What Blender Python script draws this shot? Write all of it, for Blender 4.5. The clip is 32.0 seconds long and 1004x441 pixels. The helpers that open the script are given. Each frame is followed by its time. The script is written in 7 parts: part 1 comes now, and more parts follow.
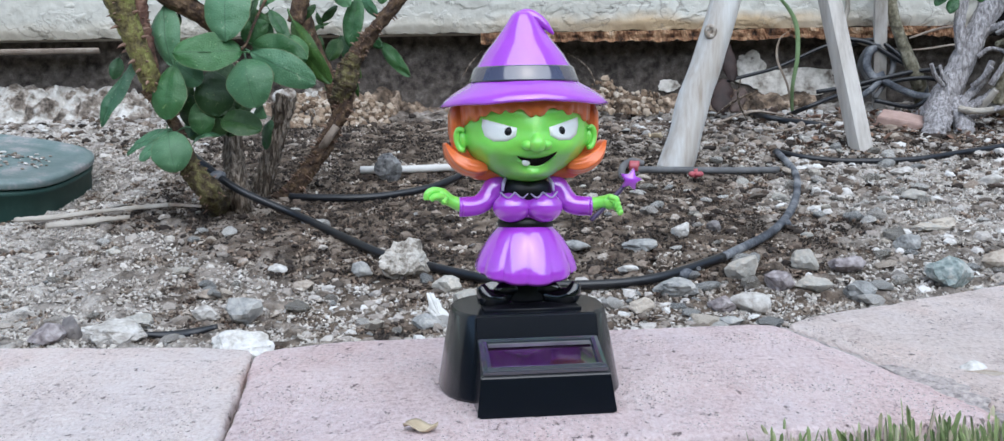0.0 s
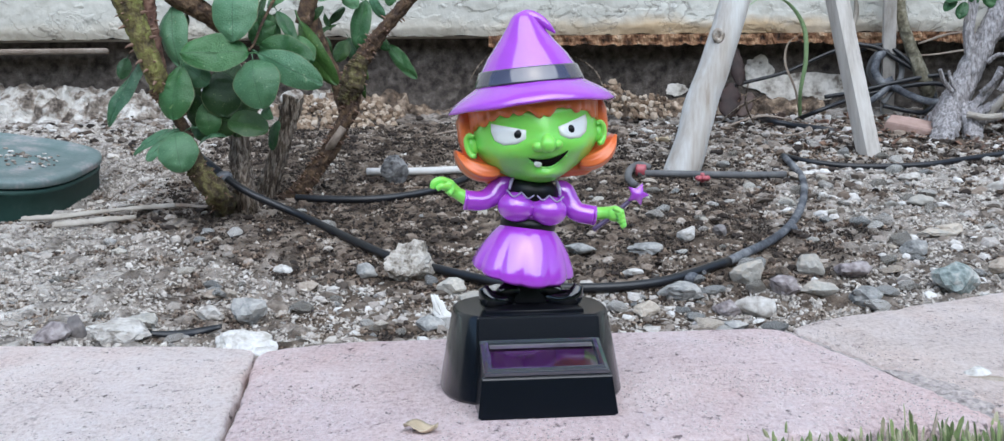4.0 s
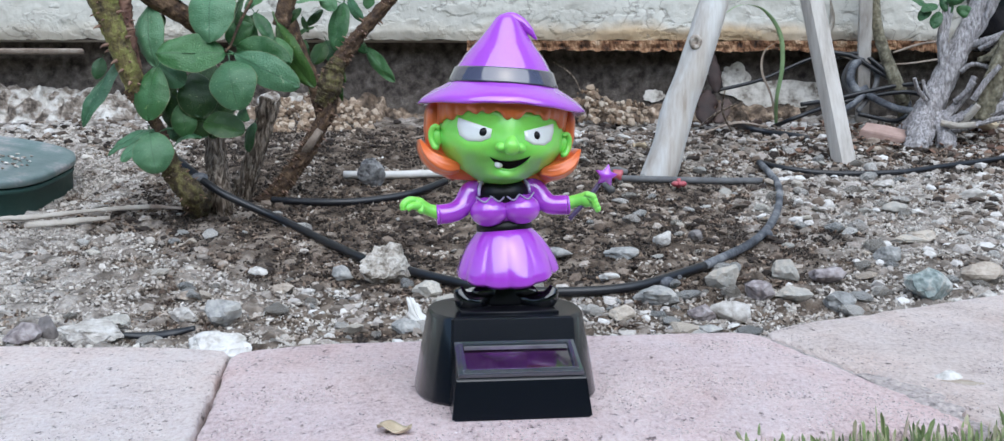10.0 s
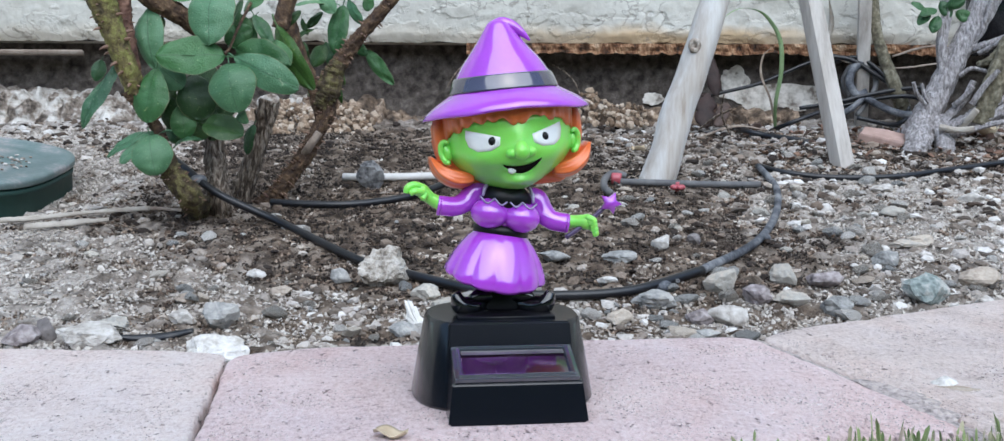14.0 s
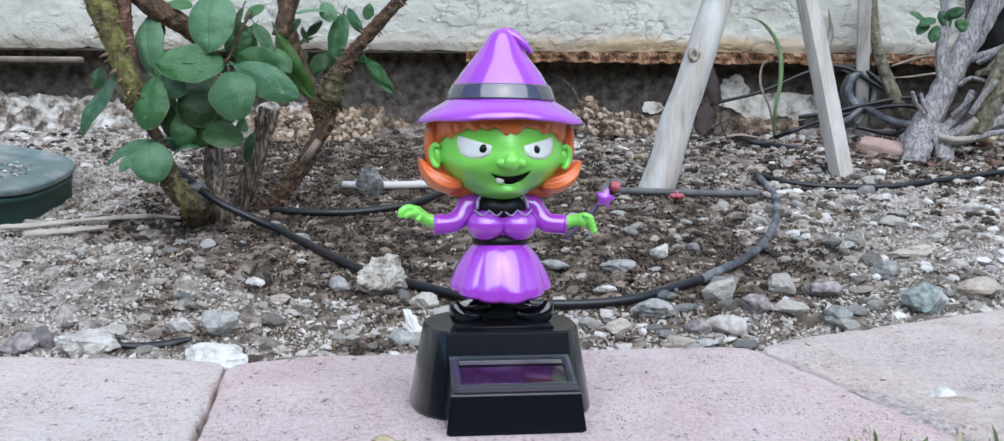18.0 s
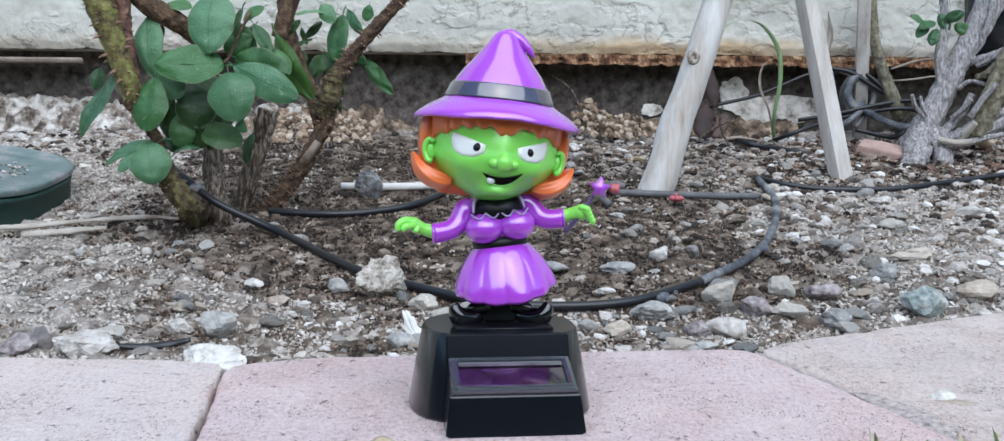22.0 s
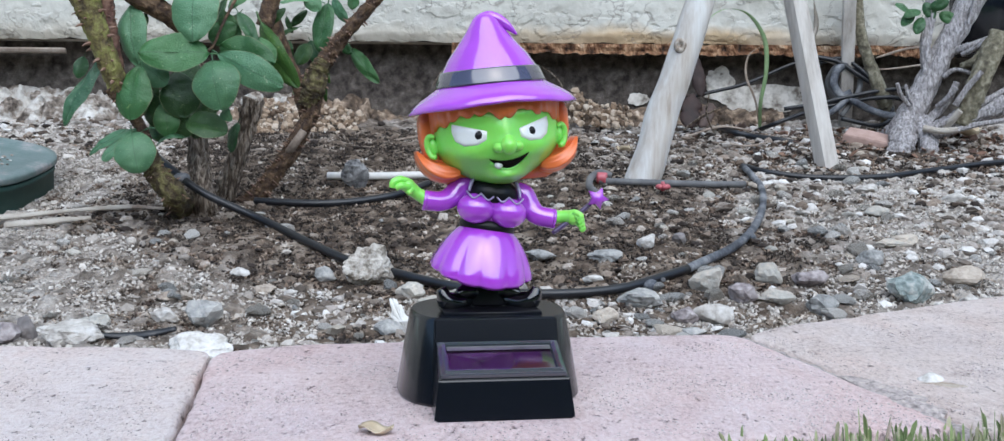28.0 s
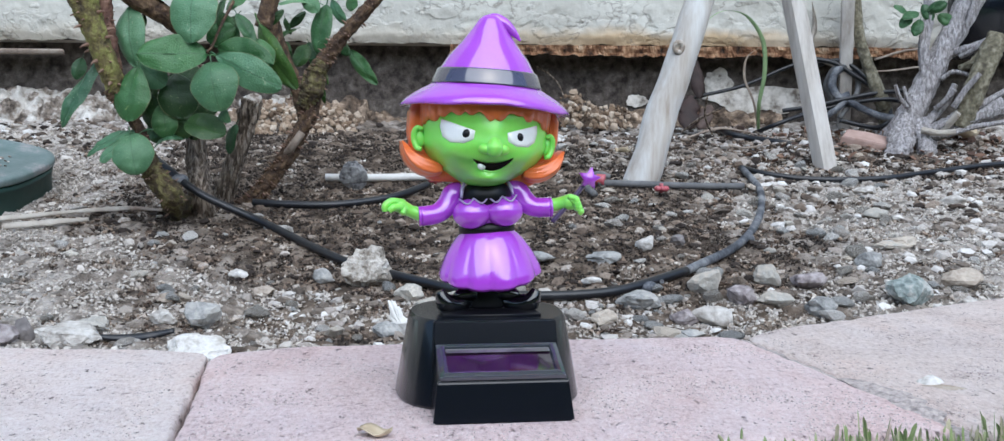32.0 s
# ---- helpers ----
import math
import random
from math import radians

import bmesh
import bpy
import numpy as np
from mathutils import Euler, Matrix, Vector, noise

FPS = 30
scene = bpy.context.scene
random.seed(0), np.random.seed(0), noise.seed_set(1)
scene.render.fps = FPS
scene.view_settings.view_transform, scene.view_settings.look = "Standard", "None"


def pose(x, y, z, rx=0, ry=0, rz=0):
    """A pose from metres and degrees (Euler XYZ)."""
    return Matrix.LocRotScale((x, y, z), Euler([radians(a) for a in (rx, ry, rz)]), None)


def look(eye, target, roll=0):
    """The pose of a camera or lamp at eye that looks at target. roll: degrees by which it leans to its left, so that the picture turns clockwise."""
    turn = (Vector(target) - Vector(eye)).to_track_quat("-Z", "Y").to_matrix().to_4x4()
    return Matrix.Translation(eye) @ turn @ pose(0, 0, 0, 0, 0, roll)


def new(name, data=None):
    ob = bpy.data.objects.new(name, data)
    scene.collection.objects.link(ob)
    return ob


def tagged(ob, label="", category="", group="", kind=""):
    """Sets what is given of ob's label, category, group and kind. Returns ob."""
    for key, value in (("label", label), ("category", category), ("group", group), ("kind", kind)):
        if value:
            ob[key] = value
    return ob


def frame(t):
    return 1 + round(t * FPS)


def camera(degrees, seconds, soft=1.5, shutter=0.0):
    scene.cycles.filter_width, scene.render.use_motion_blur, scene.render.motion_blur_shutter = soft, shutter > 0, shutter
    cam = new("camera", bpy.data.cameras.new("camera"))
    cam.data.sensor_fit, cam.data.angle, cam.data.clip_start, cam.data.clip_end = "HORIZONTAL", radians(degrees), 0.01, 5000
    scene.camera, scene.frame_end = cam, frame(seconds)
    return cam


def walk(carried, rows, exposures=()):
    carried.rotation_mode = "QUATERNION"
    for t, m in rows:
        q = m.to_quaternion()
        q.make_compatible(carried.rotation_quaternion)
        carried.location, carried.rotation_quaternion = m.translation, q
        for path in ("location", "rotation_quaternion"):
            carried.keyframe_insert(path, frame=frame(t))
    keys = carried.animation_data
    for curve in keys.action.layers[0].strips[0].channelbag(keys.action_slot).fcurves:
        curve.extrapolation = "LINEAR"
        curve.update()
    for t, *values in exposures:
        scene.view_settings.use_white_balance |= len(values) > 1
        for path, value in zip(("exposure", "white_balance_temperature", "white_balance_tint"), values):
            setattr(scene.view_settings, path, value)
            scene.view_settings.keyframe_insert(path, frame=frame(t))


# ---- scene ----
cam = camera(50.0, 32.0, soft=1.35)
EXPOSURES = [(0, 1.12, 5960, 5), (32, 1.12, 5960, 5)]
PATH = [
    (0, (-0.00233, -0.32430, 0.08009), (-0.0287, 1.6668, -0.1066), -0.84),
    (0.5, (-0.00224, -0.32406, 0.07956), (-0.0435, 1.6669, -0.1062), -0.81),
    (1, (-0.00237, -0.32362, 0.07943), (-0.0463, 1.6673, -0.1062), -0.78),
    (1.5, (-0.00199, -0.32399, 0.07932), (-0.0470, 1.6670, -0.1047), -0.85),
    (2, (-0.00147, -0.32465, 0.08004), (-0.0459, 1.6662, -0.1053), -0.79),
    (2.5, (-0.00141, -0.32440, 0.08002), (-0.0452, 1.6666, -0.1048), -0.69),
    (3, (-0.00102, -0.32444, 0.07991), (-0.0456, 1.6666, -0.1040), -0.59),
    (3.5, (-0.00102, -0.32424, 0.07958), (-0.0456, 1.6670, -0.1023), -0.49),
    (5.5, (0.00056, -0.32311, 0.07885), (-0.0135, 1.6692, -0.0960), -0.35),
    (6, (0.00046, -0.32385, 0.07873), (-0.0026, 1.6686, -0.0953), -0.26),
    (6.5, (0.00015, -0.32405, 0.07881), (-0.0017, 1.6683, -0.0954), -0.25),
    (7, (0.00008, -0.32419, 0.07890), (-0.0013, 1.6682, -0.0953), -0.20),
    (7.5, (-0.00003, -0.32420, 0.07877), (-0.0012, 1.6683, -0.0945), -0.15),
    (8, (-0.00017, -0.32402, 0.07871), (-0.0009, 1.6685, -0.0945), -0.11),
    (8.5, (0.00011, -0.32426, 0.07859), (-0.0008, 1.6683, -0.0935), -0.09),
    (9, (-0.00008, -0.32381, 0.07825), (-0.0001, 1.6689, -0.0924), 0.00),
    (9.5, (-0.00021, -0.32367, 0.07836), (0.0002, 1.6690, -0.0931), 0.07),
    (10, (-0.00022, -0.32373, 0.07800), (0.0002, 1.6691, -0.0911), 0.07),
    (10.5, (-0.00029, -0.32393, 0.07846), (0.0006, 1.6688, -0.0915), 0.11),
    (11, (-0.00009, -0.32401, 0.07838), (0.0002, 1.6688, -0.0909), 0.13),
    (11.5, (0.00006, -0.32384, 0.07814), (0.0004, 1.6690, -0.0904), 0.14),
    (12, (0.00016, -0.32388, 0.07821), (0.0006, 1.6690, -0.0898), 0.20),
    (12.5, (0.00022, -0.32384, 0.07810), (0.0008, 1.6691, -0.0893), 0.18),
    (13, (0.00018, -0.32414, 0.07816), (0.0012, 1.6689, -0.0890), 0.20),
    (13.5, (0.00047, -0.32401, 0.07885), (0.0012, 1.6690, -0.0887), 0.24),
    (14, (0.00052, -0.32433, 0.07913), (0.0015, 1.6687, -0.0874), 0.27),
    (14.5, (0.00069, -0.32436, 0.07927), (0.0015, 1.6689, -0.0854), 0.29),
    (16.5, (0.00074, -0.32473, 0.07999), (0.0026, 1.6692, -0.0751), 0.39),
    (17, (0.00087, -0.32467, 0.07991), (0.0024, 1.6695, -0.0732), 0.38),
    (17.5, (0.00077, -0.32486, 0.07999), (0.0026, 1.6693, -0.0732), 0.41),
    (18, (0.00075, -0.32457, 0.07987), (0.0025, 1.6696, -0.0729), 0.43),
    (18.5, (0.00069, -0.32419, 0.07980), (0.0032, 1.6700, -0.0725), 0.48),
    (19, (0.00071, -0.32421, 0.07982), (0.0032, 1.6700, -0.0718), 0.51),
    (19.5, (0.00073, -0.32418, 0.07980), (0.0032, 1.6701, -0.0712), 0.50),
    (20, (0.00067, -0.32459, 0.07984), (0.0039, 1.6698, -0.0701), 0.52),
    (20.5, (0.00061, -0.32446, 0.07990), (0.0040, 1.6699, -0.0697), 0.56),
    (21, (0.00050, -0.32453, 0.07991), (0.0046, 1.6699, -0.0693), 0.63),
    (21.5, (0.00075, -0.32462, 0.08004), (0.0041, 1.6698, -0.0692), 0.59),
    (22, (0.00043, -0.32387, 0.07954), (0.0046, 1.6706, -0.0691), 0.58),
    (22.5, (0.00035, -0.32398, 0.07907), (0.0043, 1.6705, -0.0688), 0.46),
    (23, (0.00046, -0.32387, 0.07843), (0.0051, 1.6707, -0.0682), 0.31),
    (23.5, (-0.00007, -0.32260, 0.07741), (0.0093, 1.6721, -0.0675), 0.30),
    (24, (0.00046, -0.32301, 0.07747), (0.0138, 1.6715, -0.0695), 0.36),
    (24.5, (0.00061, -0.32241, 0.07751), (0.0185, 1.6716, -0.0764), 0.33),
    (25, (0.00070, -0.32228, 0.07737), (0.0215, 1.6713, -0.0818), 0.35),
    (25.5, (0.00041, -0.32165, 0.07725), (0.0244, 1.6716, -0.0855), 0.34),
    (27.5, (0.00006, -0.32225, 0.07684), (0.0294, 1.6709, -0.0856), 0.41),
    (28, (-0.00004, -0.32247, 0.07692), (0.0298, 1.6707, -0.0856), 0.44),
    (28.5, (-0.00011, -0.32206, 0.07656), (0.0297, 1.6712, -0.0848), 0.44),
    (29, (-0.00019, -0.32244, 0.07673), (0.0303, 1.6708, -0.0845), 0.50),
    (29.5, (-0.00022, -0.32213, 0.07676), (0.0303, 1.6711, -0.0845), 0.53),
    (30, (-0.00039, -0.32239, 0.07699), (0.0313, 1.6708, -0.0848), 0.55),
    (30.5, (-0.00003, -0.32251, 0.07700), (0.0307, 1.6708, -0.0837), 0.54),
    (31, (-0.00052, -0.32149, 0.07684), (0.0329, 1.6718, -0.0835), 0.56),
    (31.5, (-0.00025, -0.32281, 0.07735), (0.0323, 1.6704, -0.0837), 0.54),
    (32, (-0.00033, -0.32196, 0.07705), (0.0331, 1.6714, -0.0827), 0.48),
]
walk(cam, [(t, look(eye, target, roll)) for t, eye, target, roll in PATH], EXPOSURES)


# ---- world, sun and exposure ----
world = bpy.data.worlds.new("sky")
scene.world = world
world.use_nodes = True
wn = world.node_tree.nodes
sky = wn.new("ShaderNodeTexSky")
sky.sky_type = "NISHITA"
sky.sun_disc = False
sky.sun_elevation, sky.sun_rotation = radians(46), radians(169)
sky.dust_density = 1.0
world.node_tree.links.new(sky.outputs[0], wn["Background"].inputs[0])
wn["Background"].inputs[1].default_value = 0.105
sun_data = bpy.data.lights.new("sun", "SUN")
sun_data.energy, sun_data.angle, sun_data.color = 1.5, radians(84), (1.0, 0.97, 0.94)
sun = new("sun", sun_data)
sun.matrix_world = look((0.6, -3.0, 3.2), (0, 0, 0))


# ---- materials ----
def mat(name, stops, scale=40.0, rough=0.7, bump=0.3, fine=0.0, metal=0.0, island=0.0, by_object=0.0, spec=0.5, coat=0.0, sss=0.0, detail=6.0, depth=0.001, stretch=(1, 1, 1)):
    """A procedural surface: a colour ramp over broad noise and fine grain, with relief of that depth in metres."""
    m = bpy.data.materials.new(name)
    m.use_nodes = True
    n, l = m.node_tree.nodes, m.node_tree.links
    bsdf = n["Principled BSDF"]
    coord, place = n.new("ShaderNodeTexCoord"), n.new("ShaderNodeMapping")
    place.inputs["Scale"].default_value = stretch
    l.new(coord.outputs["Object"], place.inputs["Vector"])
    broad = n.new("ShaderNodeTexNoise")
    broad.inputs["Scale"].default_value, broad.inputs["Detail"].default_value = scale, detail
    l.new(place.outputs[0], broad.inputs["Vector"])
    value = broad.outputs["Fac"]
    for amount, kind, socket in ((island, "ShaderNodeNewGeometry", "Random Per Island"), (by_object, "ShaderNodeObjectInfo", "Random")):
        if amount:
            src, mix = n.new(kind), n.new("ShaderNodeMix")
            mix.inputs[0].default_value = amount
            l.new(value, mix.inputs[2])
            l.new(src.outputs[socket], mix.inputs[3])
            value = mix.outputs[0]
    grain = n.new("ShaderNodeTexNoise")
    grain.inputs["Scale"].default_value, grain.inputs["Detail"].default_value = (fine or scale * 9), 3.0
    l.new(place.outputs[0], grain.inputs["Vector"])
    both = n.new("ShaderNodeMix")
    both.inputs[0].default_value = 0.25
    l.new(value, both.inputs[2])
    l.new(grain.outputs["Fac"], both.inputs[3])
    ramp = n.new("ShaderNodeValToRGB")
    e = ramp.color_ramp.elements
    for k, (pos, col) in enumerate(stops):
        if k > 1:
            e.new(pos)
        e[k].position, e[k].color = pos, (*col, 1)
    l.new(both.outputs[0], ramp.inputs[0])
    l.new(ramp.outputs[0], bsdf.inputs["Base Color"])
    if bump:
        b = n.new("ShaderNodeBump")
        b.inputs["Strength"].default_value, b.inputs["Distance"].default_value = bump, depth
        l.new(both.outputs[0], b.inputs["Height"])
        l.new(b.outputs[0], bsdf.inputs["Normal"])
    bsdf.inputs["Roughness"].default_value, bsdf.inputs["Metallic"].default_value = rough, metal
    bsdf.inputs["Specular IOR Level"].default_value = spec
    bsdf.inputs["Coat Weight"].default_value, bsdf.inputs["Coat Roughness"].default_value = coat, 0.06
    if sss:
        bsdf.inputs["Subsurface Weight"].default_value, bsdf.inputs["Subsurface Scale"].default_value = sss, 0.002
    return m


def plastic(name, col, rough=0.22, sss=0.0, spec=0.5, coat=0.7):
    lo, hi = [c * 0.93 for c in col], [min(1, c * 1.05) for c in col]
    return mat(name, [(0.3, lo), (0.7, hi)], 120, rough, 0.06, 900, spec=spec, coat=coat, sss=sss, depth=0.0003)


purple = plastic("purple_plastic", (0.40, 0.058, 0.64), 0.16, spec=0.9, coat=1.0)
green = plastic("green_plastic", (0.28, 0.76, 0.12), 0.3, sss=0.2, spec=0.5, coat=0.3)
orange = plastic("orange_plastic", (0.80, 0.175, 0.045), 0.3, coat=0.4)
black = plastic("black_plastic", (0.0034, 0.0048, 0.0088), 0.22, coat=0.25, spec=0.45)
chest_black = plastic("matt_black_paint", (0.004, 0.004, 0.006), 0.4, coat=0.0, spec=0.3)
# black plastic frame with the bluish sky sheen mixed into its base colour
frame_sheen = plastic("panel_frame_sky_sheen", (0.030, 0.037, 0.056), 0.2, spec=1.0, coat=1.0)
gloss_black = plastic("glossy_black_plastic", (0.006, 0.006, 0.008), 0.12)
# dark hat band, lightened to lavender-grey for the sky it reflects
band_sheen = plastic("hat_band_sky_sheen", (0.05, 0.042, 0.075), 0.12, spec=1.0, coat=1.0)
white_paint = plastic("white_paint", (0.84, 0.85, 0.84), 0.2, coat=0.9)
silver = mat("silver_paint", [(0.3, (0.34, 0.26, 0.48)), (0.7, (0.48, 0.42, 0.62))], 300, 0.45, 0.1, metal=0.2)
wand_grey = plastic("wand_paint", (0.07, 0.045, 0.12), 0.3)
mouth_dark = plastic("mouth_paint", (0.006, 0.004, 0.004), 0.8, spec=0.1, coat=0.0)
cell = mat("solar_cell", [(0.3, (0.012, 0.004, 0.015)), (0.5, (0.019, 0.008, 0.022)), (0.75, (0.053, 0.034, 0.056))], 120, 0.1, 0.0, spec=0.9, coat=1.0)



def concrete(name, dark, base, pale):
    """Cast concrete: sandy speckle, dark pits, broad faint staining."""
    m = bpy.data.materials.new(name)
    m.use_nodes = True
    n, l = m.node_tree.nodes, m.node_tree.links
    bsdf, coord = n["Principled BSDF"], n.new("ShaderNodeTexCoord")
    bsdf.inputs["Roughness"].default_value, bsdf.inputs["Specular IOR Level"].default_value = 0.92, 0.25

    # the float draws the grain out across the block
    drawn = n.new("ShaderNodeMapping")
    drawn.inputs["Scale"].default_value = (1.0, 0.55, 1.0)
    l.new(coord.outputs["Object"], drawn.inputs["Vector"])

    def grain(scale, detail, rough=0.6):
        t = n.new("ShaderNodeTexNoise")
        t.inputs["Scale"].default_value, t.inputs["Detail"].default_value, t.inputs["Roughness"].default_value = scale, detail, rough
        l.new(drawn.outputs[0], t.inputs["Vector"])
        return t.outputs["Fac"]

    def blend(fac, a, b):
        x = n.new("ShaderNodeMix")
        x.inputs[0].default_value = fac
        l.new(a, x.inputs[2])
        l.new(b, x.inputs[3])
        return x.outputs[0]

    sand, stain = grain(620, 5, 0.8), grain(38, 5)
    tone = blend(0.28, sand, stain)
    r = n.new("ShaderNodeValToRGB")
    e = r.color_ramp.elements
    e[0].position, e[0].color = 0.37, (*dark, 1)
    e[1].position, e[1].color = 0.47, (*base, 1)
    e.new(0.62)
    e[2].color = (*pale, 1)
    l.new(tone, r.inputs[0])
    drift = n.new("ShaderNodeValToRGB")
    d = drift.color_ramp.elements
    d[0].position, d[0].color = 0.38, (0.955, 0.95, 0.975, 1)
    d[1].position, d[1].color = 0.52, (1.0, 0.98, 0.98, 1)
    d.new(0.64)
    d[2].color = (1.0, 0.925, 0.91, 1)
    l.new(blend(0.3, grain(13, 4), grain(70, 4)), drift.inputs[0])
    toned = n.new("ShaderNodeMix")
    toned.data_type, toned.blend_type = "RGBA", "MULTIPLY"
    toned.inputs[0].default_value = 1.0
    l.new(r.outputs[0], toned.inputs[6])
    l.new(drift.outputs[0], toned.inputs[7])
    hole = n.new("ShaderNodeMapRange")
    hole.inputs["From Min"].default_value, hole.inputs["From Max"].default_value = 0.315, 0.375
    l.new(grain(300, 4, 0.6), hole.inputs["Value"])
    gate = n.new("ShaderNodeMapRange")
    gate.inputs["From Min"].default_value, gate.inputs["From Max"].default_value = 0.47, 0.62
    l.new(grain(60, 3), gate.inputs["Value"])
    top = n.new("ShaderNodeMath")
    top.operation = "MAXIMUM"
    l.new(hole.outputs[0], top.inputs[0])
    l.new(gate.outputs[0], top.inputs[1])
    shade = n.new("ShaderNodeMix")
    shade.data_type = "RGBA"
    shade.inputs[6].default_value = (*[c * 0.5 for c in dark], 1)
    l.new(top.outputs[0], shade.inputs[0])
    l.new(toned.outputs[2], shade.inputs[7])
    l.new(shade.outputs[2], bsdf.inputs["Base Color"])
    b = n.new("ShaderNodeBump")
    b.inputs["Strength"].default_value, b.inputs["Distance"].default_value = 1.0, 0.0028
    high = n.new("ShaderNodeMath")
    high.operation = "MULTIPLY"
    l.new(blend(0.55, sand, grain(210, 5)), high.inputs[0])
    l.new(top.outputs[0], high.inputs[1])
    l.new(high.outputs[0], b.inputs["Height"])
    l.new(b.outputs[0], bsdf.inputs["Normal"])
    return m


paver_pink = concrete("pink_concrete", (0.455, 0.340, 0.332), (0.680, 0.550, 0.541), (0.810, 0.708, 0.702))
paver_grey = concrete("grey_concrete", (0.455, 0.372, 0.350), (0.712, 0.620, 0.588), (0.825, 0.762, 0.732))
spall_mat = mat("broken_mortar", [(0.34, (0.133, 0.115, 0.112)), (0.48, (0.370, 0.323, 0.308)), (0.62, (0.492, 0.430, 0.398))], 330, 0.95, 0.8, 900, depth=0.001)
grain_mat = mat("concrete_sand", [(0.2, (0.22, 0.18, 0.17)), (0.4, (0.44, 0.37, 0.355)), (0.65, (0.58, 0.50, 0.485)), (0.85, (0.68, 0.61, 0.60))], 60, 0.9, 0.2, 700, island=0.9)
paver_warm = concrete("beige_concrete", (0.425, 0.344, 0.314), (0.632, 0.543, 0.502), (0.770, 0.690, 0.648))
stone_mat = mat("stone", [(0.2, (0.165, 0.127, 0.100)), (0.38, (0.353, 0.297, 0.244)), (0.5, (0.507, 0.445, 0.373)), (0.62, (0.341, 0.329, 0.299)), (0.8, (0.684, 0.625, 0.538))], 70, 0.88, 0.7, 500, by_object=0.62, depth=0.002)
gravel_mat = mat("gravel", [(0.22, (0.085, 0.068, 0.055)), (0.42, (0.205, 0.170, 0.140)), (0.58, (0.351, 0.311, 0.279)), (0.72, (0.56, 0.53, 0.50)), (0.92, (0.74, 0.73, 0.71))], 160, 0.92, 0.5, 700, island=0.85, depth=0.002)
gravel_damp_dark = mat("damp_and_darker_gravel", [(0.34, (0.025, 0.017, 0.013)), (0.56, (0.109, 0.078, 0.057)), (0.72, (0.247, 0.196, 0.155)), (0.83, (0.483, 0.437, 0.391)), (0.92, (0.850, 0.850, 0.850))], 160, 0.9, 0.7, 700, island=0.85, depth=0.002)
pale_stone = mat("pale_stone", [(0.34, (0.24, 0.215, 0.19)), (0.48, (0.45, 0.42, 0.385)), (0.66, (0.66, 0.64, 0.61))], 160, 0.9, 0.8, 500, by_object=0.2, depth=0.002)
chalk_stone = mat("chalk_stone", [(0.34, (0.42, 0.385, 0.34)), (0.48, (0.64, 0.615, 0.58)), (0.66, (0.76, 0.745, 0.72))], 150, 0.9, 0.9, 600, depth=0.002)
blue_stone = mat("blue_stone", [(0.34, (0.148, 0.148, 0.144)), (0.48, (0.297, 0.296, 0.286)), (0.66, (0.488, 0.469, 0.436))], 180, 0.85, 0.9, 600, by_object=0.25, depth=0.0015)
dark_stone = mat("dark_stone", [(0.3, (0.096, 0.088, 0.088)), (0.7, (0.272, 0.248, 0.240))], 80, 0.85, 0.7, 400, depth=0.002)
mauve_stone = mat("mauve_stone", [(0.34, (0.14, 0.118, 0.12)), (0.48, (0.27, 0.235, 0.235)), (0.66, (0.44, 0.40, 0.395))], 180, 0.9, 0.8, 400, depth=0.002)
hose_mat = mat("black_tubing", [(0.3, (0.006, 0.0065, 0.009)), (0.6, (0.014, 0.015, 0.019)), (0.85, (0.07, 0.068, 0.068))], 30, 0.33, 0.2, 200)
hose_dusty = mat("dust_covered_tubing", [(0.36, (0.020, 0.022, 0.030)), (0.48, (0.075, 0.082, 0.098)), (0.62, (0.22, 0.225, 0.235))], 60, 0.7, 0.6, 500, depth=0.001)
hose_grey = mat("dusty_tubing", [(0.3, (0.05, 0.05, 0.055)), (0.7, (0.20, 0.20, 0.20))], 30, 0.65, 0.2, 200)
red_plastic = plastic("faded_red_plastic", (0.40, 0.075, 0.095), 0.55)
wood = mat("weathered_wood", [(0.28, (0.216, 0.162, 0.118)), (0.44, (0.453, 0.409, 0.365)), (0.6, (0.593, 0.583, 0.565)), (0.8, (0.711, 0.718, 0.718))], 60, 0.9, 0.7, 420, depth=0.002, stretch=(1, 1, 0.12))
wood_knot = mat("wood_knot", [(0.36, (0.09, 0.065, 0.05)), (0.48, (0.30, 0.25, 0.205)), (0.62, (0.47, 0.43, 0.38))], 260, 0.9, 0.9, 700, depth=0.002)
stake_wood = mat("grey_stake_wood", [(0.25, (0.263, 0.229, 0.194)), (0.5, (0.492, 0.458, 0.423)), (0.75, (0.641, 0.618, 0.583))], 80, 0.9, 0.6, 500, depth=0.001, stretch=(1, 1, 0.08))
twig_mat = mat("dry_twig", [(0.3, (0.17, 0.12, 0.09)), (0.7, (0.42, 0.36, 0.30))], 60, 0.9, 0.6, 400)
pale_twig = mat("pale_dry_stalk", [(0.3, (0.320, 0.281, 0.236)), (0.7, (0.512, 0.476, 0.426))], 60, 0.85, 0.4, 400)
bark = mat("rose_bark", [(0.36, (0.032, 0.022, 0.015)), (0.48, (0.136, 0.101, 0.073)), (0.6, (0.368, 0.302, 0.241))], 420, 0.92, 1.0, 900, depth=0.004, stretch=(1, 1, 0.16))
cane_green = mat("green_rose_cane", [(0.36, (0.044, 0.031, 0.015)), (0.47, (0.119, 0.094, 0.034)), (0.57, (0.206, 0.202, 0.055)), (0.73, (0.400, 0.377, 0.158))], 150, 0.75, 1.0, 700, depth=0.003)
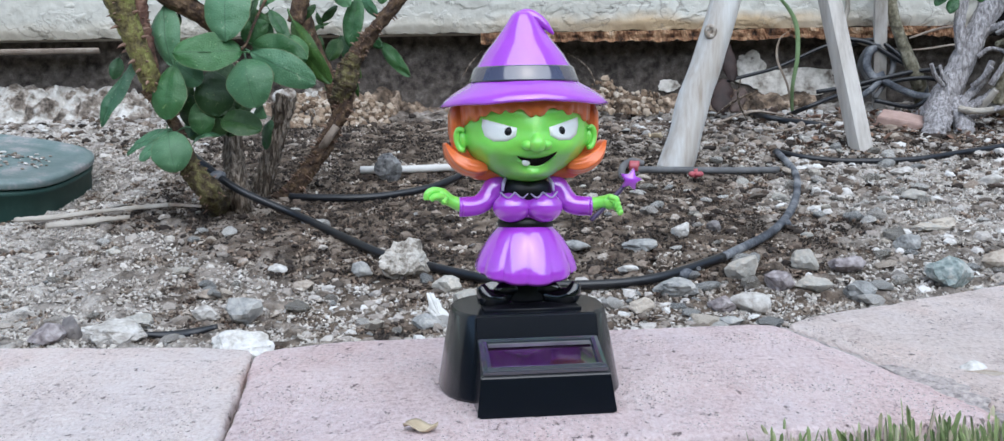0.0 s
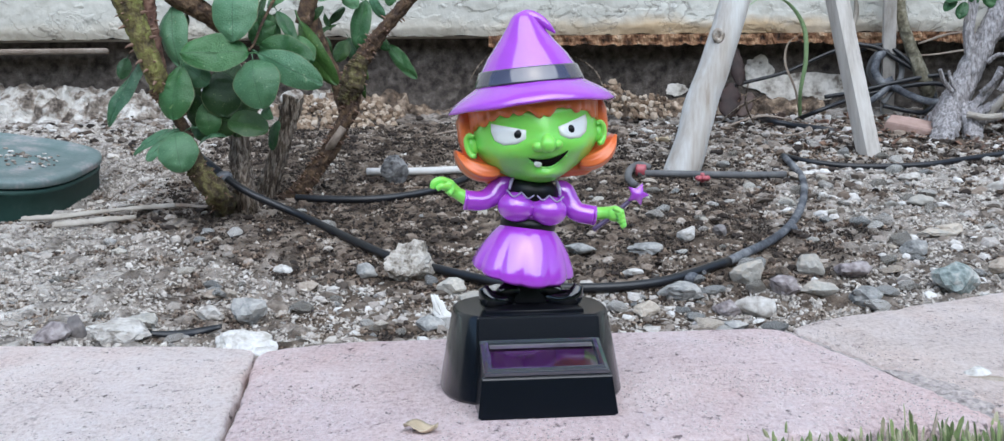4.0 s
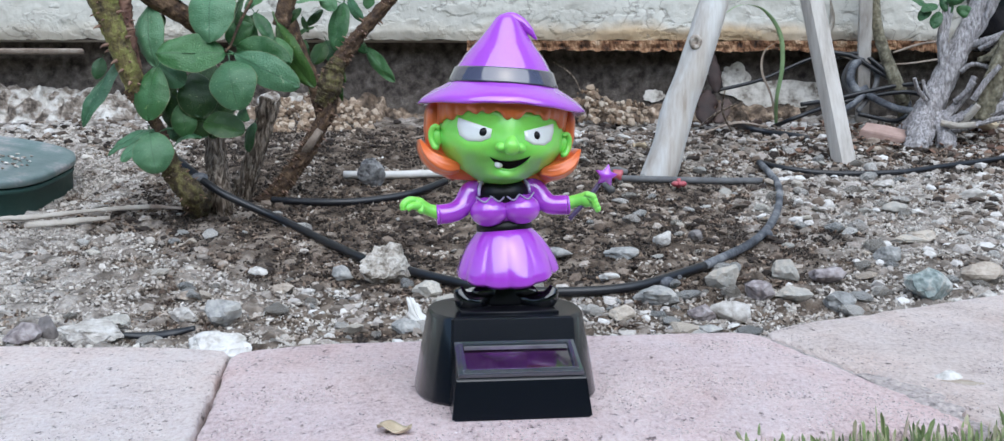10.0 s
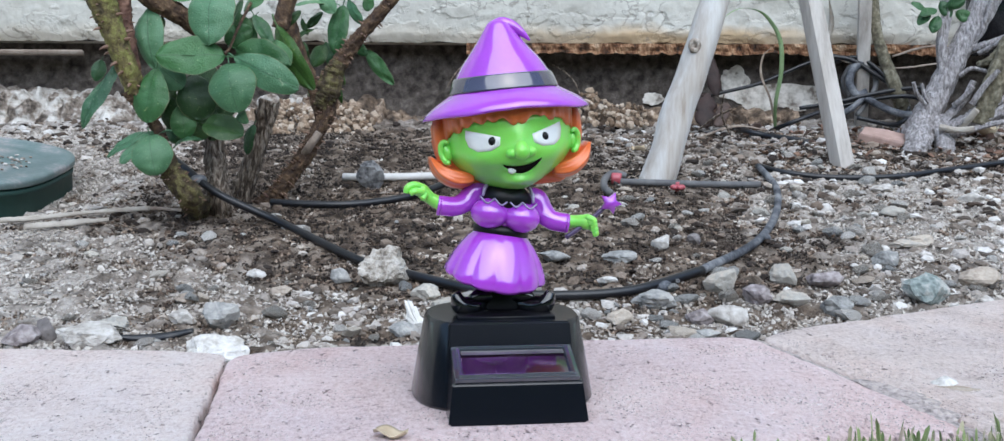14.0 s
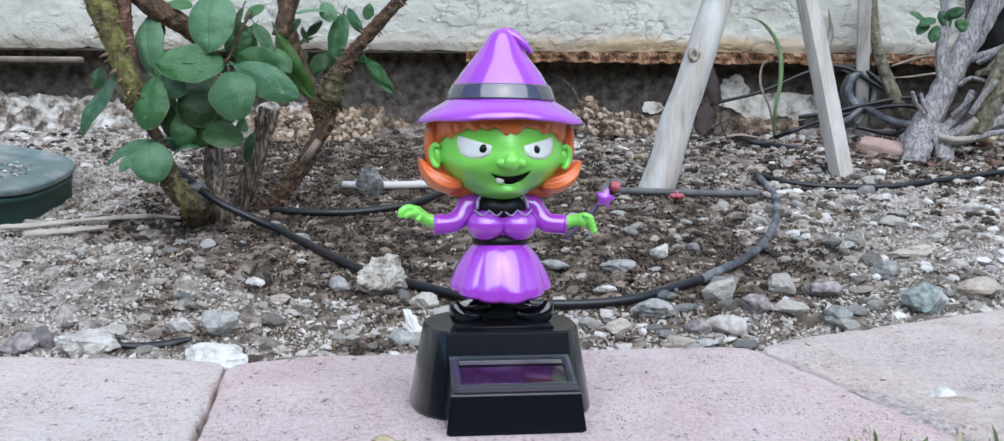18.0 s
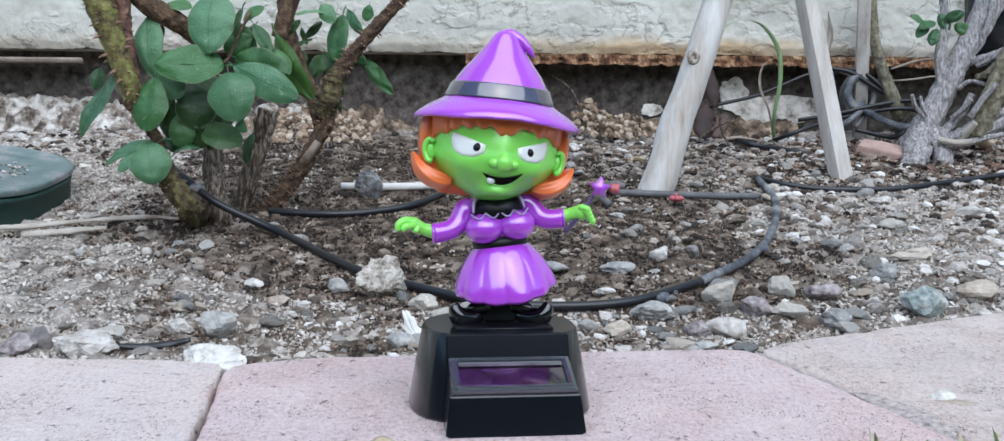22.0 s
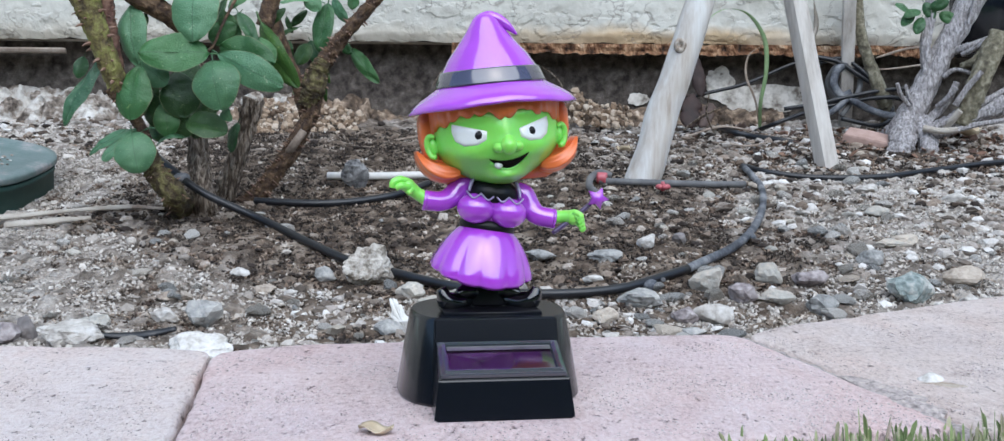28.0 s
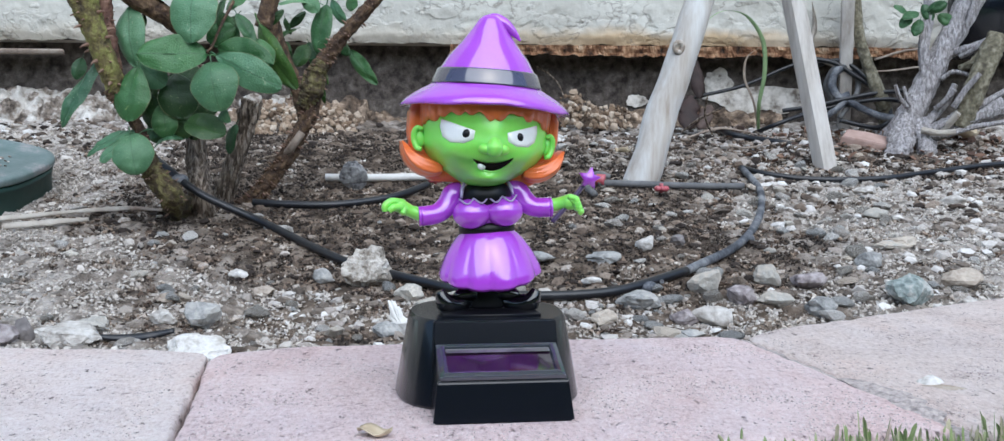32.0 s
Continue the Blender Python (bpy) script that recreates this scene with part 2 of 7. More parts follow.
cane_red = mat("brown_rose_cane", [(0.34, (0.024, 0.013, 0.008)), (0.48, (0.067, 0.038, 0.022)), (0.58, (0.119, 0.073, 0.037)), (0.74, (0.281, 0.181, 0.128))], 200, 0.85, 1.0, 700, depth=0.003)
thorn_mat = mat("thorn", [(0.3, (0.12, 0.06, 0.045)), (0.7, (0.30, 0.19, 0.13))], 100, 0.6, 0.1)
grey_bark = mat("grey_bark", [(0.32, (0.116, 0.102, 0.101)), (0.47, (0.261, 0.244, 0.246)), (0.66, (0.488, 0.465, 0.470))], 520, 0.95, 0.9, 1300, depth=0.003, stretch=(1, 1, 0.3))
olive_bark = mat("olive_bark", [(0.34, (0.06, 0.05, 0.035)), (0.5, (0.15, 0.135, 0.09)), (0.66, (0.29, 0.265, 0.20))], 220, 0.9, 0.6, 400, depth=0.002)


def leaf_material(name, low, mid, high, spot):
    """A rose leaflet: soft mottling, a dark crease at the midrib, faint side veins and pale dust specks."""
    m = mat(name, [(0.3, low), (0.5, mid), (0.72, high)], 4.2, 0.42, 0.2, 40, by_object=0.45, spec=0.45, depth=0.03)
    n, l = m.node_tree.nodes, m.node_tree.links
    bsdf = n["Principled BSDF"]
    base = bsdf.inputs["Base Color"].links[0].from_socket
    coord, xyz = n.new("ShaderNodeTexCoord"), n.new("ShaderNodeSeparateXYZ")
    l.new(coord.outputs["Object"], xyz.inputs[0])

    def calc(kind, a, b=0.0):
        x = n.new("ShaderNodeMath")
        x.operation = kind
        for k, v in enumerate((a, b)):
            if isinstance(v, float):
                x.inputs[k].default_value = v
            else:
                l.new(v, x.inputs[k])
        return x.outputs[0]

    def span(value, a, b, c, d):
        r = n.new("ShaderNodeMapRange")
        for key, v in (("From Min", a), ("From Max", b), ("To Min", c), ("To Max", d)):
            r.inputs[key].default_value = v
        l.new(value, r.inputs["Value"])
        return r.outputs[0]

    def tint(fac, a, col):
        x = n.new("ShaderNodeMix")
        x.data_type = "RGBA"
        l.new(fac, x.inputs[0])
        l.new(a, x.inputs[6])
        x.inputs[7].default_value = (*col, 1)
        return x.outputs[2]

    off = calc("ABSOLUTE", xyz.outputs["Y"])
    rib = span(off, 0.004, 0.016, 0.5, 0.0)
    wave = calc("ABSOLUTE", calc("SINE", calc("MULTIPLY", calc("ADD", xyz.outputs["X"], calc("MULTIPLY", off, -0.8)), 34.0)))
    vein = calc("MULTIPLY", span(wave, 0.0, 0.16, 1.0, 0.0), 0.22)
    speck = n.new("ShaderNodeTexNoise")
    speck.inputs["Scale"].default_value, speck.inputs["Detail"].default_value = 22, 2
    l.new(coord.outputs["Object"], speck.inputs["Vector"])
    dust = span(speck.outputs["Fac"], 0.66, 0.74, 0.0, 0.7)
    col = tint(vein, base, [c * 1.5 for c in mid])
    col = tint(rib, col, [c * 0.45 for c in mid])
    l.new(tint(dust, col, spot), bsdf.inputs["Base Color"])
    return m


leaf_mat = leaf_material("rose_leaf", (0.036, 0.100, 0.046), (0.061, 0.157, 0.075), (0.099, 0.213, 0.110), (0.247, 0.320, 0.195))
leaf_pale = leaf_material("dusty_rose_leaf", (0.052, 0.133, 0.060), (0.086, 0.194, 0.090), (0.123, 0.247, 0.120), (0.267, 0.347, 0.193))
leaf_green = leaf_material("green_rose_leaf", (0.016, 0.061, 0.018), (0.032, 0.106, 0.031), (0.061, 0.153, 0.050), (0.189, 0.266, 0.131))
# darker leaf green that includes the shade within the bush
leaf_dark = leaf_material("shaded_rose_leaf", (0.011, 0.040, 0.009), (0.024, 0.067, 0.015), (0.041, 0.096, 0.019), (0.158, 0.200, 0.081))
leaf_two_tone = leaf_material("broad_rose_leaf", (0.022, 0.080, 0.023), (0.044, 0.137, 0.040), (0.070, 0.194, 0.069), (0.203, 0.306, 0.141))
leaf_yellow = leaf_material("yellowing_leaf", (0.023, 0.070, 0.012), (0.044, 0.110, 0.020), (0.077, 0.157, 0.025), (0.203, 0.253, 0.073))
leaf_turning = leaf_material("turning_leaf", (0.032, 0.100, 0.028), (0.045, 0.143, 0.046), (0.102, 0.206, 0.025), (0.214, 0.300, 0.113))
leaf_margin = mat("dry_leaf_margin", [(0.3, (0.077, 0.112, 0.049)), (0.7, (0.174, 0.202, 0.095))], 6, 0.7, 0.1, 40)
blade_mat = mat("strap_leaf", [(0.3, (0.156, 0.264, 0.119)), (0.7, (0.360, 0.503, 0.261))], 60, 0.5, 0.2)
grass_mat = mat("grass", [(0.2, (0.122, 0.175, 0.072)), (0.5, (0.277, 0.340, 0.144)), (0.8, (0.617, 0.464, 0.432))], 60, 0.5, 0.1, island=0.6, spec=0.3)
lawn_mat = mat("lawn", [(0.3, (0.04, 0.09, 0.02)), (0.7, (0.10, 0.18, 0.05))], 30, 0.9, 0.6, 200, depth=0.01)
dead_leaf = mat("dead_leaf", [(0.3, (0.336, 0.250, 0.156)), (0.7, (0.694, 0.600, 0.442))], 70, 0.8, 0.4, 400)
brown_leaf = mat("brown_leaf", [(0.3, (0.16, 0.09, 0.06)), (0.7, (0.36, 0.24, 0.19))], 60, 0.85, 0.4, 400)
box_green = mat("green_valve_box", [(0.3, (0.011, 0.043, 0.036)), (0.6, (0.020, 0.062, 0.052)), (0.8, (0.063, 0.095, 0.085))], 25, 0.6, 0.2, 300)


def stucco_material():
    """Cream paint over troweled stucco: crevice shade painted as dark lines, rust stains that run along the lower edge.
    """
    m = mat("painted_stucco", [(0.22, (0.343, 0.325, 0.281)), (0.45, (0.485, 0.469, 0.420)), (0.7, (0.585, 0.572, 0.519))], 14, 0.9, 0.7, 260, depth=0.003)
    n, l = m.node_tree.nodes, m.node_tree.links
    bsdf = n["Principled BSDF"]
    paint = bsdf.inputs["Base Color"].links[0].from_socket
    coord = n.new("ShaderNodeTexCoord")

    wide = n.new("ShaderNodeMapping")
    wide.inputs["Scale"].default_value = (0.9, 1, 1.3)
    l.new(coord.outputs["Object"], wide.inputs["Vector"])

    def grain(scale, detail, distort=0.0, where=None):
        t = n.new("ShaderNodeTexNoise")
        t.inputs["Scale"].default_value, t.inputs["Detail"].default_value, t.inputs["Distortion"].default_value = scale, detail, distort
        l.new(where or coord.outputs["Object"], t.inputs["Vector"])
        return t.outputs["Fac"]

    def span(value, a, b, c=0.0, d=1.0):
        r = n.new("ShaderNodeMapRange")
        for key, v in (("From Min", a), ("From Max", b), ("To Min", c), ("To Max", d)):
            r.inputs[key].default_value = v
        l.new(value, r.inputs["Value"])
        return r.outputs[0]

    def calc(kind, a, b):
        x = n.new("ShaderNodeMath")
        x.operation = kind
        for k, v in enumerate((a, b)):
            if isinstance(v, float):
                x.inputs[k].default_value = v
            else:
                l.new(v, x.inputs[k])
        return x.outputs[0]

    def tint(fac, a, col):
        x = n.new("ShaderNodeMix")
        x.data_type = "RGBA"
        l.new(fac, x.inputs[0])
        l.new(a, x.inputs[6])
        x.inputs[7].default_value = (*col, 1)
        return x.outputs[2]

    # thin dark lines that paint the shade under the relief's edges
    line = calc("ABSOLUTE", calc("SUBTRACT", grain(34, 6, 0.3, wide.outputs[0]), 0.5), 0.0)
    crevice_shade = calc("MULTIPLY", span(line, 0.004, 0.018, 1, 0), span(grain(17, 2), 0.47, 0.56))
    xyz = n.new("ShaderNodeSeparateXYZ")
    l.new(coord.outputs["Object"], xyz.inputs[0])
    low = calc("ADD", span(xyz.outputs["Z"], 0.164, 0.192, 0.78, 0.0), calc("MULTIPLY", grain(24, 4), 0.9))
    stain = calc("MULTIPLY", span(low, 0.66, 0.95), calc("MULTIPLY", span(xyz.outputs["X"], -0.05, 0.12, 0.2, 0.95), span(xyz.outputs["X"], 0.24, 0.36, 1.0, 0.15)))
    col = tint(stain, paint, (0.48, 0.35, 0.21))
    l.new(tint(calc("MULTIPLY", crevice_shade, 0.6), col, (0.20, 0.18, 0.155)), bsdf.inputs["Base Color"])
    plates = n.new("ShaderNodeBump")
    plates.inputs["Strength"].default_value, plates.inputs["Distance"].default_value = 0.5, 0.003
    l.new(span(grain(30, 6, 0.2, wide.outputs[0]), 0.46, 0.52), plates.inputs["Height"])
    l.new(bsdf.inputs["Normal"].links[0].from_socket, plates.inputs["Normal"])
    l.new(plates.outputs[0], bsdf.inputs["Normal"])
    return m


stucco = stucco_material()
rust = mat("rusty_metal", [(0.36, (0.024, 0.015, 0.010)), (0.48, (0.176, 0.081, 0.040)), (0.58, (0.378, 0.225, 0.127)), (0.72, (0.675, 0.525, 0.380))], 90, 0.95, 1.0, 500, depth=0.004)
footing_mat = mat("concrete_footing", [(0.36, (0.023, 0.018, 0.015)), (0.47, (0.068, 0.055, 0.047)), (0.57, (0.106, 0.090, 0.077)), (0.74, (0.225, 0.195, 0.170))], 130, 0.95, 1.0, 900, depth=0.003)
flaked = mat("flaking_white_paint", [(0.36, (0.192, 0.160, 0.136)), (0.45, (0.528, 0.488, 0.432)), (0.58, (0.800, 0.760, 0.704))], 70, 0.95, 0.8, 300, depth=0.003)
rubble_mat = mat("exposed_aggregate", [(0.15, (0.057, 0.035, 0.021)), (0.4, (0.180, 0.121, 0.078)), (0.62, (0.328, 0.250, 0.178)), (0.9, (0.525, 0.460, 0.385))], 60, 0.95, 0.7, 500, island=0.8, depth=0.002)

ledge_mat = mat("crumbling_concrete", [(0.36, (0.05, 0.038, 0.03)), (0.45, (0.24, 0.20, 0.165)), (0.53, (0.48, 0.45, 0.41)), (0.68, (0.70, 0.68, 0.64))], 55, 0.95, 0.9, 260, depth=0.004)

# grey haze of sky reflected in the cell's glass, as a plain colour
cell_glare = mat("cell_glare", [(0.3, (0.055, 0.055, 0.062)), (0.7, (0.095, 0.092, 0.10))], 200, 0.2, 0.0, spec=0.8, coat=0.6)
ledge_brown = mat("crumbling_brown_concrete", [(0.36, (0.035, 0.025, 0.017)), (0.48, (0.131, 0.094, 0.067)), (0.58, (0.289, 0.214, 0.152)), (0.74, (0.735, 0.627, 0.504))], 70, 0.95, 1.0, 260, depth=0.004)
crumb_mat = mat("soil_crumbs", [(0.2, (0.178, 0.151, 0.126)), (0.45, (0.394, 0.353, 0.313)), (0.65, (0.572, 0.528, 0.479)), (0.85, (0.813, 0.768, 0.717))], 12, 0.95, 0.4, 600, island=0.55)
# damp and wet soil; both also colour crumbs darkened as shade
crumb_damp_shaded = mat("damp_and_shaded_crumbs", [(0.3, (0.018, 0.011, 0.008)), (0.5, (0.104, 0.069, 0.049)), (0.7, (0.310, 0.235, 0.177)), (0.92, (0.679, 0.569, 0.473))], 12, 0.95, 0.4, 600, island=0.6)
crumb_wet_shaded = mat("wet_and_shaded_crumbs", [(0.3, (0.009, 0.006, 0.004)), (0.5, (0.038, 0.026, 0.019)), (0.72, (0.106, 0.079, 0.060)), (0.94, (0.391, 0.349, 0.296))], 12, 0.9, 0.4, 600, island=0.6)
crumb_mid = mat("brown_crumbs", [(0.25, (0.049, 0.035, 0.028)), (0.5, (0.239, 0.191, 0.150)), (0.68, (0.512, 0.451, 0.390)), (0.88, (0.850, 0.850, 0.806))], 12, 0.95, 0.4, 600, island=0.6)
hedge_mat = mat("hedge", [(0.3, (0.012, 0.02, 0.008)), (0.7, (0.05, 0.07, 0.03))], 6, 0.95, 0.8, 60, depth=0.05)


def soil_material():
    """Garden soil: dry grey crust with a damp brown basin round the drip line, speckled with grit."""
    m = bpy.data.materials.new("soil")
    m.use_nodes = True
    n, l = m.node_tree.nodes, m.node_tree.links
    bsdf, coord = n["Principled BSDF"], n.new("ShaderNodeTexCoord")
    bsdf.inputs["Roughness"].default_value, bsdf.inputs["Specular IOR Level"].default_value = 0.95, 0.2

    def noise_at(scale, detail=6.0):
        t = n.new("ShaderNodeTexNoise")
        t.inputs["Scale"].default_value, t.inputs["Detail"].default_value = scale, detail
        l.new(coord.outputs["Object"], t.inputs["Vector"])
        return t.outputs["Fac"]

    def ramp_of(value, stops):
        r = n.new("ShaderNodeValToRGB")
        e = r.color_ramp.elements
        for k, (p, c) in enumerate(stops):
            if k > 1:
                e.new(p)
            e[k].position, e[k].color = p, (*c, 1)
        l.new(value, r.inputs[0])
        return r.outputs[0]

    def mixed(fac, a, b):
        x = n.new("ShaderNodeMix")
        x.data_type = "RGBA"
        l.new(fac, x.inputs[0])
        l.new(a, x.inputs[6])
        l.new(b, x.inputs[7])
        return x.outputs[2]

    fine, mid, broad = noise_at(420), noise_at(70, 8), noise_at(9, 5)
    dry = ramp_of(mid, [(0.34, (0.16, 0.137, 0.117)), (0.5, (0.43, 0.39, 0.35)), (0.66, (0.66, 0.62, 0.58))])
    damp = ramp_of(mid, [(0.32, (0.045, 0.032, 0.023)), (0.5, (0.155, 0.118, 0.090)), (0.68, (0.32, 0.265, 0.215))])
    # distance from the middle of the damp basin, squashed along the bed
    place = n.new("ShaderNodeMapping")
    place.inputs["Rotation"].default_value = (0, 0, radians(-21.8))
    place.inputs["Location"].default_value = (-0.128, -0.40, 0)
    l.new(coord.outputs["Object"], place.inputs["Vector"])
    wide = n.new("ShaderNodeVectorMath")
    wide.operation = "MULTIPLY"
    wide.inputs[1].default_value = (4.3, 2.35, 0)
    l.new(place.outputs[0], wide.inputs[0])
    far = n.new("ShaderNodeVectorMath")
    far.operation = "LENGTH"
    l.new(wide.outputs[0], far.inputs[0])
    add = n.new("ShaderNodeMath")
    add.operation = "MULTIPLY_ADD"
    add.inputs[1].default_value = 1.2
    l.new(broad, add.inputs[0])
    l.new(far.outputs["Value"], add.inputs[2])
    scaled = n.new("ShaderNodeMapRange")
    scaled.inputs["From Min"].default_value, scaled.inputs["From Max"].default_value = 1.3, 1.9
    l.new(add.outputs[0], scaled.inputs["Value"])
    base = mixed(scaled.outputs[0], damp, dry)
    grit = ramp_of(fine, [(0.62, (0, 0, 0)), (0.72, (1, 1, 1))])
    pale = n.new("ShaderNodeRGB")
    pale.outputs[0].default_value = (0.42, 0.38, 0.33, 1)
    half = n.new("ShaderNodeMath")
    half.operation = "MULTIPLY"
    half.inputs[1].default_value = 0.5
    l.new(grit, half.inputs[0])
    l.new(mixed(half.outputs[0], base, pale.outputs[0]), bsdf.inputs["Base Color"])
    b = n.new("ShaderNodeBump")
    b.inputs["Strength"].default_value, b.inputs["Distance"].default_value = 1.0, 0.010
    l.new(noise_at(190, 8), b.inputs["Height"])
    l.new(b.outputs[0], bsdf.inputs["Normal"])
    return m


soil_mat = soil_material()


# ---- building helpers ----
def part(name, bm, materials, parent=None, label="", smooth=True):
    """Links a bmesh as one mesh object, under a thing where one is given."""
    me = bpy.data.meshes.new(name)
    if smooth:
        for f in bm.faces:
            f.smooth = True
    if smooth == "creased":
        bm.normal_update()
        for e in bm.edges:
            e.smooth = e.calc_face_angle(0) < radians(28)
    bm.to_mesh(me)
    bm.free()
    for m in materials if isinstance(materials, (list, tuple)) else [materials]:
        me.materials.append(m)
    ob = new(name, me)
    if parent:
        ob.parent = parent
    if label:
        ob["label"] = label
    return ob


def group_root(name, at=(0, 0, 0), turn=0.0):
    ob = new(name)
    ob.matrix_basis = pose(*at, 0, 0, turn)
    ob.empty_display_size = 0.01
    return ob


def skin(bm, rings, slot=0, cap=True, loop=True):
    """Bridges rings of equal length into a tube."""
    vs = [[bm.verts.new(p) for p in ring] for ring in rings]
    count = len(rings[0])
    for a, b in zip(vs, vs[1:]):
        for i in range(count if loop else count - 1):
            f = bm.faces.new((a[i], a[(i + 1) % count], b[(i + 1) % count], b[i]))
            f.material_index = slot
    if cap:
        bm.faces.new(vs[0][::-1]).material_index = slot
        bm.faces.new(vs[-1]).material_index = slot
    return vs


def lathe(bm, profile, slot=0, segs=48, sx=1.0, sy=1.0, at=(0, 0, 0), warp=None, cap=True):
    """Turns (radius, height) pairs round z; warp(angle, r, z) gives the point anew."""
    rings = []
    for r, z in profile:
        ring = []
        for i in range(segs):
            a = 2 * math.pi * i / segs
            p = warp(a, r, z) if warp else (r * math.cos(a), r * math.sin(a), z)
            ring.append((p[0] * sx + at[0], p[1] * sy + at[1], p[2] + at[2]))
        rings.append(ring)
    return skin(bm, rings, slot, cap)


def blob(bm, centre, radii, slot=0, turn=(0, 0, 0), level=3):
    """An ellipsoid."""
    m = Matrix.LocRotScale(centre, Euler([radians(a) for a in turn]), radii)
    made = bmesh.ops.create_icosphere(bm, subdivisions=level, radius=1, matrix=m)
    for v in made["verts"]:
        for f in v.link_faces:
            f.material_index = slot
    return made["verts"]


def smooth_line(points, steps=8):
    """A Catmull-Rom line through the points."""
    pts = [Vector(p) for p in points]
    pts = [2 * pts[0] - pts[1], *pts, 2 * pts[-1] - pts[-2]]
    out = []
    for a, b, c, d in zip(pts, pts[1:], pts[2:], pts[3:]):
        for k in range(steps):
            t = k / steps
            out.append(0.5 * (2 * b + (c - a) * t + (2 * a - 5 * b + 4 * c - d) * t * t + (3 * b - a - 3 * c + d) * t ** 3))
    return out + [pts[-2]]


def tube(bm, points, radius, slot=0, segs=12, steps=8, rough=0.0, flat=1.0, ridge=0.0):
    """A round tube along a smooth line; radius: one number, or one for each given point."""
    line = smooth_line(points, steps)
    radii = radius if isinstance(radius, (list, tuple)) else [radius] * len(points)
    rings, side = [], None
    for i, p in enumerate(line):
        ahead = (line[min(i + 1, len(line) - 1)] - line[max(i - 1, 0)]).normalized()
        side = ahead.orthogonal().normalized() if side is None else (side - ahead * side.dot(ahead)).normalized()
        up = ahead.cross(side)
        u = min(i / steps, len(radii) - 1.001)
        r = radii[int(u)] * (1 - u % 1) + radii[min(int(u) + 1, len(radii) - 1)] * (u % 1)
        ring = []
        for k in range(segs):
            a = 2 * math.pi * k / segs
            q = r
            if rough:
                q *= 1 + rough * noise.noise((p + side * math.cos(a) * r * 2 + up * math.sin(a) * r * 2) * (0.9 / r)) + rough * 0.5 * noise.noise(Vector((k * 1.7, i * 0.13, r * 900)))
            if ridge:
                q *= 1 + ridge * noise.noise((math.cos(a) * 4.6, math.sin(a) * 4.6, i * 0.05 + r * 300))
            ring.append(p + (side * math.cos(a) + up * math.sin(a) * flat) * q)
        rings.append(ring)
    skin(bm, rings, slot)


def prism(bm, outline, z0, z1, slot=0, inset=0.0, soft=0.0):
    """An upright block on an outline, its top drawn in by inset, with a softened upper edge."""
    mid = Vector((sum(p[0] for p in outline) / len(outline), sum(p[1] for p in outline) / len(outline)))

    def ring(z, cut):
        out = []
        for p in outline:
            d = Vector(p) - mid
            out.append((*(mid + d * (1 - cut / max(d.length, 1e-6))), z))
        return out

    rings = [ring(z0, 0)]
    if soft:
        rings += [ring(z1 - soft, inset), ring(z1 - soft * 0.3, inset + soft * 0.3), ring(z1, inset + soft)]
    else:
        rings += [ring(z1, inset)]
    return skin(bm, rings, slot)


def soil_height(x, y):
    """The bed's surface: low behind the edging, rising to the house."""
    rise = -0.016 + 0.187 * (y - 0.21)
    near = -0.021 + 0.02 * (y - 0.1)
    k = min(max((y - 0.12) / 0.12, 0), 1)
    k = k * k * (3 - 2 * k)
    z = near * (1 - k) + rise * k
    z += 0.004 * noise.noise((x * 9, y * 9, 0.3))
    z -= 0.015 * math.exp(-((math.hypot(x + 0.4125, y - 0.49) - 0.085) / 0.03) ** 2)
    return z


def dampness(x, y):
    """Below 1 inside the damp basin, which leans away from the stakes."""
    cx = 0.03 - 0.35 * (y - 0.25)
    front = 0.6 * min(1, max(0, (0.32 - y) / 0.12)) * min(1, max(0, (x + 0.09) / 0.06))
    front = max(front, 0.22 * min(1, max(0, (0.35 - y) / 0.1)))
    return front + math.hypot((x - cx) / 0.215, (y - 0.42) / 0.34) + 0.6 * noise.noise((x * 11, y * 11, 6))


# ---- the setting ----
def ground():
    bm = bmesh.new()
    s = 60.0
    vs = [bm.verts.new(p) for p in ((-s, -s, -0.09), (s, -s, -0.09), (s, s, -0.09), (-s, s, -0.09))]
    bm.faces.new(vs)
    tagged(part("ground", bm, lawn_mat, smooth=False), "flat green lawn ground reaching the horizon", "ground", kind="structure")


def lawn():
    bm = bmesh.new()
    xs = [-8 + 16 * i / 80 for i in range(81)]
    ys = [-9 + 8.96 * i / 60 for i in range(61)]
    vs = [[bm.verts.new((x, y + (0.2 * x if y > -0.5 and abs(x) < 0.5 else 0), -0.032 + 0.004 * noise.noise((x * 6, y * 6, 2)))) for x in xs] for y in ys]
    for a, b in zip(vs, vs[1:]):
        for i in range(80):
            bm.faces.new((a[i], a[i + 1], b[i + 1], b[i]))
    tagged(part("lawn", bm, lawn_mat), "short green lawn turf along the edging", "lawn", kind="structure")


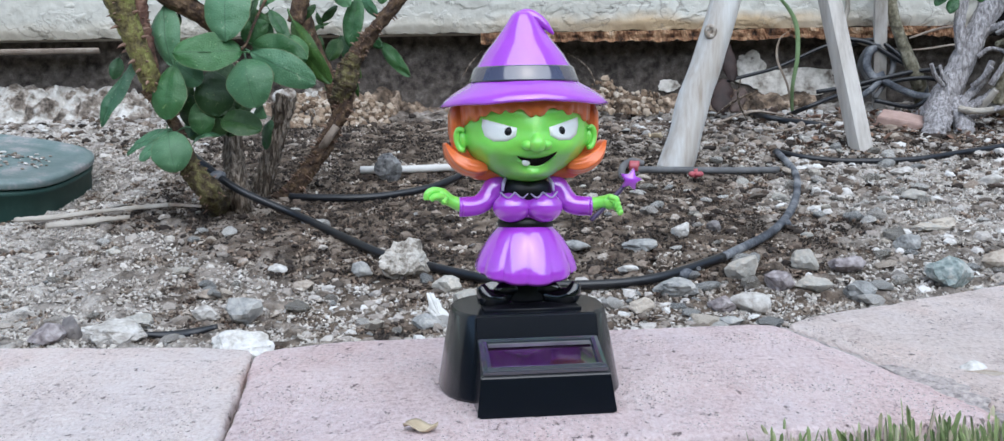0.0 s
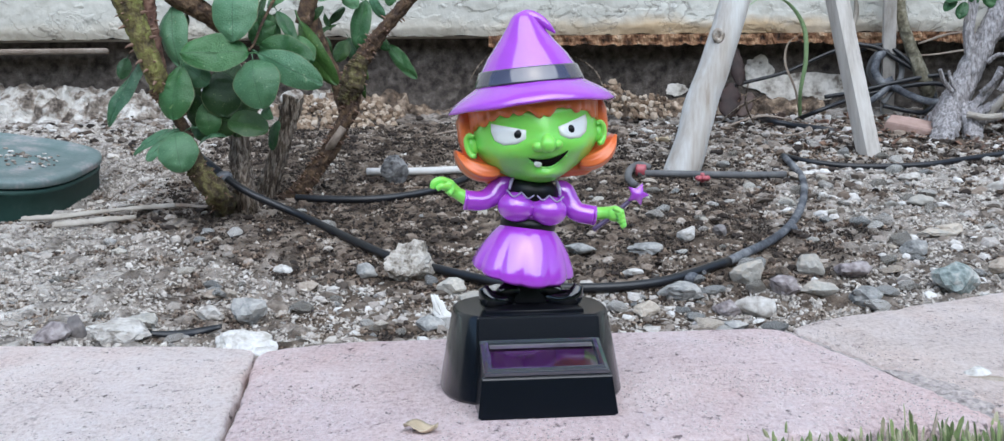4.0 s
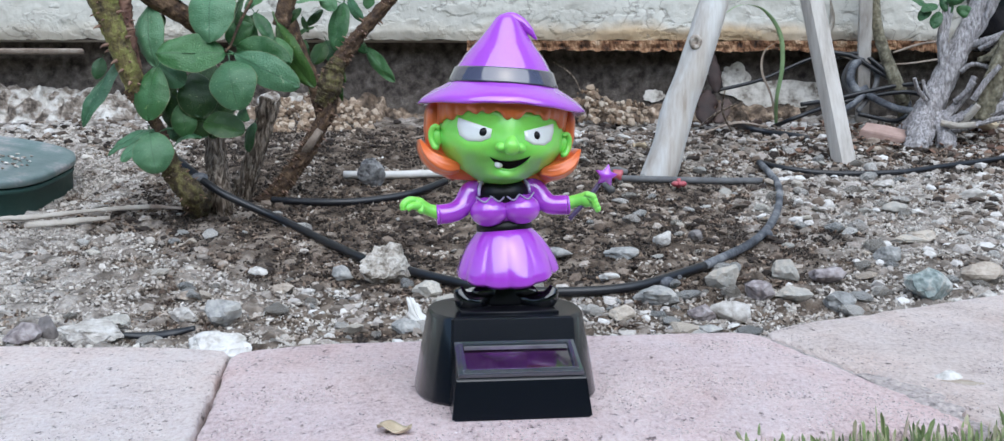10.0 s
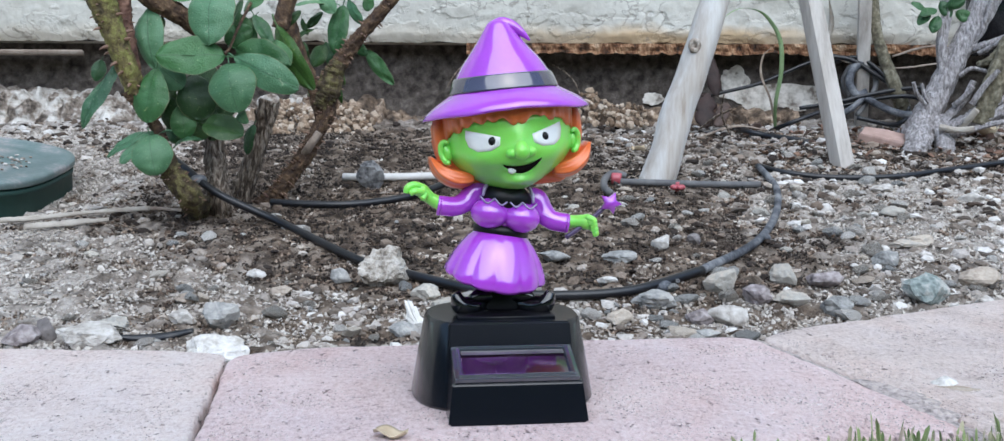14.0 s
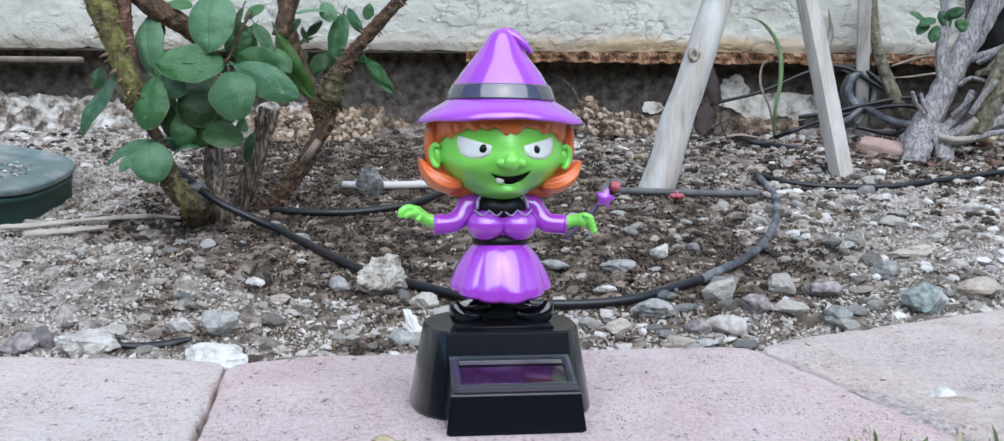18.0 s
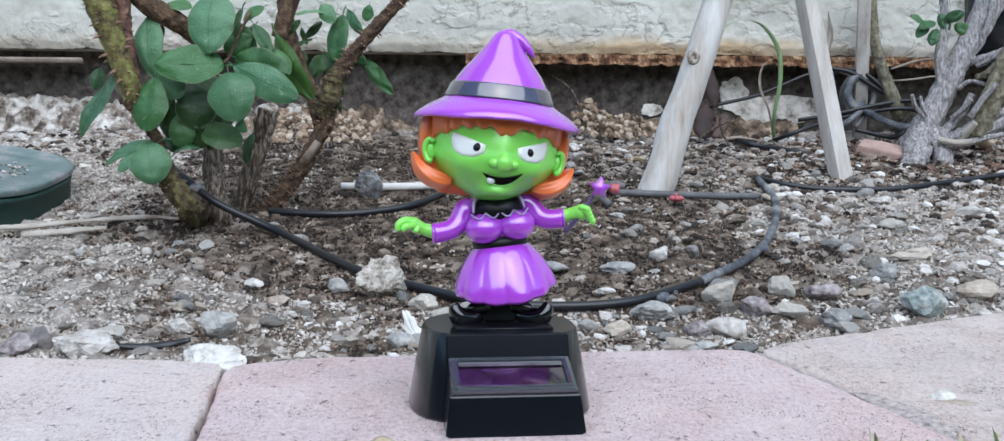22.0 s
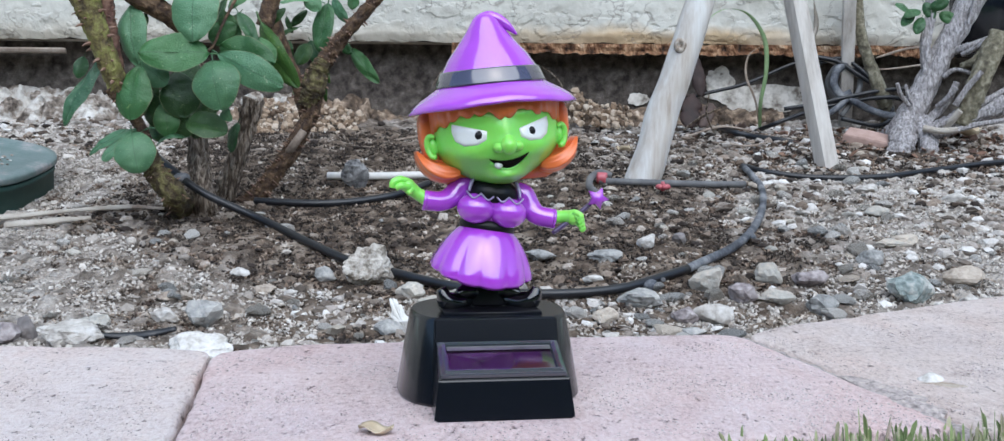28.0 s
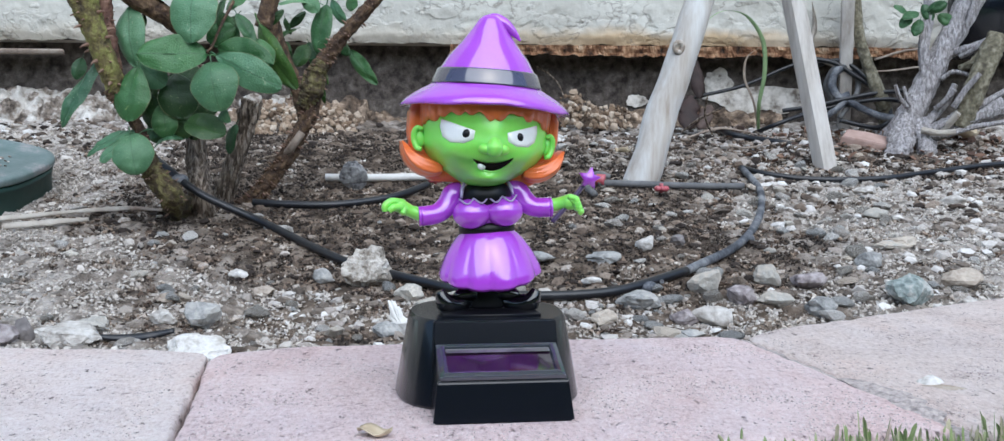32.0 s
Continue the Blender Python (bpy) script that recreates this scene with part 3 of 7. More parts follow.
def hedge():
    """An added dark hedge, unseen behind the camera, that keeps low sky out of reflections."""
    bm = bmesh.new()
    for a, b in (((-9, -3.6), (9, -3.6)), ((-6.5, -3.6), (-6.5, 0.75)), ((6.5, -3.6), (6.5, 0.75))):
        n = 60
        front = []
        for k in range(n + 1):
            x, y = a[0] + (b[0] - a[0]) * k / n, a[1] + (b[1] - a[1]) * k / n
            w = 0.15 * noise.noise((x * 1.5, y * 1.5, 3))
            top = 1.3 + 0.2 * noise.noise((x * 2, y * 2, 8))
            sx, sy = (0, 1) if a[1] == b[1] else (-1 if a[0] > 0 else 1, 0)
            front.append([(x + sx * (0.2 + w), y + sy * (0.2 + w), -0.05), (x + sx * (0.25 + w), y + sy * (0.25 + w), 1.0), (x + sx * (0.1 + w), y + sy * (0.1 + w), top), (x - sx * 0.5, y - sy * 0.5, top), (x - sx * 0.5, y - sy * 0.5, -0.05)])
        skin(bm, front)
    tagged(part("sky_blocker_hedge", bm, hedge_mat), "unseen dark hedge added to block the low sky", "hedge", kind="structure")


def soil_bed():
    xs = np.arange(-0.62, 0.70, 0.0032)
    ys = np.arange(0.03, 0.80, 0.0032)
    verts, faces = [], []
    for y in ys:
        for x in xs:
            z = soil_height(x, y)
            z += 0.0026 * noise.noise((x * 60, y * 60, 1)) + 0.0034 * noise.noise((x * 150, y * 150, 4))
            verts.append((x, y, z))
    w = len(xs)
    for j in range(len(ys) - 1):
        for i in range(w - 1):
            a = j * w + i
            faces.append((a, a + 1, a + w + 1, a + w))
    me = bpy.data.meshes.new("soil")
    me.from_pydata(verts, [], faces)
    me.polygons.foreach_set("use_smooth", [True] * len(faces))
    me.materials.append(soil_mat)
    tagged(new("soil", me), "dry brown garden soil with damp patches and grit", "soil", kind="structure")
    # the bed goes on to both sides, out of sight
    bm = bmesh.new()
    for x0, x1 in ((-9, -0.62), (0.69, 9)):
        vs = [bm.verts.new(p) for p in ((x0, 0.03, -0.03), (x1, 0.03, -0.03), (x1, 0.80, 0.09), (x0, 0.80, 0.09))]
        bm.faces.new(vs)
    tagged(part("soil_border", bm, soil_mat, smooth=False), "dry soil of the garden bed along the house", "soil", kind="structure")


def paver(outline, material, label, seed, up=0.0, round_by=0.009, arris=1.0):
    """A cast edging block: uneven rounded outline, worn arrises, a slightly waved top."""
    pts = []
    corner = [Vector(p) for p in outline]
    for i, b in enumerate(corner):
        a, c = corner[i - 1], corner[(i + 1) % len(corner)]
        r = round_by
        p, q = b + (a - b).normalized() * r, b + (c - b).normalized() * r
        pts += [p, (p + q + 2 * b) / 4, q]
        steps = max(2, int((c - b).length / 0.006))
        d = c - (c - b).normalized() * r
        pts += [q.lerp(d, k / steps) for k in range(1, steps)]
    mid = sum(pts, Vector((0, 0))) / len(pts)
    cut = [(-0.058, 0.0), (-0.0040, 0.0), (-0.0018, 0.0003), (-0.0007, 0.0011), (-0.0002, 0.0024), (0.0, 0.0048)]
    rings = []
    for z, inward in cut:
        ring = []
        for k, p in enumerate(pts):
            wob = 0.0012 * noise.noise((p.x * 70, p.y * 70, seed)) + 0.0007 * noise.noise((p.x * 260, p.y * 260, seed + 5))
            d = (p - mid).normalized()
            q = p - d * (inward * arris * (1 + 0.5 * noise.noise((p.x * 50, p.y * 50, seed + 9))) + wob)
            ring.append((q.x, q.y, z + up - abs(wob) * 0.4))
        rings.append(ring)
    bm = bmesh.new()
    last = skin(bm, rings, cap=False)[-1]
    for scale in (0.75, 0.5, 0.25):
        ring = []
        for v in last:
            q = mid + (Vector(v.co[:2]) - mid) * scale / (scale + 0.25)
            ring.append(bm.verts.new((q.x, q.y, up + 0.0004 * noise.noise((q.x * 40, q.y * 40, seed)))))
        for i in range(len(ring)):
            j = (i + 1) % len(ring)
            bm.faces.new((last[i], last[j], ring[j], ring[i]))
        last = ring
    bm.faces.new(last)
    ob = part("edging_block", bm, material)
    return tagged(ob, label, "edging block", "edging blocks along the bed")


def edging():
    paver([(-0.0955, 0.050), (-0.0745, -0.076), (0.128, -0.045), (0.098, 0.088), (0.080, 0.0885), (-0.066, 0.0655)], paver_pink, "pinkish cast concrete edging block under the toy", 1, arris=0.6)
    paver([(-0.330, 0.048), (-0.290, -0.090), (-0.0755, -0.078), (-0.0966, 0.0515), (-0.12, 0.0585), (-0.19, 0.061)], paver_grey, "pale grey-beige concrete edging block", 2, 0.0, 0.004, 0.45)
    paver([(0.1010, 0.0885), (0.1314, -0.045), (0.300, 0.040), (0.262, 0.200), (0.244, 0.192), (0.118, 0.109)], paver_warm, "pale grey-pink concrete edging block with a chip", 3, -0.0005, 0.006, 0.7)
    paver([(0.266, 0.201), (0.304, 0.042), (0.48, 0.13), (0.42, 0.27)], paver_pink, "pinkish concrete edging block further along", 4)
    paver([(-0.56, 0.045), (-0.52, -0.09), (-0.294, -0.09), (-0.333, 0.047)], paver_pink, "pinkish concrete edging block further back along", 5)


def joint_dirt():
    """Dirt packed into the joints between the edging blocks."""
    for a, b, wide in (((0.0995, 0.086), (0.1300, -0.047), 0.0022), ((-0.0957, 0.050), (-0.0750, -0.079), 0.0012), ((0.264, 0.199), (0.302, 0.040), 0.0025)):
        bm = bmesh.new()
        a, b = Vector(a), Vector(b)
        side = Vector((b - a).orthogonal()).normalized()
        rings = []
        for k in range(60):
            p = a.lerp(b, k / 59)
            w = wide * (0.8 + 0.7 * noise.noise((p.x * 160, p.y * 160, 3)))
            z = (-0.0011 if wide > 0.002 and a.x < 0.2 else -0.0046) + 0.0008 * noise.noise((p.x * 220, p.y * 220, 8))
            q, r = p + side * w, p - side * w
            rings.append([(q.x, q.y, -0.03), (q.x, q.y, z - 0.0004), (p.x, p.y, z), (r.x, r.y, z - 0.0004), (r.x, r.y, -0.03)])
        skin(bm, rings)
        tagged(part("joint_dirt", bm, spall_mat if wide > 0.002 and a.x < 0.2 else crumb_mid), "dirt packed in the joint between edging blocks", "dirt", kind="structure")


def house_wall():
    y0, low = 0.752, 0.166
    xs, zs = np.arange(-0.66, 0.78, 0.0026), np.r_[np.arange(low, 0.262, 0.0026), [0.30, 2.6]]
    verts, faces = [], []
    for j, z in enumerate(zs):
        for x in xs:
            n1 = noise.noise((x * 34, 7, z * 52)) + 0.7 * noise.noise((x * 90, 3, z * 120))
            plate = 0.0011 * (1 / (1 + math.exp(-22 * (n1 + 0.15)))) + 0.0010 * noise.noise((x * 9, 4, z * 9))
            fine = 0.0009 * noise.noise((x * 190, 1, z * 190))
            edge = 0.0
            zz = z
            if j < 3:
                edge = (3 - j) * 0.0012
                zz += (0.002 * noise.noise((x * 40, 0, 5)) + 0.0012 * noise.noise((x * 150, 0, 8))) * (3 - j) / 3
            verts.append((x, y0 - plate - fine + edge, zz))
    w = len(xs)
    for j in range(len(zs) - 1):
        for i in range(w - 1):
            a = j * w + i
            faces.append((a, a + 1, a + w + 1, a + w))
    base = len(verts)
    x0, x1 = float(xs[0]), float(xs[-1])
    verts += [(x0, 0.90, low), (x1, 0.90, low), (x0, 0.90, 2.6), (x1, 0.90, 2.6), (x0, y0 + 0.006, low), (x1, y0 + 0.006, low)]
    faces += [(base + 4, base, base + 1, base + 5), (base, base + 2, base + 3, base + 1)]
    me = bpy.data.meshes.new("wall_house")
    me.from_pydata(verts, [], faces)
    me.polygons.foreach_set("use_smooth", [True] * len(faces))
    me.materials.append(stucco)
    tagged(new("wall_house", me), "cream-white painted stucco house wall with cracked relief", "wall", kind="structure")
    bm = bmesh.new()
    for a, b in ((-9, x0), (x1, 9)):
        prism(bm, [(a, y0), (b, y0), (b, 0.9), (a, 0.9)], low, 2.6)
    tagged(part("wall_house_wing", bm, stucco, smooth=False), "cream-white painted stucco house wall", "wall", kind="structure")


def footing():
    """The concrete footing below the stucco, set back, with lumps at its foot."""
    xs, zs = np.arange(-0.78, 0.86, 0.005), np.arange(0.02, 0.176, 0.005)
    verts, faces = [], []
    for z in zs:
        for x in xs:
            d = 0.004 * noise.noise((x * 14, 2, z * 30)) + 0.0015 * noise.noise((x * 80, 5, z * 80))
            verts.append((x, 0.788 + d, z))
    w = len(xs)
    for j in range(len(zs) - 1):
        for i in range(w - 1):
            a = j * w + i
            faces.append((a, a + 1, a + w + 1, a + w))
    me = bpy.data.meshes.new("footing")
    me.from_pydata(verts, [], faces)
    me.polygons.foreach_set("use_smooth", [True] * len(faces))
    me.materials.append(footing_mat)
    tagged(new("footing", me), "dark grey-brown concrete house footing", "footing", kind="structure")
    # patches of old white paint, slightly proud of the concrete
    def flake(cx, cz, wx, wz, seed):
        bm = bmesh.new()
        pts = []
        for k in range(64):
            a = 2 * math.pi * k / 64
            r = 1 + 0.35 * noise.noise((math.cos(a) * 1.6, math.sin(a) * 1.6, seed)) + 0.13 * noise.noise((math.cos(a) * 4, math.sin(a) * 4, seed)) + 0.05 * noise.noise((math.cos(a) * 9, math.sin(a) * 9, seed))
            pts.append((cx + wx * r * math.cos(a), cz + wz * r * math.sin(a)))
        skin(bm, [[(x, 0.792, z) for x, z in pts], [(x, 0.7855 + 0.004 * noise.noise((x * 14, 2, z * 30)), z) for x, z in pts]])
        tagged(part("paint_patch", bm, flaked, smooth=False), "flaking patch of old white paint on the footing", "paint patch", "old paint on the footing", "structure")
    for args in FLAKES:
        flake(*args)
    # weep screed: a rusty lip below the stucco
    bm = bmesh.new()
    rings = []
    for i in range(520):
        x = -0.035 + 0.895 * i / 519
        z = 0.1655 + 0.0015 * noise.noise((x * 30, 0, 1))
        lip = 0.1555 + 0.0045 * noise.noise((x * 24, 2, 2)) + 0.0028 * noise.noise((x * 110, 2, 2)) + 0.0016 * noise.noise((x * 330, 2, 2))
        d = [0.0022 * noise.noise((x * 150, k * 0.7, 5)) + 0.0014 * noise.noise((x * 400, k, 8)) for k in range(4)]
        rings.append([(x, 0.761, z), (x, 0.7525 + d[0], z), (x, 0.7530 + d[1], z * 0.66 + lip * 0.34), (x, 0.7545 + d[2], z * 0.33 + lip * 0.67), (x, 0.7540 + d[3], lip), (x, 0.7605, lip + 0.001)])
    skin(bm, rings)
    tagged(part("weep_screed", bm, rust, smooth=False), "rusty flaking metal weep screed under the stucco", "trim", kind="structure")
    bm = bmesh.new()
    prism(bm, [(-0.78, 0.752), LATH_END, (LATH_END[0] - 0.006, 0.772), (-0.78, 0.772)], 0.1525, 0.1570, soft=0.001)
    tagged(part("trim_board", bm, twig_mat), "weathered tan board end tucked under the stucco", "trim", kind="structure")


def foot_ridge():
    """Crumbling concrete spilt along the foot of the house."""
    xs, vs = np.arange(-0.66, 0.78, 0.0028), np.linspace(0, 1, 30)
    verts, faces = [], []
    for v in vs:
        for x in xs:
            y = 0.789 - 0.053 * v
            hump = math.sin(math.pi * min(v * 0.62 + 0.42, 1)) ** 0.8
            tall = 0.030 + 0.010 * noise.noise((x * 7, 1, 3)) - (0.016 if x > 0.30 else 0) + 0.014 * min(1, max(0, (-0.22 - x) / 0.08)) + (0.008 if -0.22 < x < -0.118 else 0)
            z = 0.070 + tall * hump - 0.012 * v
            lump = noise.noise((x * 42, y * 42, 1)) + 0.6 * abs(noise.noise((x * 95, y * 95, 2))) + 0.35 * noise.noise((x * 200, y * 200, 5))
            cell = noise.voronoi((x * 62, y * 62, 3.0))[0]
            z += 0.0075 * lump + 0.010 * min(cell[1] - cell[0], 0.5)
            y -= 0.007 * min(cell[1] - cell[0], 0.5)
            y -= 0.008 * noise.noise((x * 55, z * 55, 7)) + 0.0045 * noise.noise((x * 140, z * 140, 8))
            verts.append((x, y, z))
    w = len(xs)
    for j in range(len(vs) - 1):
        for i in range(w - 1):
            a = j * w + i
            faces.append((a, a + w, a + w + 1, a + 1))
    me = bpy.data.meshes.new("footing_ledge")
    me.from_pydata(verts, [], faces)
    me.materials.append(ledge_mat)
    me.materials.append(ledge_brown)
    me.polygons.foreach_set("material_index", [1 if sum(verts[v][0] for v in f) / 4 + 0.10 * noise.noise(Vector(verts[f[0]]) * 22) > -0.20 else 0 for f in faces])
    tagged(new("footing_ledge", me), "crumbling white and tan concrete ledge along the footing", "ledge", kind="structure")


# ---- the solar toy ----
def solar_toy():
    toy = group_root("solar_dancing_toy", (0.0003, -0.0005, 0.0), 7.7)
    tagged(toy, "purple and green plastic solar dancing witch on a black base", "toy")
    # drum, cut flat in front
    bm = bmesh.new()

    def drum_ring(z, r, front):
        ring = []
        for i in range(72):
            a = 2 * math.pi * i / 72
            c, d = math.cos(a), math.sin(a)
            q = (abs(c) ** 2.8 + abs(d) ** 2.8) ** (-1 / 2.8) if d < 0 else 1.0
            ring.append((r * c * q, max(r * d * q, front), z))
        return ring

    rings = [drum_ring(0, 0.0266, -0.0240), drum_ring(0.0008, 0.0270, -0.0242), drum_ring(0.0130, 0.0250, -0.0225), drum_ring(0.0233, 0.0231, -0.0204),
             drum_ring(0.0241, 0.0228, -0.0201), drum_ring(0.0246, 0.0223, -0.0198)]
    skin(bm, rings)
    part("base_drum", bm, black, toy, "glossy black round base with a flat front", smooth="creased")
    # flat front face above the panel
    bm = bmesh.new()
    rings = [[(-w, -0.008, z), (-w, y, z), (w, y, z), (w, -0.008, z)] for z, w, y in ((0.0100, 0.0181, -0.0234), (0.0247, 0.0175, -0.0204))]
    skin(bm, rings)
    bmesh.ops.bevel(bm, geom=[e for e in bm.edges], offset=0.0005, segments=3, affect="EDGES")
    part("front_block", bm, black, toy, smooth=False)
    # stepped front block
    bm = bmesh.new()

    prof = [(-0.0393, 0.0, 0.0187), (-0.0392, 0.0006, 0.0188), (-0.0376, 0.0108, 0.0180), (-0.0372, 0.0113, 0.0178)]
    rings = []
    for y, z, w in prof:
        rings.append([(-w, y, z), (w, y, z)])
    rings.append([(-0.0168, -0.0224, 0.0175), (0.0168, -0.0224, 0.0175)])
    rings.append([(-0.0168, -0.014, 0.0175), (0.0168, -0.014, 0.0175)])
    rings.append([(-0.0186, -0.014, 0.0), (0.0186, -0.014, 0.0)])
    vs = [[bm.verts.new(p) for p in r] for r in rings]
    for a, b in zip(vs, vs[1:]):
        bm.faces.new((a[0], a[1], b[1], b[0]))
    bm.faces.new([v[0] for v in vs][::-1])
    bm.faces.new([v[1] for v in vs])
    bm.faces.new((vs[-1][0], vs[-1][1], vs[0][1], vs[0][0]))
    bmesh.ops.recalc_face_normals(bm, faces=bm.faces)
    bmesh.ops.bevel(bm, geom=[e for e in bm.edges], offset=0.00035, segments=3, affect="EDGES")
    part("panel_housing", bm, black, toy, smooth=False)
    # sloping frame round the cell
    slope = Matrix.Translation((0, -0.0298, 0.0145)) @ Matrix.Rotation(math.atan2(0.0062, 0.0148), 4, "X")
    bm = bmesh.new()

    def border(w, d, z):
        return [slope @ Vector(p) for p in ((-w, -d, z), (w, -d, z), (w, d, z), (-w, d, z))]

    rings = [border(0.0172, 0.0080, 0.0), border(0.0170, 0.0079, 0.0011), border(0.0160, 0.0071, 0.0011), border(0.0158, 0.0069, 0.0017), border(0.0150, 0.0061, 0.0016), border(0.0145, 0.0056, 0.0002)]
    skin(bm, rings, cap=False)
    bmesh.ops.bevel(bm, geom=[e for e in bm.edges], offset=0.00022, segments=2, affect="EDGES")
    panel = part("panel_frame", bm, frame_sheen, toy, smooth=False)
    bm = bmesh.new()
    bm.faces.new([bm.verts.new(p) for p in border(0.0146, 0.0058, 0.00035)])
    part("solar_cell", bm, cell, panel, "dark purple glassy solar cell", smooth=False)
    # pale strip on the cell's upper edge, standing in for a sky reflection
    bm = bmesh.new()
    bm.faces.new([bm.verts.new(slope @ Vector(p)) for p in ((-0.0146, 0.0038, 0.0008), (0.0146, 0.0038, 0.0008), (0.0146, 0.0062, 0.0008), (-0.0146, 0.0062, 0.0008))])
    part("cell_glare_strip", bm, cell_glare, panel, smooth=False)
    # legs and shoes
    for s in (-1, 1):
        bm = bmesh.new()
        tube(bm, [(s * 0.0036, 0.0, 0.0246), (s * 0.0034, 0.0, 0.030), (s * 0.003, 0, 0.042)], [0.0040, 0.0036, 0.0036], segs=16)
        part("leg", bm, gloss_black, toy)
        bm = bmesh.new()
        tube(bm, [(s * 0.0022, 0.0030, 0.0268), (s * 0.0060, 0.0002, 0.0268), (s * 0.0100, -0.0040, 0.0264), (s * 0.0128, -0.0062, 0.0278), (s * 0.0144, -0.0066, 0.0312)],
             [0.0030, 0.0036, 0.0033, 0.0029, 0.0014], segs=20)
        tube(bm, [(s * 0.003, -0.001, 0.0288), (s * 0.0062, -0.0028, 0.0298), (s * 0.0096, -0.004, 0.0290)], [0.0024, 0.0026, 0.0012], segs=12)
        part("shoe", bm, gloss_black, toy, "glossy black pointed shoe")
    bm = bmesh.new()
    prism(bm, [(-0.0142, -0.0150), (0.0142, -0.0150), (0.0142, 0.008), (-0.0142, 0.008)], 0.0244, 0.0254, soft=0.0003)
    part("foot_plate", bm, chest_black, toy)
    bm = bmesh.new()
    lathe(bm, [(0.0074, 0.0250), (0.0076, 0.0262), (0.0066, 0.0300), (0.0060, 0.0380), (0.0050, 0.0400)], 0, 32, sy=0.62)
    part("boot_block", bm, chest_black, toy)

    # swaying body: origin at the waist
    bm = bmesh.new()
    wz = 0.0500

    def skirt(a, r, z):
        k = max(0, min(1, (-0.0012 - z) / 0.0135))
        pleat = abs(math.sin(6 * a + 0.3 + 0.25 * math.sin(3 * a))) ** 0.7 - 0.6
        wave = 1 + k * (0.055 * pleat + 0.018 * math.cos(5 * a))
        drop = k * k * 0.0036 * abs(math.sin(a)) ** 1.5
        return (r * wave * math.cos(a), r * 0.9 * wave * math.sin(a), z - drop - 0.0003 * k * pleat)

    lathe(bm, [(0.0066, -0.0012), (0.0080, -0.0017), (0.0094, -0.0030), (0.0109, -0.0048), (0.0122, -0.0067), (0.0133, -0.0086), (0.0142, -0.0105), (0.0149, -0.0123), (0.0154, -0.0140), (0.0151, -0.0146), (0.0125, -0.0132), (0.006, -0.0110)], 0, 180, warp=skirt)
    # belt
    lathe(bm, [(0.0070, -0.0024), (0.0083, -0.0021), (0.0084, -0.0006), (0.0080, 0.0006), (0.0070, 0.0010)], 5, 40, sy=0.86)
    # torso and bust
    lathe(bm, [(0.0070, 0.0000), (0.0079, 0.0014), (0.0090, 0.0042), (0.0094, 0.0066), (0.0088, 0.0082), (0.0066, 0.0088)], 0, 40, sy=0.78)
    for s in (-1, 1):
        blob(bm, (s * 0.0048, -0.0048, 0.0041), (0.0057, 0.0054, 0.0046), 0)
        # scalloped silver edge of the bodice
        for c in (0.0022, 0.0064):
            tube(bm, [(s * (c - 0.0021), -0.0076, 0.0086), (s * c, -0.0088, 0.0072), (s * (c + 0.0021), -0.0068, 0.0088)], 0.00026, 2, 8, 5)
    # sleeves: shoulder, out and down, flared cuff
    for s, far in ((-1, 1.0), (1, 0.95)):
        tube(bm, [(s * 0.0070, 0.0, 0.0106), (s * 0.0096, -0.0004, 0.0098), (s * 0.0118, -0.0012, 0.0066), (s * 0.0150 * far, -0.0026, 0.0046), (s * 0.0200 * far, -0.0036, 0.0042)],
             [0.0030, 0.0033, 0.0032, 0.0030, 0.0030], 0, 18)
        tube(bm, [(s * 0.0196 * far, -0.0036, 0.0042), (s * 0.0203 * far, -0.0036, 0.0042)], [0.0031, 0.0030], 0, 18, 2)
    # dark chest and collar
    blob(bm, (0, -0.0020, 0.0090), (0.0076, 0.0062, 0.0050), 5)
    tube(bm, [(0, 0, 0.009), (0, 0, 0.014), (0, 0, 0.019)], [0.0058, 0.0050, 0.0044], 5, 20)
    for s in (-1, 1):
        tube(bm, [(s * 0.0062, -0.0034, 0.0132), (s * 0.0072, -0.0046, 0.0112), (s * 0.0076, -0.0056, 0.0090)], [0.0004, 0.0006, 0.0004], 2, 8, 5)
    # forearms, curled fingers
    tube(bm, [(-0.0196, -0.0036, 0.0048), (-0.0226, -0.004, 0.0060), (-0.0252, -0.0046, 0.0076)], [0.0021, 0.0018, 0.0021], 3, 14)
    blob(bm, (-0.0258, -0.0048, 0.0080), (0.0025, 0.0020, 0.0020), 3)
    tube(bm, [(-0.0254, -0.005, 0.0088), (-0.0280, -0.006, 0.0092), (-0.0298, -0.0066, 0.0082), (-0.0300, -0.0066, 0.0066)], [0.0012, 0.0012, 0.0011, 0.0009], 3, 10)
    tube(bm, [(-0.0252, -0.0062, 0.0074), (-0.0276, -0.0076, 0.0076), (-0.0290, -0.0078, 0.0066)], [0.0011, 0.0011, 0.0008], 3, 10)
    tube(bm, [(-0.0244, -0.006, 0.0070), (-0.0252, -0.0072, 0.0056)], [0.001, 0.0008], 3, 10)
    tube(bm, [(0.0186, -0.0036, 0.0046), (0.0212, -0.0044, 0.0052), (0.0236, -0.0054, 0.0056)], [0.0021, 0.0019, 0.0021], 3, 14)
    blob(bm, (0.0246, -0.0058, 0.0056), (0.0028, 0.0022, 0.0024), 3)
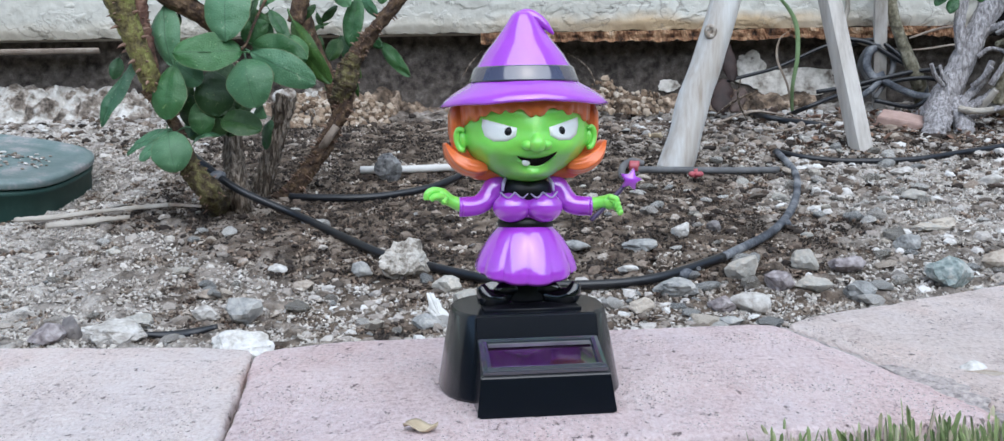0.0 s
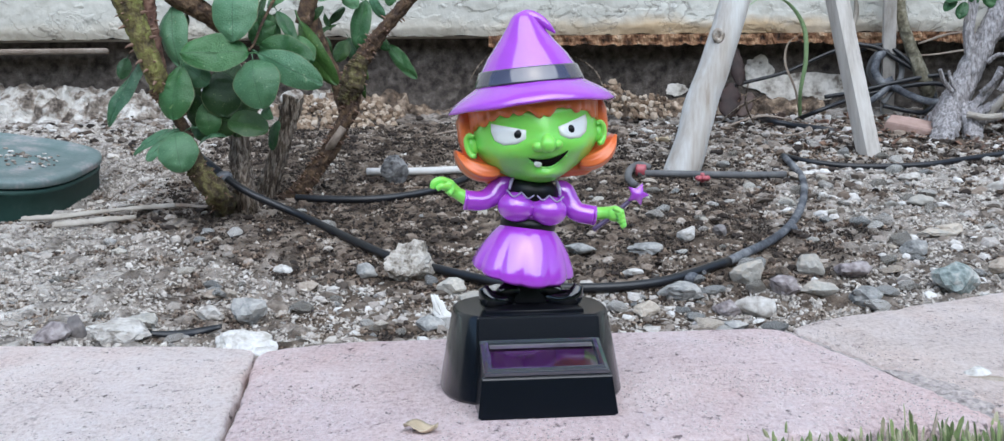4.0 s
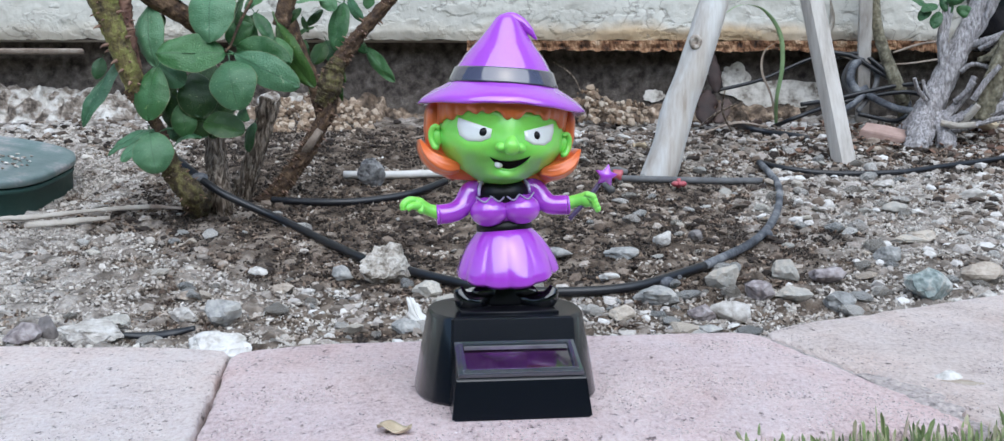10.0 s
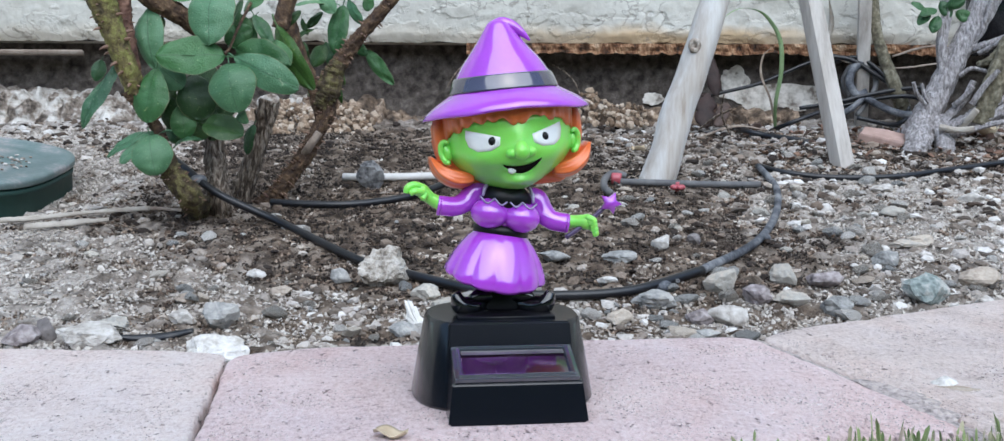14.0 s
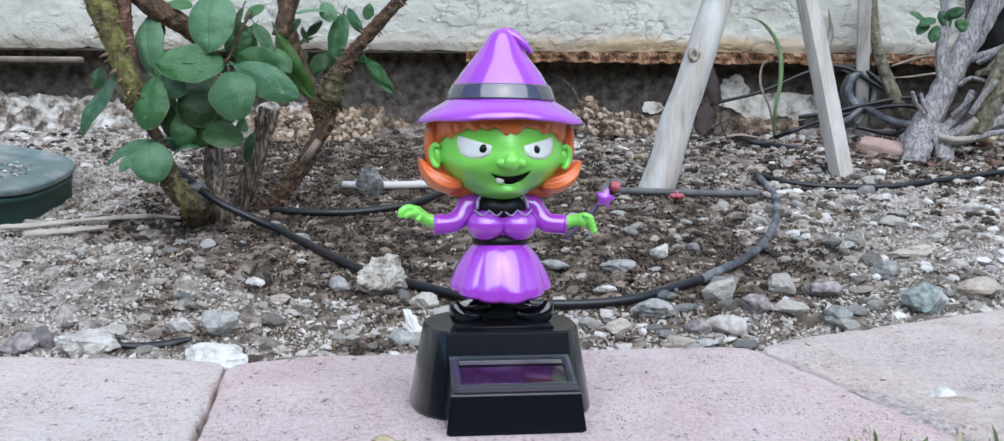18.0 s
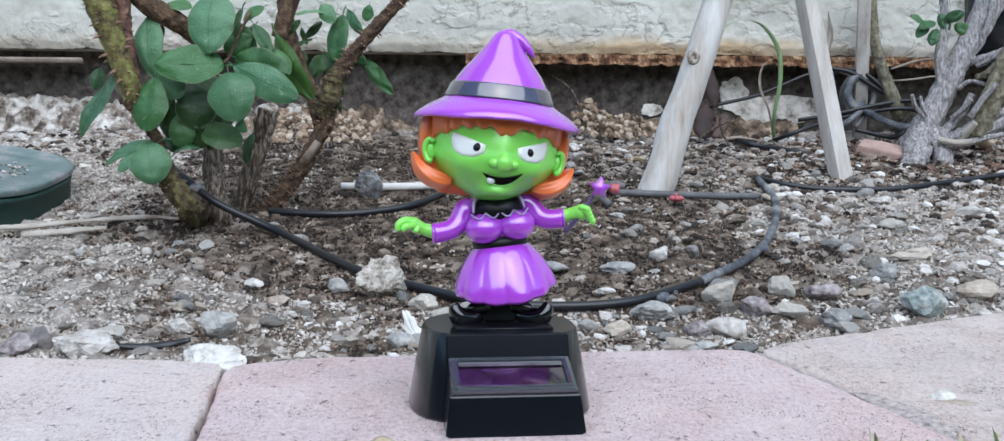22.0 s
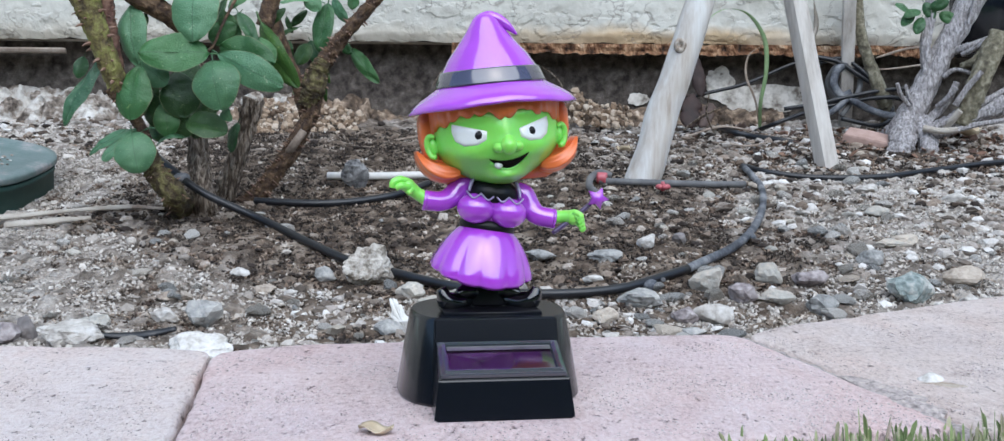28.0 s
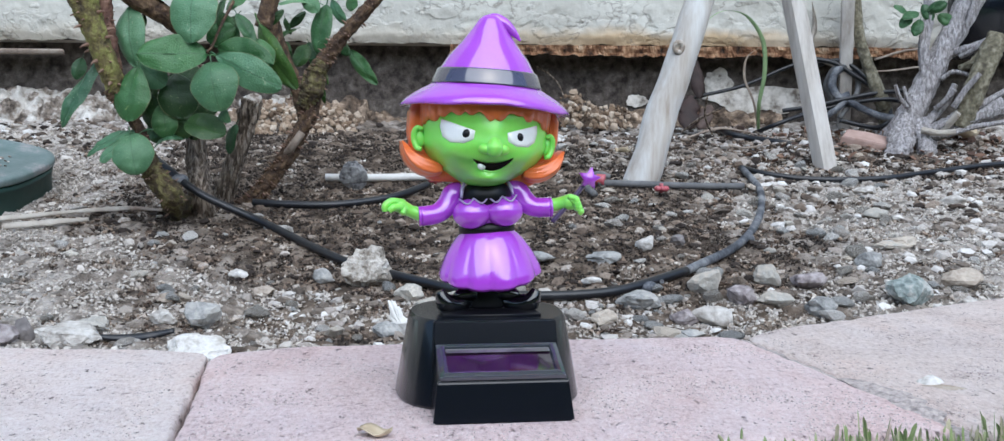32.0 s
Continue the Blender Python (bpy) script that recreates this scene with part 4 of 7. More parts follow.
    for k in range(4):
        tube(bm, [(0.0238 + 0.0007 * k, -0.0072, 0.0073 - 0.0011 * k), (0.0260 + 0.0004 * k, -0.0084, 0.0065 - 0.0012 * k), (0.0255 + 0.0004 * k, -0.0080, 0.0050 - 0.0009 * k)], 0.00092, 3, 10, 5)
    # wand and star
    tube(bm, [(0.0190, -0.0052, 0.0000), (0.0244, -0.0060, 0.0054), (0.0288, -0.0062, 0.0104)], 0.00075, 4, 10)
    star = []
    for k in range(10):
        a = math.pi / 2 + math.pi * k / 5 - 0.25
        r = 0.0035 if k % 2 == 0 else 0.0018
        star.append((0.0306 + r * math.cos(a), 0.0122 + r * math.sin(a)))
    skin(bm, [[(0.0306 + (x - 0.0306) * q, y, 0.0122 + (z - 0.0122) * q) for x, z in star] for y, q in ((-0.0046, 0.9), (-0.0052, 1), (-0.0072, 1), (-0.0078, 0.88))], 0)
    body = part("swaying_body", bm, [purple, gloss_black, silver, green, wand_grey, chest_black], toy, "purple plastic dress with green arms and a star wand")
    body.matrix_basis = pose(0, -0.001, wz)

    # nodding head: origin at the hat band, from which it hangs
    hz = 0.0968
    bm = bmesh.new()

    bumps = [(0.0006, -0.0328, 0.0054, 0.0024, 0.0058), (0.0014, -0.0268, 0.0070, 0.0012, 0.0010), (0.0007, -0.0195, 0.0026, 0.0050, 0.0013), (0.0009, -0.0237, 0.0032, 0.0022, 0.0016)]
    for s in (-1, 1):
        bumps += [(s * 0.0086, -0.0146, 0.0052, 0.0014, 0.0012), (s * 0.0108, -0.0256, 0.0044, 0.0026, 0.0013), (s * 0.0090, -0.0194, 0.0052, 0.0032, -0.0007)]

    def swell(x, z):
        return sum(h * math.exp(-((x - cx) / wx) ** 2 - ((z - cz) / wz) ** 2) for cx, cz, wx, wz, h in bumps)

    def face(a, r, z):
        front = max(0, -math.sin(a))
        x, y = r * math.cos(a), r * 0.88 * math.sin(a) * (1.0 + 0.06 * front)
        return (x, y - swell(x, z) * min(1, front * 2), z)

    knots = [(0.0004, -0.0356), (0.0028, -0.0354), (0.0052, -0.0347), (0.0078, -0.0335), (0.0108, -0.0318), (0.0142, -0.0296), (0.0172, -0.0264), (0.0190, -0.0232), (0.0191, -0.0200), (0.0188, -0.0172), (0.0181, -0.0146), (0.0168, -0.0115), (0.010, -0.009), (0.002, -0.008)]
    prof = [(p.x, p.y) for p in smooth_line([(r, z, 0) for r, z in knots], 5)]

    def on_face(x, z, lift):
        for (r0, z0), (r1, z1) in zip(prof, prof[1:]):
            if z0 <= z <= z1:
                r = r0 + (r1 - r0) * (z - z0) / max(z1 - z0, 1e-9)
                return (x, -0.93 * math.sqrt(max(r * r - x * x, 1e-6)) - swell(x, z) - lift, z)
        return (x, -0.016 - lift, z)

    lathe(bm, prof, 0, 110, warp=face)
    # ears: a rim round a shallow cup
    for s in (-1, 1):
        e = 0.0009 if s > 0 else 0.0
        blob(bm, (s * (0.0192 - e), -0.0046, -0.0222), (0.0018, 0.0016, 0.0029), 0, (0, s * 10, s * 20))
        tube(bm, [(s * (x - e), y, z) for x, y, z in ((0.0186, -0.0064, -0.0197), (0.0199, -0.0060, -0.0192), (0.0208, -0.0056, -0.0206), (0.0207, -0.0056, -0.0230), (0.0198, -0.0062, -0.0250), (0.0187, -0.0070, -0.0254))], [0.0006, 0.0008, 0.0009, 0.0009, 0.0009, 0.0007], 0, 10, 6)
    # nose
    tube(bm, [(0.0006, -0.0164, -0.0178), (0.0007, -0.0174, -0.0206), (0.0009, -0.0188, -0.0236), (0.0009, -0.0180, -0.0248)], [0.0009, 0.0014, 0.0025, 0.0019], 0, 18)
    for s in (-1, 1):
        blob(bm, (0.0009 + s * 0.0025, -0.0178, -0.0240), (0.0019, 0.0019, 0.0015), 0)
    # slanted eyes
    for s in (-1, 1):
        out = [(-0.0045, 0.0006), (-0.0042, -0.0018), (-0.0016, -0.0031), (0.0020, -0.0031), (0.0042, -0.0016), (0.0049, 0.0010), (0.0047, 0.0033), (0.0010, 0.0022)]
        cx, cz = 0.0091, -0.0197
        rings = []
        for q, lift in ((1.04, -0.0010), (1.0, 0.0002), (0.7, 0.0005), (0.3, 0.0006)):
            ring = [on_face(s * (cx + x * q), cz + z * q, lift) for x, z in [(1.0 * p[0], 1.0 * p[1]) for p in out]]
            rings.append(ring if s > 0 else ring[::-1])
        skin(bm, rings, 1)
        blob(bm, on_face(s * 0.0074 + 0.0007, -0.0202, 0.0001), (0.0014, 0.0008, 0.0014), 6)
    # open grin with one tooth
    grin, lower = [], []
    for k in range(21):
        u = -1 + 2 * k / 20
        x, line = 0.0012 + u * 0.0058, -0.0279 + 0.0014 * u * u + 0.0005 * u
        gap = (0.0020 if u > 0 else 0.0020 - 0.0011 * u * u) * (1 - abs(u) ** 2.4)
        grin.append((x, line))
        lower.append((x, line - gap - 0.0002))
    grin += lower[-2:0:-1]
    skin(bm, [[on_face(x, z, -0.0012) for x, z in grin], [on_face(x, z, 0.0004) for x, z in grin]], 3)
    # lower lip, upper lip
    tube(bm, [on_face(x, z - 0.0003, -0.0003) for x, z in lower[1:-1:3]], 0.0006, 0, 10, 5)
    blob(bm, on_face(-0.0018, -0.0289, 0.0004), (0.0013, 0.0007, 0.0012), 1, level=2)
    # hair: cap, fringe and flicked ends
    def cap_hair(a, r, z):
        return (r * math.cos(a) * (1 + 0.005 * math.cos(34 * a)), 0.0024 + r * 0.86 * max(-0.80, math.sin(a)) * (1 + 0.005 * math.cos(34 * a)), z)
    lathe(bm, [(0.0150, -0.0345), (0.0192, -0.0320), (0.0214, -0.0260), (0.0226, -0.0205), (0.0226, -0.0150), (0.0210, -0.0110), (0.010, -0.008)], 4, 100, warp=lambda a, r, z: cap_hair(a, r, z) if math.sin(a) > -0.30 else (r * math.cos(a) * 0.97, 0.0024 - 0.30 * 0.86 * r, z))
    cols = 90
    top, mid, low, back = [], [], [], []
    for k in range(cols + 1):
        a = math.pi * (1.02 + 0.96 * k / cols)
        u = abs(2 * k / cols - 1)
        spike = 0.0016 * abs(math.sin(k * 0.47 + 0.4)) * abs(math.sin(k * 0.21 + 1)) + 0.0020 * math.exp(-(u / 0.10) ** 2) + 0.0064 * u ** 2.4
        lift = 0.00008 * math.sin(k * 1.9)
        for store, r, z in ((top, 0.0182, -0.0090), (mid, 0.0198 + lift, -0.0120), (low, 0.0194 + lift, -0.0134 - spike), (back, 0.0178, -0.0134 - spike)):
            store.append((r * math.cos(a), r * 0.95 * math.sin(a), z))
    skin(bm, [top, mid, low, back], 4, cap=False, loop=False)
    # flicked ends: one roll a side, grooved along its length
    for s in (-1, 1):
        path = smooth_line([(s * 0.0120, 0, -0.0304), (s * 0.0148, 0, -0.0304), (s * 0.0178, 0, -0.0297), (s * 0.0206, 0, -0.0281), (s * 0.0226, 0, -0.0259), (s * 0.0240, 0, -0.0234)], 6)
        rings = []
        for k, p in enumerate(path):
            u = k / (len(path) - 1)
            ahead = (path[min(k + 1, len(path) - 1)] - path[max(k - 1, 0)]).normalized()
            up = Vector((0, -s, 0)).cross(ahead)
            high = 0.0034 * (math.sin(math.pi * (0.16 + 0.80 * u)) ** 0.8) * (1.1 - 0.35 * u)
            deep = 0.0090 * (0.80 + 0.2 * math.sin(math.pi * u)) * (1 - 0.35 * u ** 3)
            ring = []
            for i in range(44):
                a = 2 * math.pi * i / 44
                groove = 1 + 0.06 * math.cos(7 * a + 1.6 * u) + 0.03 * math.cos(12 * a + 2.5 * u)
                ring.append(p + up * high * math.sin(a) * groove + Vector((0, 0.0008 + deep * math.cos(a) * groove, 0)))
            rings.append(ring)
        skin(bm, rings, 4)
    # hat: brim, cone, band, hooked tip
    def brim(a, r, z):
        k = (r / 0.0250) ** 2
        return (r * math.cos(a), 0.0005 + r * 0.92 * math.sin(a), z + k * (0.0002 * math.cos(5 * a + 1) - 0.0006 * math.cos(2 * a) + 0.00008 * math.cos(13 * a + math.sin(4 * a))))
    lathe(bm, [(0.0150, -0.0078), (0.0190, -0.0098), (0.0236, -0.0120), (0.0250, -0.0125), (0.0253, -0.0119), (0.0240, -0.0104), (0.0215, -0.0086), (0.0190, -0.0072), (0.0168, -0.0060), (0.0160, -0.0054)], 5, 80, warp=brim)
    cone = [(0.0160, -0.0060), (0.0156, -0.0050), (0.0150, -0.0030), (0.0145, -0.0020), (0.0119, 0.0024), (0.0088, 0.0062), (0.0068, 0.0088), (0.0051, 0.0112), (0.0036, 0.0136), (0.0024, 0.0148), (0.0010, 0.0152)]
    lathe(bm, cone, 5, 56, sy=0.94)
    lathe(bm, [(0.0152, -0.0060), (0.0164, -0.0058), (0.0163, -0.0053), (0.0149, -0.0017), (0.0146, -0.0013), (0.0138, -0.0013)], 2, 56, sy=0.94)
    tube(bm, [(-0.0006, 0, 0.0128), (0.0016, 0, 0.0136), (0.0044, -0.0006, 0.0126), (0.0068, -0.0012, 0.0106), (0.0090, -0.0014, 0.0082)], [0.0026, 0.0023, 0.0018, 0.0012, 0.0003], 5, 16)
    head = part("swaying_head", bm, [green, white_paint, band_sheen, mouth_dark, orange, purple, chest_black], toy, "green plastic witch head with orange hair and purple pointed hat")
    head.matrix_basis = pose(0, -0.001, hz)
    return toy, body, head


FLAKES = [(0.238, 0.130, 0.014, 0.017, 4), (0.284, 0.114, 0.056, 0.0135, 6), (0.155, 0.112, 0.012, 0.006, 5)]
LATH_END = (-0.415, 0.752)


# ---- stones ----
def stone_mesh(bm, size, seed, level=2, flat=0.7):
    """A broken, worn stone round its own origin, sized in metres."""
    made = bmesh.ops.create_icosphere(bm, subdivisions=level, radius=1)
    cuts = [Vector((noise.noise((seed, k * 1.37, 0.5)), noise.noise((seed, k * 1.37, 3.5)), noise.noise((seed, k * 1.37, 7.5)))).normalized() for k in range(14)]
    for v in made["verts"]:
        d = v.co.normalized()
        r = 1.0
        for k, c in enumerate(cuts):
            side = d.dot(c)
            if side > 0.5:
                r = min(r, (0.58 + 0.03 * (k % 5)) / side)
        r *= 1.15 + 0.16 * noise.noise(d * 2.1 + Vector((seed, 0, 0))) + 0.08 * noise.noise(d * 6 + Vector((0, seed, 0)))
        v.co = Vector((d.x * r * size[0], d.y * r * size[1], d.z * r * size[2] * flat))


def stone(at, w, h, material, label, seed, depth=None, turn=0.0, level=3, rugged=0.0):
    bm = bmesh.new()
    stone_mesh(bm, (w / 2, (depth or w * 0.75) / 2, h / 2), seed, 4 if rugged else level, 1.0)
    if rugged:
        for v in bm.verts:
            q = v.co / w
            v.co *= 1 + rugged * (noise.noise(q * 7 + Vector((seed, 0, 0))) + 0.6 * noise.noise(q * 17) + 0.35 * noise.noise(q * 40))
    ob = part("stone", bm, material, smooth="pebble" in label)
    x, y = at[0], at[1]
    ob.matrix_basis = pose(x, y, soil_height(x, y) + h * 0.36, 0, 0, turn)
    return tagged(ob, label, "stone", "stones on the soil")


def stones():
    stone((-0.0644, 0.2651, -0.0062), 0.030, 0.023, tan_rock, "rough pale grey-tan craggy stone by the tubing", 3, turn=20, rugged=0.13)
    stone((-0.1160, 0.1130, -0.0205), 0.031, 0.0150, chalk_stone, "chalky white oblong stone behind the edging", 44.5, turn=-14, rugged=0.022)
    stone((-0.1375, 0.1998, -0.0185), 0.018, 0.017, blue_stone, "small blue-grey angular stone on soil", 5, turn=30)
    stone((-0.1576, 0.2039, -0.0180), 0.013, 0.0095, pale_stone, "small whitish crusted stone", 6)
    stone((-0.1909, 0.1715, -0.0211), 0.032, 0.012, pale_stone, "pale flat angular stone against the edging", 7, turn=12, rugged=0.10)
    stone((-0.1876, 0.1917, -0.0195), 0.017, 0.009, stone_mat, "pale tan stone lying on soil", 8, turn=-25, rugged=0.10)
    stone((-0.2222, 0.1715, -0.0211), 0.019, 0.011, mauve_stone, "mauve-grey broken stone against edging", 9)
    stone((-0.2143, 0.1775, -0.0211), 0.010, 0.013, dark_stone, "small brown broken stone on soil", 10)
    stone((0.1156, 0.2121, -0.0162), 0.024, 0.0118, pale_stone, "smooth pale grey rounded pebble", 11, turn=4)
    stone((0.2245, 0.2360, -0.0084), 0.027, 0.0215, teal_stone, "blue-green angular stone behind the edging", 12, turn=15)
    stone((0.0815, 0.2325, -0.0123), 0.026, 0.012, blue_stone, "flat blue-grey stone beside the tubing", 13)
    stone((0.0588, 0.2080, -0.0174), 0.014, 0.009, stone_mat, "small tan stone on soil", 14)
    stone((-0.0887, 0.2672, -0.0058), 0.013, 0.0095, blue_stone, "small grey rounded pebble", 15)
    stone((-0.0381, 0.2406, -0.0109), 0.016, 0.012, stone_mat, "small pale stone behind the toy", 16)
    stone((-0.0466, 0.1836, -0.0204), 0.014, 0.009, blue_stone, "small grey stone at the edging", 17)
    stone((-0.0280, 0.2162, -0.0156), 0.018, 0.013, stone_mat, "pale brown stone behind the toy", 18)
    stone((0.0596, 0.2651, -0.0062), 0.013, 0.006, pale_stone, "white flat stone chip on soil", 19)
    stone((0.1361, 0.2345, -0.0120), 0.017, 0.012, mauve_stone, "pinkish grey stone on soil", 20)
    stone((0.1523, 0.2325, -0.0123), 0.019, 0.010, stone_mat, "tan broken stone on soil", 21)
    stone((0.1762, 0.2590, -0.0075), 0.021, 0.011, mauve_stone, "pinkish flat stone on soil", 22)
    stone((0.1561, 0.2651, -0.0062), 0.018, 0.012, stone_mat, "grey-brown broken stone on soil", 23)
    stone((0.1720, 0.2202, -0.0150), 0.021, 0.010, blue_stone, "grey stone behind the edging", 24)
    stone((0.2248, 0.2958, -0.0001), 0.017, 0.010, blue_stone, "grey angular stone on soil", 25)
    stone((0.2617, 0.2651, -0.0062), 0.024, 0.014, stone_mat, "grey rounded stone on soil", 26)
    stone((0.2552, 0.2345, -0.0120), 0.012, 0.008, pale_stone, "small white pebble on soil", 27)
    stone((0.1001, 0.2101, -0.0165), 0.015, 0.010, mauve_stone, "small brownish stone on soil", 28)
    stone((0.1001, 0.1897, -0.0197), 0.016, 0.006, blue_stone, "small bluish stone at the edging", 29)
    stone((0.1197, 0.2529, -0.0080), 0.019, 0.015, stone_mat, "crusted grey stone beside the tubing", 30)
    stone((0.1195, 0.3386, 0.0080), 0.012, 0.008, dark_stone, "small dark stone in the basin", 31)
    stone((0.0715, 0.3018, 0.0006), 0.022, 0.008, blue_stone, "flat grey stone on damp soil", 32)
    stone((0.0976, 0.3263, 0.0054), 0.013, 0.010, pale_stone, "pale stone chip standing on edge", 33)
    stone((-0.0985, 0.4900, 0.0360), 0.024, 0.027, pitted_stone, "dark grey upright stone in front of the white pipe", 34)
    stone((0.0322, 0.3039, 0.0015), 0.020, 0.008, blue_stone, "flat grey stone behind the toy", 35)
    stone((0.2488, 0.3304, 0.0061), 0.022, 0.007, stone_mat, "flat grey-brown stone on soil", 36)
    bm = bmesh.new()
    prism(bm, [(-0.021, -0.012), (0.023, -0.014), (0.025, 0.010), (0.006, 0.014), (-0.016, 0.011)], 0.0, 0.013, soft=0.0015)
    for v in bm.verts:
        v.co += 0.0022 * noise.noise_vector(v.co * 160)
    ob = part("brick_fragment", bm, brick_mat, smooth=False)
    ob.matrix_basis = pose(0.3440, 0.6600, soil_height(0.3440, 0.66) - 0.002, 20, 13, -10)
    tagged(ob, "flat reddish broken brick lying near the shrub", "brick")
    stone((0.2590, 0.3366, 0.0074), 0.020, 0.009, stone_mat, "flat tan stone on soil", 38)
    stone((-0.1166, 0.2488, -0.0091), 0.012, 0.006, stone_mat, "small flat brown stone", 39)
    stone((-0.1624, 0.2345, -0.0120), 0.014, 0.006, stone_mat, "small flat dusty stone", 40)
    stone((-0.1358, 0.2733, -0.0045), 0.012, 0.006, pale_stone, "small pale stone on soil", 41)
    stone((0.2871, 0.4855, 0.0350), 0.020, 0.008, pale_stone, "flat pale stone on gravel", 42)
    stone((0.3423, 0.4549, 0.0297), 0.021, 0.008, pale_stone, "pale oblong pebble on gravel", 43)
    stone((0.2703, 0.4120, 0.0214), 0.018, 0.008, stone_mat, "grey pebble lying on gravel", 44)
    # upright white flake behind the toy
    bm = bmesh.new()
    base = (-0.0408, 0.1978, -0.0187)
    rim = []
    for k in range(34):
        a = 2 * math.pi * k / 34
        r = 1 + 0.30 * noise.noise((math.cos(a) * 1.3, math.sin(a) * 1.3, 5.1)) + 0.22 * noise.noise((math.cos(a) * 6, math.sin(a) * 6, 1.7))
        rim.append((0.0048 * r * math.cos(a) * (1 - 0.35 * math.sin(a)), 0.0124 * r * math.sin(a)))
    skin(bm, [[(x * q, y + 0.0006 * noise.noise((x * 700, z * 700, 2)), z * q) for x, z in rim] for y, q in ((0.0016, 0.4), (0.0010, 0.9), (-0.0006, 1.0), (-0.0014, 0.75), (-0.0018, 0.3))])
    ob = part("stone_flake", bm, white_flake, smooth=False)
    ob.matrix_basis = pose(base[0], base[1], soil_height(base[0], base[1]) + 0.0020, -12, -20, 8)
    tagged(ob, "bright white jagged stone flake standing on edge", "stone")


pitted_stone = mat("pitted_stone", [(0.36, (0.03, 0.03, 0.032)), (0.46, (0.15, 0.15, 0.155)), (0.60, (0.30, 0.30, 0.30))], 110, 0.9, 0.9, 500, depth=0.003)
teal_stone = mat("teal_stone", [(0.34, (0.115, 0.150, 0.147)), (0.48, (0.287, 0.330, 0.314)), (0.64, (0.529, 0.510, 0.480))], 120, 0.85, 0.9, 500, depth=0.002)
brick_mat = mat("old_brick", [(0.3, (0.276, 0.182, 0.154)), (0.7, (0.483, 0.347, 0.303))], 60, 0.9, 0.5, 400)
tan_rock = mat("tan_rock", [(0.34, (0.14, 0.115, 0.09)), (0.45, (0.36, 0.325, 0.28)), (0.58, (0.54, 0.505, 0.455)), (0.75, (0.66, 0.635, 0.595))], 150, 0.92, 1.0, 600, depth=0.003)
white_flake = mat("white_flake", [(0.3, (0.66, 0.64, 0.60)), (0.7, (0.80, 0.79, 0.76))], 200, 0.8, 0.8, 600)


def scattered_stones():
    """Loose stones over the bed: many on a few shared meshes."""
    rng = random.Random(7)
    meshes = []
    for k in range(9):
        bm = bmesh.new()
        stone_mesh(bm, (0.5, 0.42, 0.30), 60 + k * 3.3, 2, 1.0)
        me = bpy.data.meshes.new("stone")
        for f in bm.faces:
            f.smooth = False
        bm.to_mesh(me)
        bm.free()
        me.materials.append((stone_mat, pale_stone, tan_rock, blue_stone, pale_stone)[k % 5])
        meshes.append(me)
    for k in range(400):
        y = 0.085 + 0.34 * rng.random() ** 1.2
        x = rng.uniform(-0.26, 0.30) * (0.75 + y)
        if k >= 290:
            y = 0.36 + 0.30 * rng.random()
            x = 0.03 + rng.random() * (0.25 + 0.25 * (y - 0.3))
        if inside_edging(x, y):
            continue
        if k % 3 and abs(x) < 0.16 and y > 0.28 and k < 290:
            continue
        w = 0.0045 + 0.011 * rng.random() ** (1.3 if k % 3 == 0 and x > -0.02 else 2.2)
        ob = new("stone", meshes[rng.randrange(9)])
        ob.matrix_basis = Matrix.LocRotScale((x, y, soil_height(x, y) + w * 0.16), Euler((rng.uniform(-0.3, 0.3), rng.uniform(-0.3, 0.3), rng.uniform(0, 6.3))), (w * rng.uniform(0.9, 1.35), w, w * rng.uniform(0.65, 1.1)))
        tagged(ob, "small loose grey-brown garden stone", "stone", "stones on the soil")


def inside_edging(x, y):
    edge = 0.072 + 0.19 * x if x < 0.098 else 0.0905 + 0.62 * (x - 0.098)
    return y < edge + 0.004


def aggregate():
    """Pale and tan pebbles bound in the crumbling foot of the footing."""
    rng = random.Random(17)
    for a, b, low, high, spread, count in ((-0.223, -0.122, 0.071, 0.109, 0.074, 520), (0.070, 0.143, 0.083, 0.116, 0.026, 170)):
        bm = bmesh.new()
        for k in range(count):
            u = rng.random()
            x = a + (b - a) * u
            top = high - (high - low) * (0.05 + 0.35 * u * u + 0.3 * noise.noise((x * 40, 2, 5)))
            z = low + (top - low) * rng.random()
            r = 0.0012 + 0.0030 * rng.random() ** 1.6
            y = 0.757 - spread * (high - z) / (high - low) + rng.uniform(-0.003, 0.003)
            fresh = len(bm.verts)
            blob(bm, (x, y, z), (r * rng.uniform(0.8, 1.3), r, r * rng.uniform(0.6, 0.95)), 0, (rng.uniform(0, 90), rng.uniform(0, 90), 0), 1)
            bm.verts.ensure_lookup_table()
            for v in bm.verts[fresh:]:
                v.co += Vector((rng.uniform(-1, 1), rng.uniform(-1, 1), rng.uniform(-1, 1))) * r * 0.2
        tagged(part("aggregate", bm, rubble_mat, smooth=False), "pale and tan pebbles exposed in the crumbling footing", "rubble", kind="stuff")


